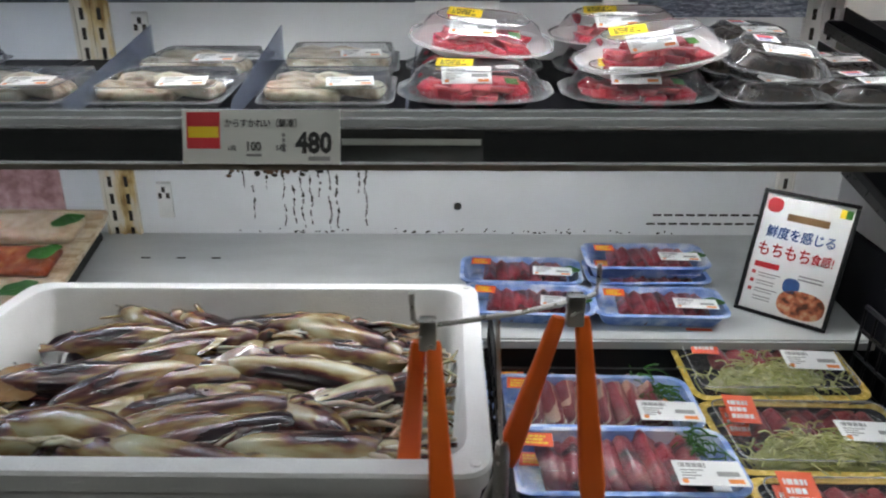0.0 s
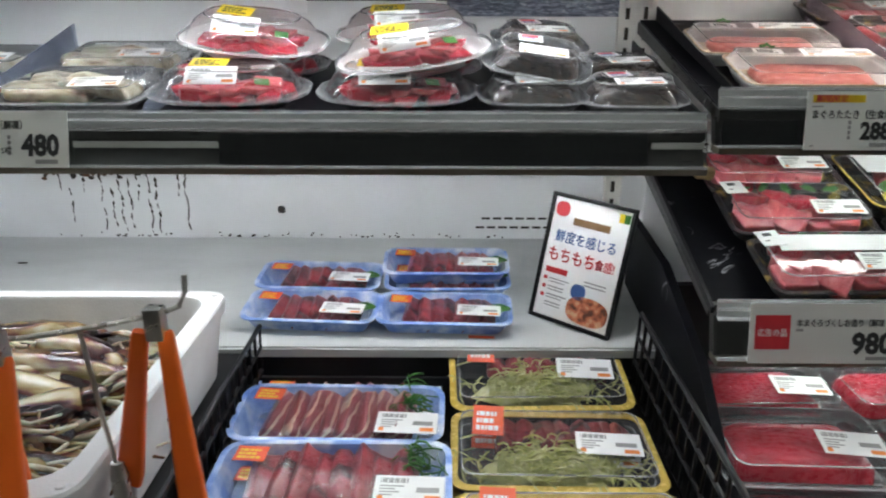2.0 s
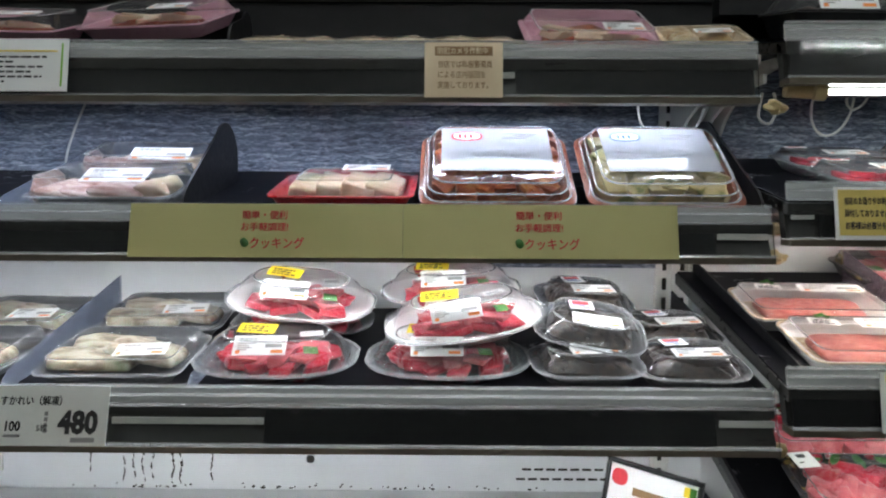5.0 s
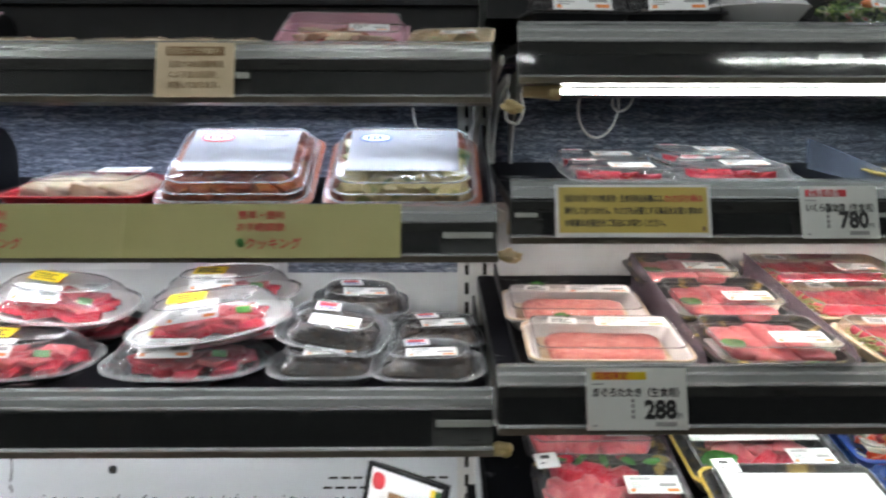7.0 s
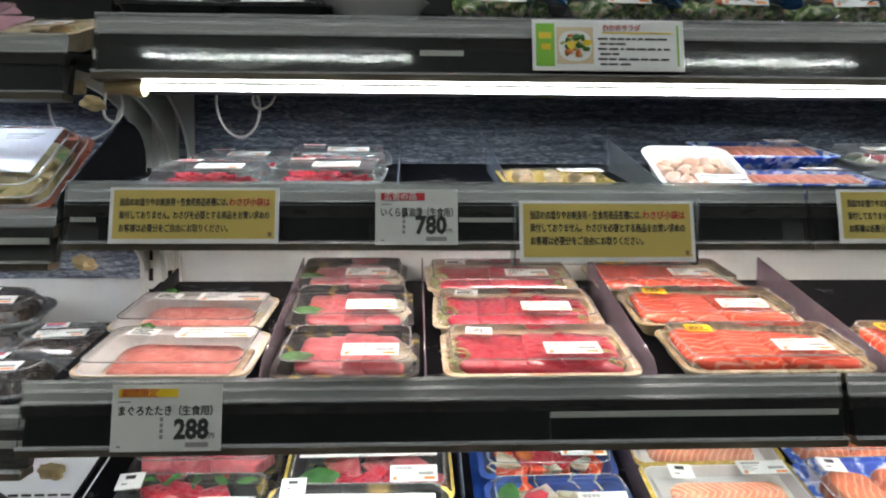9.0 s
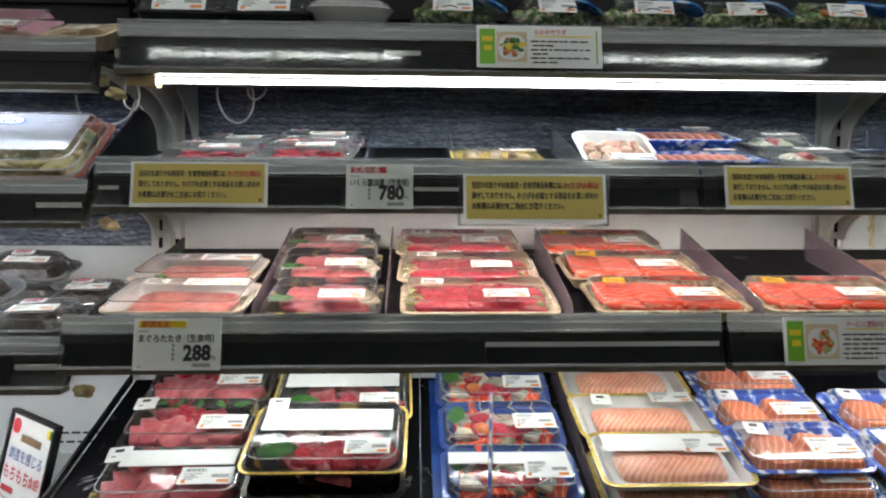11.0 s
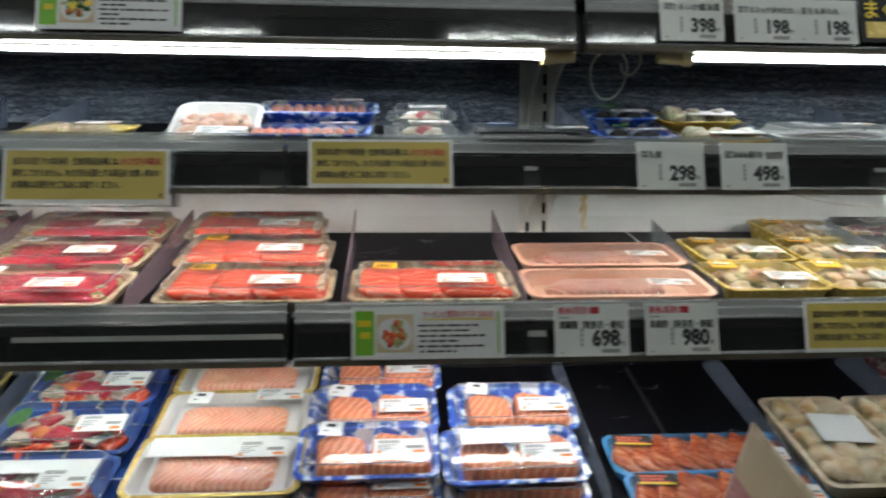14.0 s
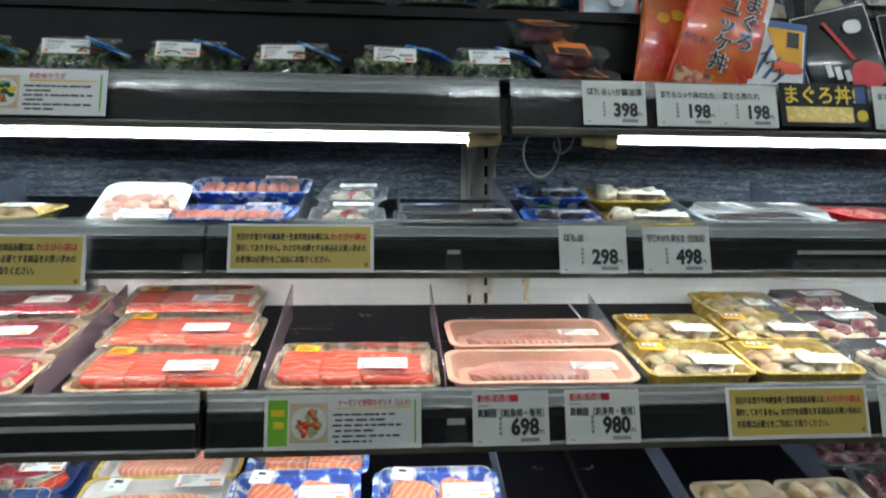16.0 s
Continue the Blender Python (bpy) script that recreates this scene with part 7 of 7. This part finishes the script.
part("lid", loft([oval(0.127, 0.127, 0.031), oval(0.114, 0.114, 0.040), oval(0.09, 0.09, 0.044)], cap0=False), LID, ob)
part("noodles", lump(0.048, 0.048, 0.016, 3, 0.2), WHITEFISH, ob, at=pose(0, 0, 0.022))
ob.matrix_basis = on("high", 0.948, 0.965, 0, 0.012)
ob = thing("squid_cup", "small clear oval cup with an orange printed band", "deli cup", "stacked deli cups")
part("cup", loft([oval(0.085, 0.065, 0), oval(0.104, 0.082, 0.026), oval(0.110, 0.088, 0.027), oval(0.100, 0.078, 0.026), oval(0.08, 0.06, 0.003)]), LID, ob)
part("lid", loft([oval(0.111, 0.089, 0.027), oval(0.108, 0.086, 0.031), oval(0.096, 0.074, 0.031)], cap0=False), LID, ob)
part("filling", lump(0.042, 0.032, 0.011, 5, 0.3), OCTOPUS, ob, at=pose(0, 0, 0.014))
part("band", boxed(-0.024, 0.024, -0.040, 0.040, 0.0315, 0.0322), INKORANGE, ob, "orange printed band", smooth=False)
part("band_print", boxed(-0.020, 0.020, -0.038, 0.000, 0.0321, 0.0326), INK, ob, smooth=False)
spread(ob, [on("high", 1.925, 0.960, 8, 0.006, 14), on("high", 1.912, 0.968, -6, 0.038, 16, 4), on("high", 1.880, 1.005, 10, 0.078, 12, -4)])


def pouch(name, text, w, h, mat, m, extra=None):
    ob = thing(name, text, "sauce pouch", "sauce pouches", m)
    rings = []
    for f, t in ((0, 0.001), (0.05, 0.0022), (0.3, 0.008), (0.6, 0.007), (0.92, 0.003), (1.0, 0.001)):
        rings.append([(x, y, h * f) for x, y, _ in rr(w * (1 - 0.02 * math.sin(math.pi * f)), 2 * t, t * 0.9, 0, 3)])
    part("pouch", loft(rings), mat, ob)
    if extra:
        extra(ob)
    return ob


def yukke(ob):
    for mat_, grow, yy in ((PAPER, 1.0, -0.0090), (INK, 0.0, -0.0096)):
        for k, ch in enumerate("まぐろユッケ丼"):
            col, row = (0, k) if k < 3 else (1, k - 3)
            t = words(ch, 0.029, 0, 0, ob, mat_, "lettering", 0.05 if grow else 0.02)
            t.matrix_basis = pose(0.016 - 0.031 * col - 0.001 * grow, yy, 0.140 - 0.029 * row - 0.012 * col - 0.001 * grow, 90) @ Matrix.Diagonal((1 + 0.06 * grow, 1 + 0.06 * grow, 1, 1))
    t = words("のたれ", 0.013, 0, 0, ob, INK, "lettering", 0.01)
    t.matrix_basis = pose(-0.060, -0.0092, 0.070, 90)
    part("side_strip", boxed(0.052, 0.0605, -0.0062, -0.0058, 0.01, 0.18), PAPER, ob, "white side strip", smooth=False)
    part("dish_photo", boxed(-0.058, 0.0, -0.0082, -0.0078, 0.006, 0.030), DISHPHOTO, ob, smooth=False)


def logo(ob):
    for k in range(3):
        part("emblem", loft([oval(0.020, 0.016, 0, 14), oval(0.020, 0.016, 0.0006, 14)]), STICKAMBER, ob, "amber emblem", at=pose(-0.030 + 0.022 * k, -0.0078, 0.115 + 0.008 * k, 90))
    part("top_seal", boxed(-0.060, 0.060, -0.0026, 0.0026, 0.176, 0.186), PAPER, ob, "white top seal", smooth=False)


def crest(ob):
    part("emblem", loft([oval(0.026, 0.022, 0, 20), oval(0.026, 0.022, 0.0006, 20)]), PAPER, ob, "white round emblem", at=pose(0.026, -0.0086, 0.112, 90))
    part("red_stripe", loft([[(x, -0.0085 - e, z) for x, z in ((-0.016, 0.128), (-0.011, 0.128), (0.018, 0.060), (0.011, 0.060))] for e in (0.0, 0.0006)]), INKRED, ob, "red stripe", smooth=False)
    part("red_print", lump(0.026, 0.0016, 0.024, 5, 0.3), INKRED, ob, "red photo print", at=pose(0.026, -0.0084, 0.032))
    for k in range(3):
        part("print_bar", boxed(-0.030 + 0.012 * k, -0.022 + 0.012 * k, -0.0104, -0.0100, 0.040 - 0.006 * k, 0.062 - 0.008 * k), PAPER, ob, smooth=False)
    for sx in (-0.0565, 0.0545):
        part("white_edge", boxed(sx, sx + 0.0018, -0.0036, -0.0030, 0.008, 0.146), PAPER, ob, smooth=False)
    part("white_edge", boxed(-0.055, 0.055, -0.0030, -0.0024, 0.145, 0.1468), PAPER, ob, smooth=False)


def striped_print(ob):
    w, h = 0.098, 0.120
    part("white_panel", boxed(-w / 2 + 0.004, w / 2 - 0.004, -0.0090, -0.0084, 0.006, h - 0.012), PAPER, ob, smooth=False)
    part("yellow_panel", loft([[(x, -0.0092 - e, z) for x, z in ((-0.012, h - 0.012), (0.042, h - 0.012), (0.042, 0.050), (0.006, 0.060))] for e in (0.0, 0.0006)]), STICKAMBER, ob, "amber print", smooth=False)
    part("dark_seal", boxed(0.018, 0.036, -0.0104, -0.0098, 0.080, 0.104), INK, ob, smooth=False)
    part("red_print", lump(0.024, 0.0010, 0.010, 3, 0.4), STICKRED, ob, at=pose(0.020, -0.0096, 0.048))
    for k in range(4):
        part("blue_stripe", loft([[(x + 0.014 * k, -0.0093 - e, z) for x, z in ((-0.044, 0.034 - 0.004 * k), (-0.038, 0.034 - 0.004 * k), (-0.014, 0.096 - 0.016 * k), (-0.020, 0.096 - 0.016 * k))] for e in (0.0, 0.0005)]), INKBLUE, ob, smooth=False)
    for k in range(4):
        part("lettering_stroke", tube([(-0.030 + 0.010 * k, -0.0103, 0.074 - 0.012 * k), (-0.020 + 0.010 * k, -0.0104, 0.080 - 0.012 * k), (-0.024 + 0.011 * k, -0.0103, 0.064 - 0.012 * k)], 0.0016, n=5), INK, ob)


def bag_print(ob):
    for sx in (-0.047, 0.043):
        part("red_edge", boxed(sx, sx + 0.004, -0.0058, -0.0050, 0.006, 0.15), STICKRED, ob, smooth=False)
    part("red_edge", boxed(-0.046, 0.046, -0.0052, -0.0046, 0.006, 0.012), STICKRED, ob, smooth=False)
    part("pale_print", boxed(-0.028, 0.026, -0.0092, -0.0086, 0.030, 0.13), FROST, ob, "pale print", smooth=False)
    part("white_disc", loft([oval(0.026, 0.022, 0, 18), oval(0.026, 0.022, 0.0006, 18)]), PAPER, ob, at=pose(0.010, -0.0096, 0.034, 90))


pouch("sauce_pouch", "orange pouch of sauce lettered in black, leaning on its neighbours", 0.125, 0.200, POUCHORANGE, on("high", 2.105, 0.940, 0, 0.003, -16, 17), yukke)
pouch("sauce_pouch", "orange pouch of sauce with amber emblems, leaning back", 0.125, 0.190, POUCHORANGE, on("high", 2.070, 0.972, 4, 0.003, -18, 9), logo)
pouch("sauce_pouch", "blue and yellow printed sauce pouch", 0.105, 0.125, INKBLUE, on("high", 2.205, 0.950, -4, 0.003, -22, 8), striped_print)
pouch("sauce_pouch", "black sauce pouch with red and white print", 0.115, 0.150, BLACKPOUCH, on("high", 2.345, 0.960, -8, 0.003, -22, -12), crest)
pouch("sauce_pouch", "black sauce pouch with red print", 0.115, 0.150, BLACKPOUCH, on("high", 2.470, 0.960, -4, 0.003, -22, -6), crest)
for px, py in ((2.005, 1.065), (2.19, 1.07)):
    pouch("silver_bag", "silvery bag with red edges and pale print standing at the back", 0.098, 0.160, SILVERBAG, pose(px, py, 1.7415, -8, 1, 2), bag_print)
for k, px in enumerate((2.11, 2.30, 2.42)):
    hb = pouch("hanging_bag", "clear bag of pale fish hanging at the back", 0.10, 0.16, FILM, pose(px, 1.12, 1.70, 0, 0, 0))
    part("filling", lump(0.036, 0.012, 0.05, k, 0.3), WHITEFISH, hb, at=pose(0, 0, 0.065))

# ---- cards ----
YL = "yellow notice card in white border about wasabi sachets"
LINES = ("当店のお造りやお刺身用・生食用商品各種には、", "添付しておりません。わさびを必要とする商品をお買い求めの", "お客様は必要分をご自由にお取りください。")


def notice(x, y, z, w=0.176, h=0.060, lean=10.0):
    ob = card("notice_card", w, h, x, y, z, PAPER, YL, "notice card", lean)
    patch(ob, CARDYELLOW, 0.004, 0.005, w - 0.004, h - 0.003, "yellow_panel")
    k = w / 0.176
    words(LINES[0], 0.0092 * k, 0.010 * k, h - 0.0195, ob, INK, bold=0.03, narrow=0.80, most=0.112 * k)
    words("わさび小袋は", 0.0092 * k, 0.1235 * k, h - 0.0195, ob, INKRED, bold=0.03, narrow=0.80, most=0.043 * k)
    words(LINES[1], 0.0092 * k, 0.010 * k, h - 0.0335, ob, INK, bold=0.03, narrow=0.80, most=0.156 * k)
    words(LINES[2], 0.0092 * k, 0.010 * k, h - 0.0475, ob, INK, bold=0.03, narrow=0.80, most=0.113 * k)
    patch(ob, INKBROWN, w - 0.011, 0.007, w - 0.007, 0.012, "corner_mark", 0.0006)
    return ob


def price(x, y, z, w, h, num, title="", head="", lean=10.0, text="", narrow=0.86, head_mat=None):
    ob = card("price_card", w, h, x, y, z, CARDGREY, text or "pale grey price card marked %s yen" % num, "price card", lean)
    if head:
        patch(ob, head_mat or INKRED, 0.006, h - 0.012, w * 0.60, h - 0.004, "head_band")
        words(head, 0.0088, 0.009, h - 0.0112, ob, INKRED if head_mat else PAPER, "head_wording", 0.008, z=0.0008, most=w * 0.48)
    if title:
        words(title, 0.0104, 0.005, h - (0.029 if head else 0.020), ob, INK, "title", 0.02, narrow=narrow, most=w - 0.011)
    words(num, 0.0258, w - 0.012, 0.0125, ob, INK, "price_number", 0.02, "RIGHT", narrow=0.86)
    words("円", 0.006, w - 0.012, 0.0125, ob, INK, "yen_mark", 0.0)
    nw = 0.0132 * len(num)
    bars(ob, INKGREY, [(w - 0.0195 - nw, 0.012 + 0.0055 * k, w - 0.0165 - nw, 0.0160 + 0.0055 * k) for k in range(4)])
    bars(ob, INKGREY, [(w - 0.034, 0.004, w - 0.012, 0.0085), (0.006, 0.004, 0.010, 0.0055), (0.006, h - 0.0125 if not head else h - 0.017, 0.018, h - 0.0112 if not head else h - 0.0158)])
    return ob


notice(0.674, 0.838, 1.3515)
notice(1.106, 0.832, 1.332, 0.190, 0.066)
notice(1.459, 0.838, 1.3515)
notice(2.060, 0.781, 1.1525, 0.180, 0.062)
price(0.952, 0.838, 1.350, 0.088, 0.060, "780", "いくら醤油漬（生食用）", "広告の品")
price(1.868, 0.8375, 1.350, 0.087, 0.061, "298", "はも皮")
price(1.977, 0.8375, 1.350, 0.088, 0.061, "498", "活じめはも湯引き（生食用）", narrow=0.66)
price(1.751, 0.780, 1.1525, 0.090, 0.062, "698", "真鯛冊（刺身用・養殖）", "広告の品", narrow=0.82)
price(1.861, 0.780, 1.1525, 0.090, 0.062, "980", "真鯛冊（刺身用・養殖）", "広告の品", narrow=0.82)
price(0.698, 0.779, 1.151, 0.106, 0.064, "288", "まぐろたたき（生食用）", "期間限定", head_mat=STICKYELLOW)
price(2.255, 0.780, 1.1525, 0.090, 0.062, "580", "", "")
price(1.911, 0.8825, 1.545, 0.086, 0.062, "398", "ほたるいか醤油漬", narrow=0.92)
price(2.012, 0.8825, 1.545, 0.086, 0.060, "198", "まぐろユッケ丼のたれ", narrow=0.86)
price(2.0985, 0.8825, 1.545, 0.083, 0.060, "198", "まぐろ丼たれ")
price(2.322, 0.8825, 1.546, 0.086, 0.062, "198", "まぐろ丼のたれ")
ob = card("dish_board", 0.128, 0.062, 2.186, 0.8825, 1.548, INSERT, "black board lettered for a tuna rice bowl with gold band", "sign", 10)
words("まぐろ丼!", 0.0285, 0.003, 0.034, ob, STICKYELLOW, "lettering", 0.012, narrow=0.88)
patch(ob, GOLD, 0.008, 0.006, 0.104, 0.028, "gold_band")
part("round_mark", loft([oval(0.016, 0.016, 0, 16), oval(0.016, 0.016, 0.0006, 16)]), STICKYELLOW, ob, at=pose(0.117, 0.016, 0))
patch(ob, INKBLUE, 0.108, 0.034, 0.124, 0.058, "photo")

ob = card("price_card", 0.188, 0.064, -0.320, 0.794, 1.1255, CARDGREY, "wide pale price card for flounder marked 480 yen", "price card", 15)
patch(ob, INKRED, 0.005, 0.018, 0.045, 0.061, "red_block")
patch(ob, STICKYELLOW, 0.007, 0.031, 0.043, 0.044, "yellow_band", 0.0006)
words("からすかれい（解凍）", 0.0108, 0.050, 0.044, ob, INK, "title", 0.02, narrow=0.9, most=0.086)
words("480", 0.033, 0.178, 0.014, ob, INK, "price_number", 0.022, "RIGHT", narrow=0.86)
words("100", 0.0145, 0.075, 0.016, ob, INK, "price_number", 0.015, narrow=0.86)
words("5枚", 0.0085, 0.111, 0.016, ob, INK, "count", 0.008)
words("1枚", 0.0075, 0.053, 0.016, ob, INK, "count", 0.006)
bars(ob, INKGREY, [(0.119, 0.014 + 0.006 * k, 0.1225, 0.0185 + 0.006 * k) for k in range(4)])
bars(ob, INKGREY, [(0.150, 0.004, 0.176, 0.009), (0.076, 0.009, 0.094, 0.012)])

ob = card("price_card", 0.215, 0.067, 0.632, 0.690, 0.933, CARDGREY, "wide pale price card for assorted tuna marked 980 yen", "price card", 12)
patch(ob, INKRED, 0.006, 0.016, 0.044, 0.054, "red_block")
words("広告の品", 0.0095, 0.008, 0.031, ob, PAPER, "head_wording", 0.01, z=0.0007, narrow=0.86)
words("本まぐろづくしお造り（解凍・養殖）", 0.0092, 0.050, 0.042, ob, INK, "title", 0.02, narrow=0.80, most=0.155)
words("980", 0.032, 0.156, 0.012, ob, INK, "price_number", 0.022, "RIGHT", narrow=0.92)
bars(ob, INKGREY, [(0.128, 0.004, 0.154, 0.008), (0.050, 0.036, 0.058, 0.039)])
for bx, bw, bm_ in ((0.915, 0.10, INKRED), (1.305, 0.105, INKRED), (1.43, 0.07, LEAF), (1.505, 0.10, CARDYELLOW)):
    ob = card("price_card", bw, 0.060, bx, 0.690, 0.933, CARDGREY if bm_ is not LEAF else INSERT, "price card on the bottom shelf with a coloured heading", "price card", 12)
    patch(ob, bm_, 0.006, 0.046, bw * 0.62, 0.057, "head_band")
    bars(ob, INK, [(0.008, 0.034, bw * 0.8, 0.039), (bw * 0.5, 0.012, bw * 0.9, 0.026)])

for k in range(2):
    w = 0.3115
    ob = card("banner_card", w, 0.062, -0.1235 + (w + 0.0005) * k, 0.8395, 1.3285, CARDOLIVE, "olive-yellow banner advertising easy cooking in red letters", "banner", 13, group="cooking banners")
    words("簡単・便利", 0.0105, w * 0.495, 0.045, ob, INKRED, "lettering", 0.0, "CENTER")
    words("お手軽調理!", 0.0105, w * 0.495, 0.031, ob, INKRED, "lettering", 0.0, "CENTER")
    words("クッキング", 0.0140, w * 0.44, 0.011, ob, INKRED, "lettering", 0.006, narrow=0.9)
    part("green_mark", loft([oval(0.009, 0.011, 0, 14), oval(0.009, 0.011, 0.0006, 14)]), LEAF, ob, at=pose(w * 0.424, 0.017, 0, 0, 0, 30))

ob = card("security_notice", 0.092, 0.066, 0.211, 0.8835, 1.5145, CARDTAN, "tan notice card about security cameras with brown lettering", "notice card", 8)
patch(ob, INKBROWN, 0.012, 0.050, 0.080, 0.061, "heading_band")
words("防犯カメラ作動中", 0.0088, 0.0145, 0.0522, ob, CARDTAN, "heading", 0.008, z=0.0008, narrow=0.86)
for k, line in enumerate(("当店では私服警備員", "による店内巡回を", "実施しております。")):
    words(line, 0.0092, 0.015, 0.036 - 0.0125 * k, ob, INKBROWN, "wording", 0.006, narrow=0.78)


def recipe(x, y, z, w, h, title, label_text, photo=(SMOKED, TOMATO, ONION, SMOKED), lean=9.0):
    ob = card("recipe_card", w, h, x, y, z, PAPER, label_text, "recipe card", lean)
    patch(ob, INKGREEN, 0.004, 0.005, w * 0.145, h - 0.005, "green_block")
    dish = patch(ob, CARDTAN, w * 0.16, 0.008, w * 0.40, h - 0.009, "dish_photo")
    rnd = random.Random(int(w * 9000) + len(title))
    part("plate", loft([oval(w * 0.22, h * 0.60, 0.0004, 24), oval(w * 0.22, h * 0.60, 0.0007, 24)]), PAPER, dish, at=pose(w * 0.28, h * 0.48, 0))
    for k in range(26):
        a, q = rnd.uniform(0, 6.28), rnd.random() ** 0.6
        tone = photo[k % len(photo)]
        e = rnd.uniform(0.006, 0.012)
        part("food", loft([oval(e, e * 0.6, 0, 9), oval(e, e * 0.6, 0.0002, 9)]), tone, dish, at=pose(w * 0.28 + w * 0.085 * q * math.cos(a), h * 0.50 + h * 0.22 * q * math.sin(a), 0.0007 + 0.00005 * k, 0, 0, rnd.uniform(0, 180)))
    bars(ob, STICKYELLOW, [(0.007, h * 0.62, w * 0.125, h * 0.74), (0.010, h * 0.40, w * 0.12, h * 0.52)], "block_print", 0.0008)
    bars(ob, STICKYELLOW, [(w * 0.46, h - 0.016, w * 0.93, h - 0.0145)], "underline")
    for k in range(6):
        row, pen = h - 0.0235 - 0.0060 * k, w * (0.43 if k % 2 == 0 else 0.445)
        stop = w * rnd.uniform(0.78, 0.93) if k % 2 == 0 else w * rnd.uniform(0.55, 0.8)
        while pen < stop:
            run = rnd.uniform(0.004, 0.013)
            bars(ob, INK, [(pen, row, min(pen + run, stop), row + 0.0022)])
            pen += run + rnd.uniform(0.0012, 0.003)
    bars(ob, INKGREEN, [(w - 0.008, 0.006, w - 0.006, h - 0.006)], "green_line")
    if title:
        words(title, 0.0086, w * 0.46, h - 0.0125, ob, INKRED, "title", 0.016, narrow=0.86, most=w * 0.47)
    return ob


recipe(1.513, 0.780, 1.1525, 0.178, 0.061, "サーモンと野菜のマリネ（2人分）", "white recipe card with a green block and salmon dish photo")
recipe(1.127, 0.8825, 1.545, 0.174, 0.060, "わかめサラダ", "white recipe card with a green block and salad photo", (LEAF, ONION, LEAF, TOMATO, STICKYELLOW))
recipe(-0.395, 0.8835, 1.520, 0.184, 0.064, "", "white recipe card with a green line in the upper rail")

# Clear sachet box behind the second notice
wb = thing("sachet_box", "clear acrylic box of green sachets hung on the rail", "box")
for a in ((1.100, 1.102, 0.836, 0.866, 1.328, 1.400), (1.298, 1.300, 0.836, 0.866, 1.328, 1.400), (1.102, 1.298, 0.8355, 0.8375, 1.328, 1.330)):
    part("acrylic_wall", boxed(*a), FENCE, wb, smooth=False)
solid("green_sachets", lump(0.012, 0.008, 0.018, 4, 0.4, at=(1.285, 0.848, 1.36)), LEAF, "green wasabi sachets in the clear box", "sachet", "sachets")

# Small flower-shaped marks on the black inserts
mark = None
for x, y, z in ((1.400, 0.846, 1.388), (1.66, 0.8455, 1.388), (1.828, 0.8455, 1.388), (1.365, 0.890, 1.580), (1.548, 0.890, 1.580), (1.67, 0.890, 1.580), (1.88, 0.890, 1.580), (0.075, 0.805, 1.166), (0.255, 0.805, 1.166), (0.40, 0.805, 1.166), (1.495, 0.789, 1.19), (0.88, 0.789, 1.19), (-0.2, 0.851, 1.362)):
    if mark is None:
        mark = thing("rail_mark", "small pale flower-shaped mark on the black rail insert", "mark", "rail marks")
        for k in range(5):
            a = 2 * math.pi * k / 5
            part("petal", tube([(0.0035 * math.cos(a) + 0.0018 * math.cos(q), 0.0035 * math.sin(a) + 0.0018 * math.sin(q), 0) for q in (0, 1.57, 3.14, 4.71, 6.28)], 0.0003, n=4), GREYPLASTIC, mark)
        mark.matrix_basis = pose(x, y - 0.006, z, 80)
    else:
        copy_thing(mark, pose(x, y - 0.006, z, 80))


# Flag cards standing out from the bottom rail
def flag(x, y, z, w, h, text, lean, yaw=-7.0, edge=BLUEWHITE, pattern=FLAGFLOWER):
    ob = thing("flag_card", text, "flag card", "flag cards", pose(x, y, z, 0, 0, yaw))
    t = radians(lean)
    up, out_ = Vector((0, -math.sin(t), math.cos(t))), Vector((0, -math.cos(t * 0.5), -math.sin(t * 0.5)))
    def quad(a0, a1, b0, b1, th):
        bm = bmesh.new()
        pts = [out_ * a * w + up * b * h for a, b in ((a0, b0), (a1, b0), (a1, b1), (a0, b1))]
        loft([[p + Vector((-th, 0, 0)) for p in pts], [p + Vector((th, 0, 0)) for p in pts]], bm=bm)
        return bm
    part("card", quad(0, 1, 0, 1, 0.0008), edge, ob, "card", smooth=False)
    part("photo", quad(0.02, 0.80, 0.0, 0.60, 0.0012), FLAGPHOTO, ob, "pink fish photo", smooth=False)
    part("flower_print", quad(0.04, 0.97, 0.52, 0.965, 0.0014), pattern, ob, "upper print", smooth=False)
    part("stem", tube([(0, 0, 0.0), (0, 0.03, -0.02), (0, 0.055, -0.03), (0, max(0.06, 0.689 - y), -0.035)], 0.002), LID, ob, "clear stem")
    return ob


flag(1.118, 0.600, 1.020, 0.185, 0.200, "blue-edged flag card with fish and flower print, on a clear stem", 30)
flag(1.890, 0.655, 1.010, 0.100, 0.140, "narrow cream flag card with red fish print, on a clear stem", 28, -2.0, WOODTRAY, CARDTAN)
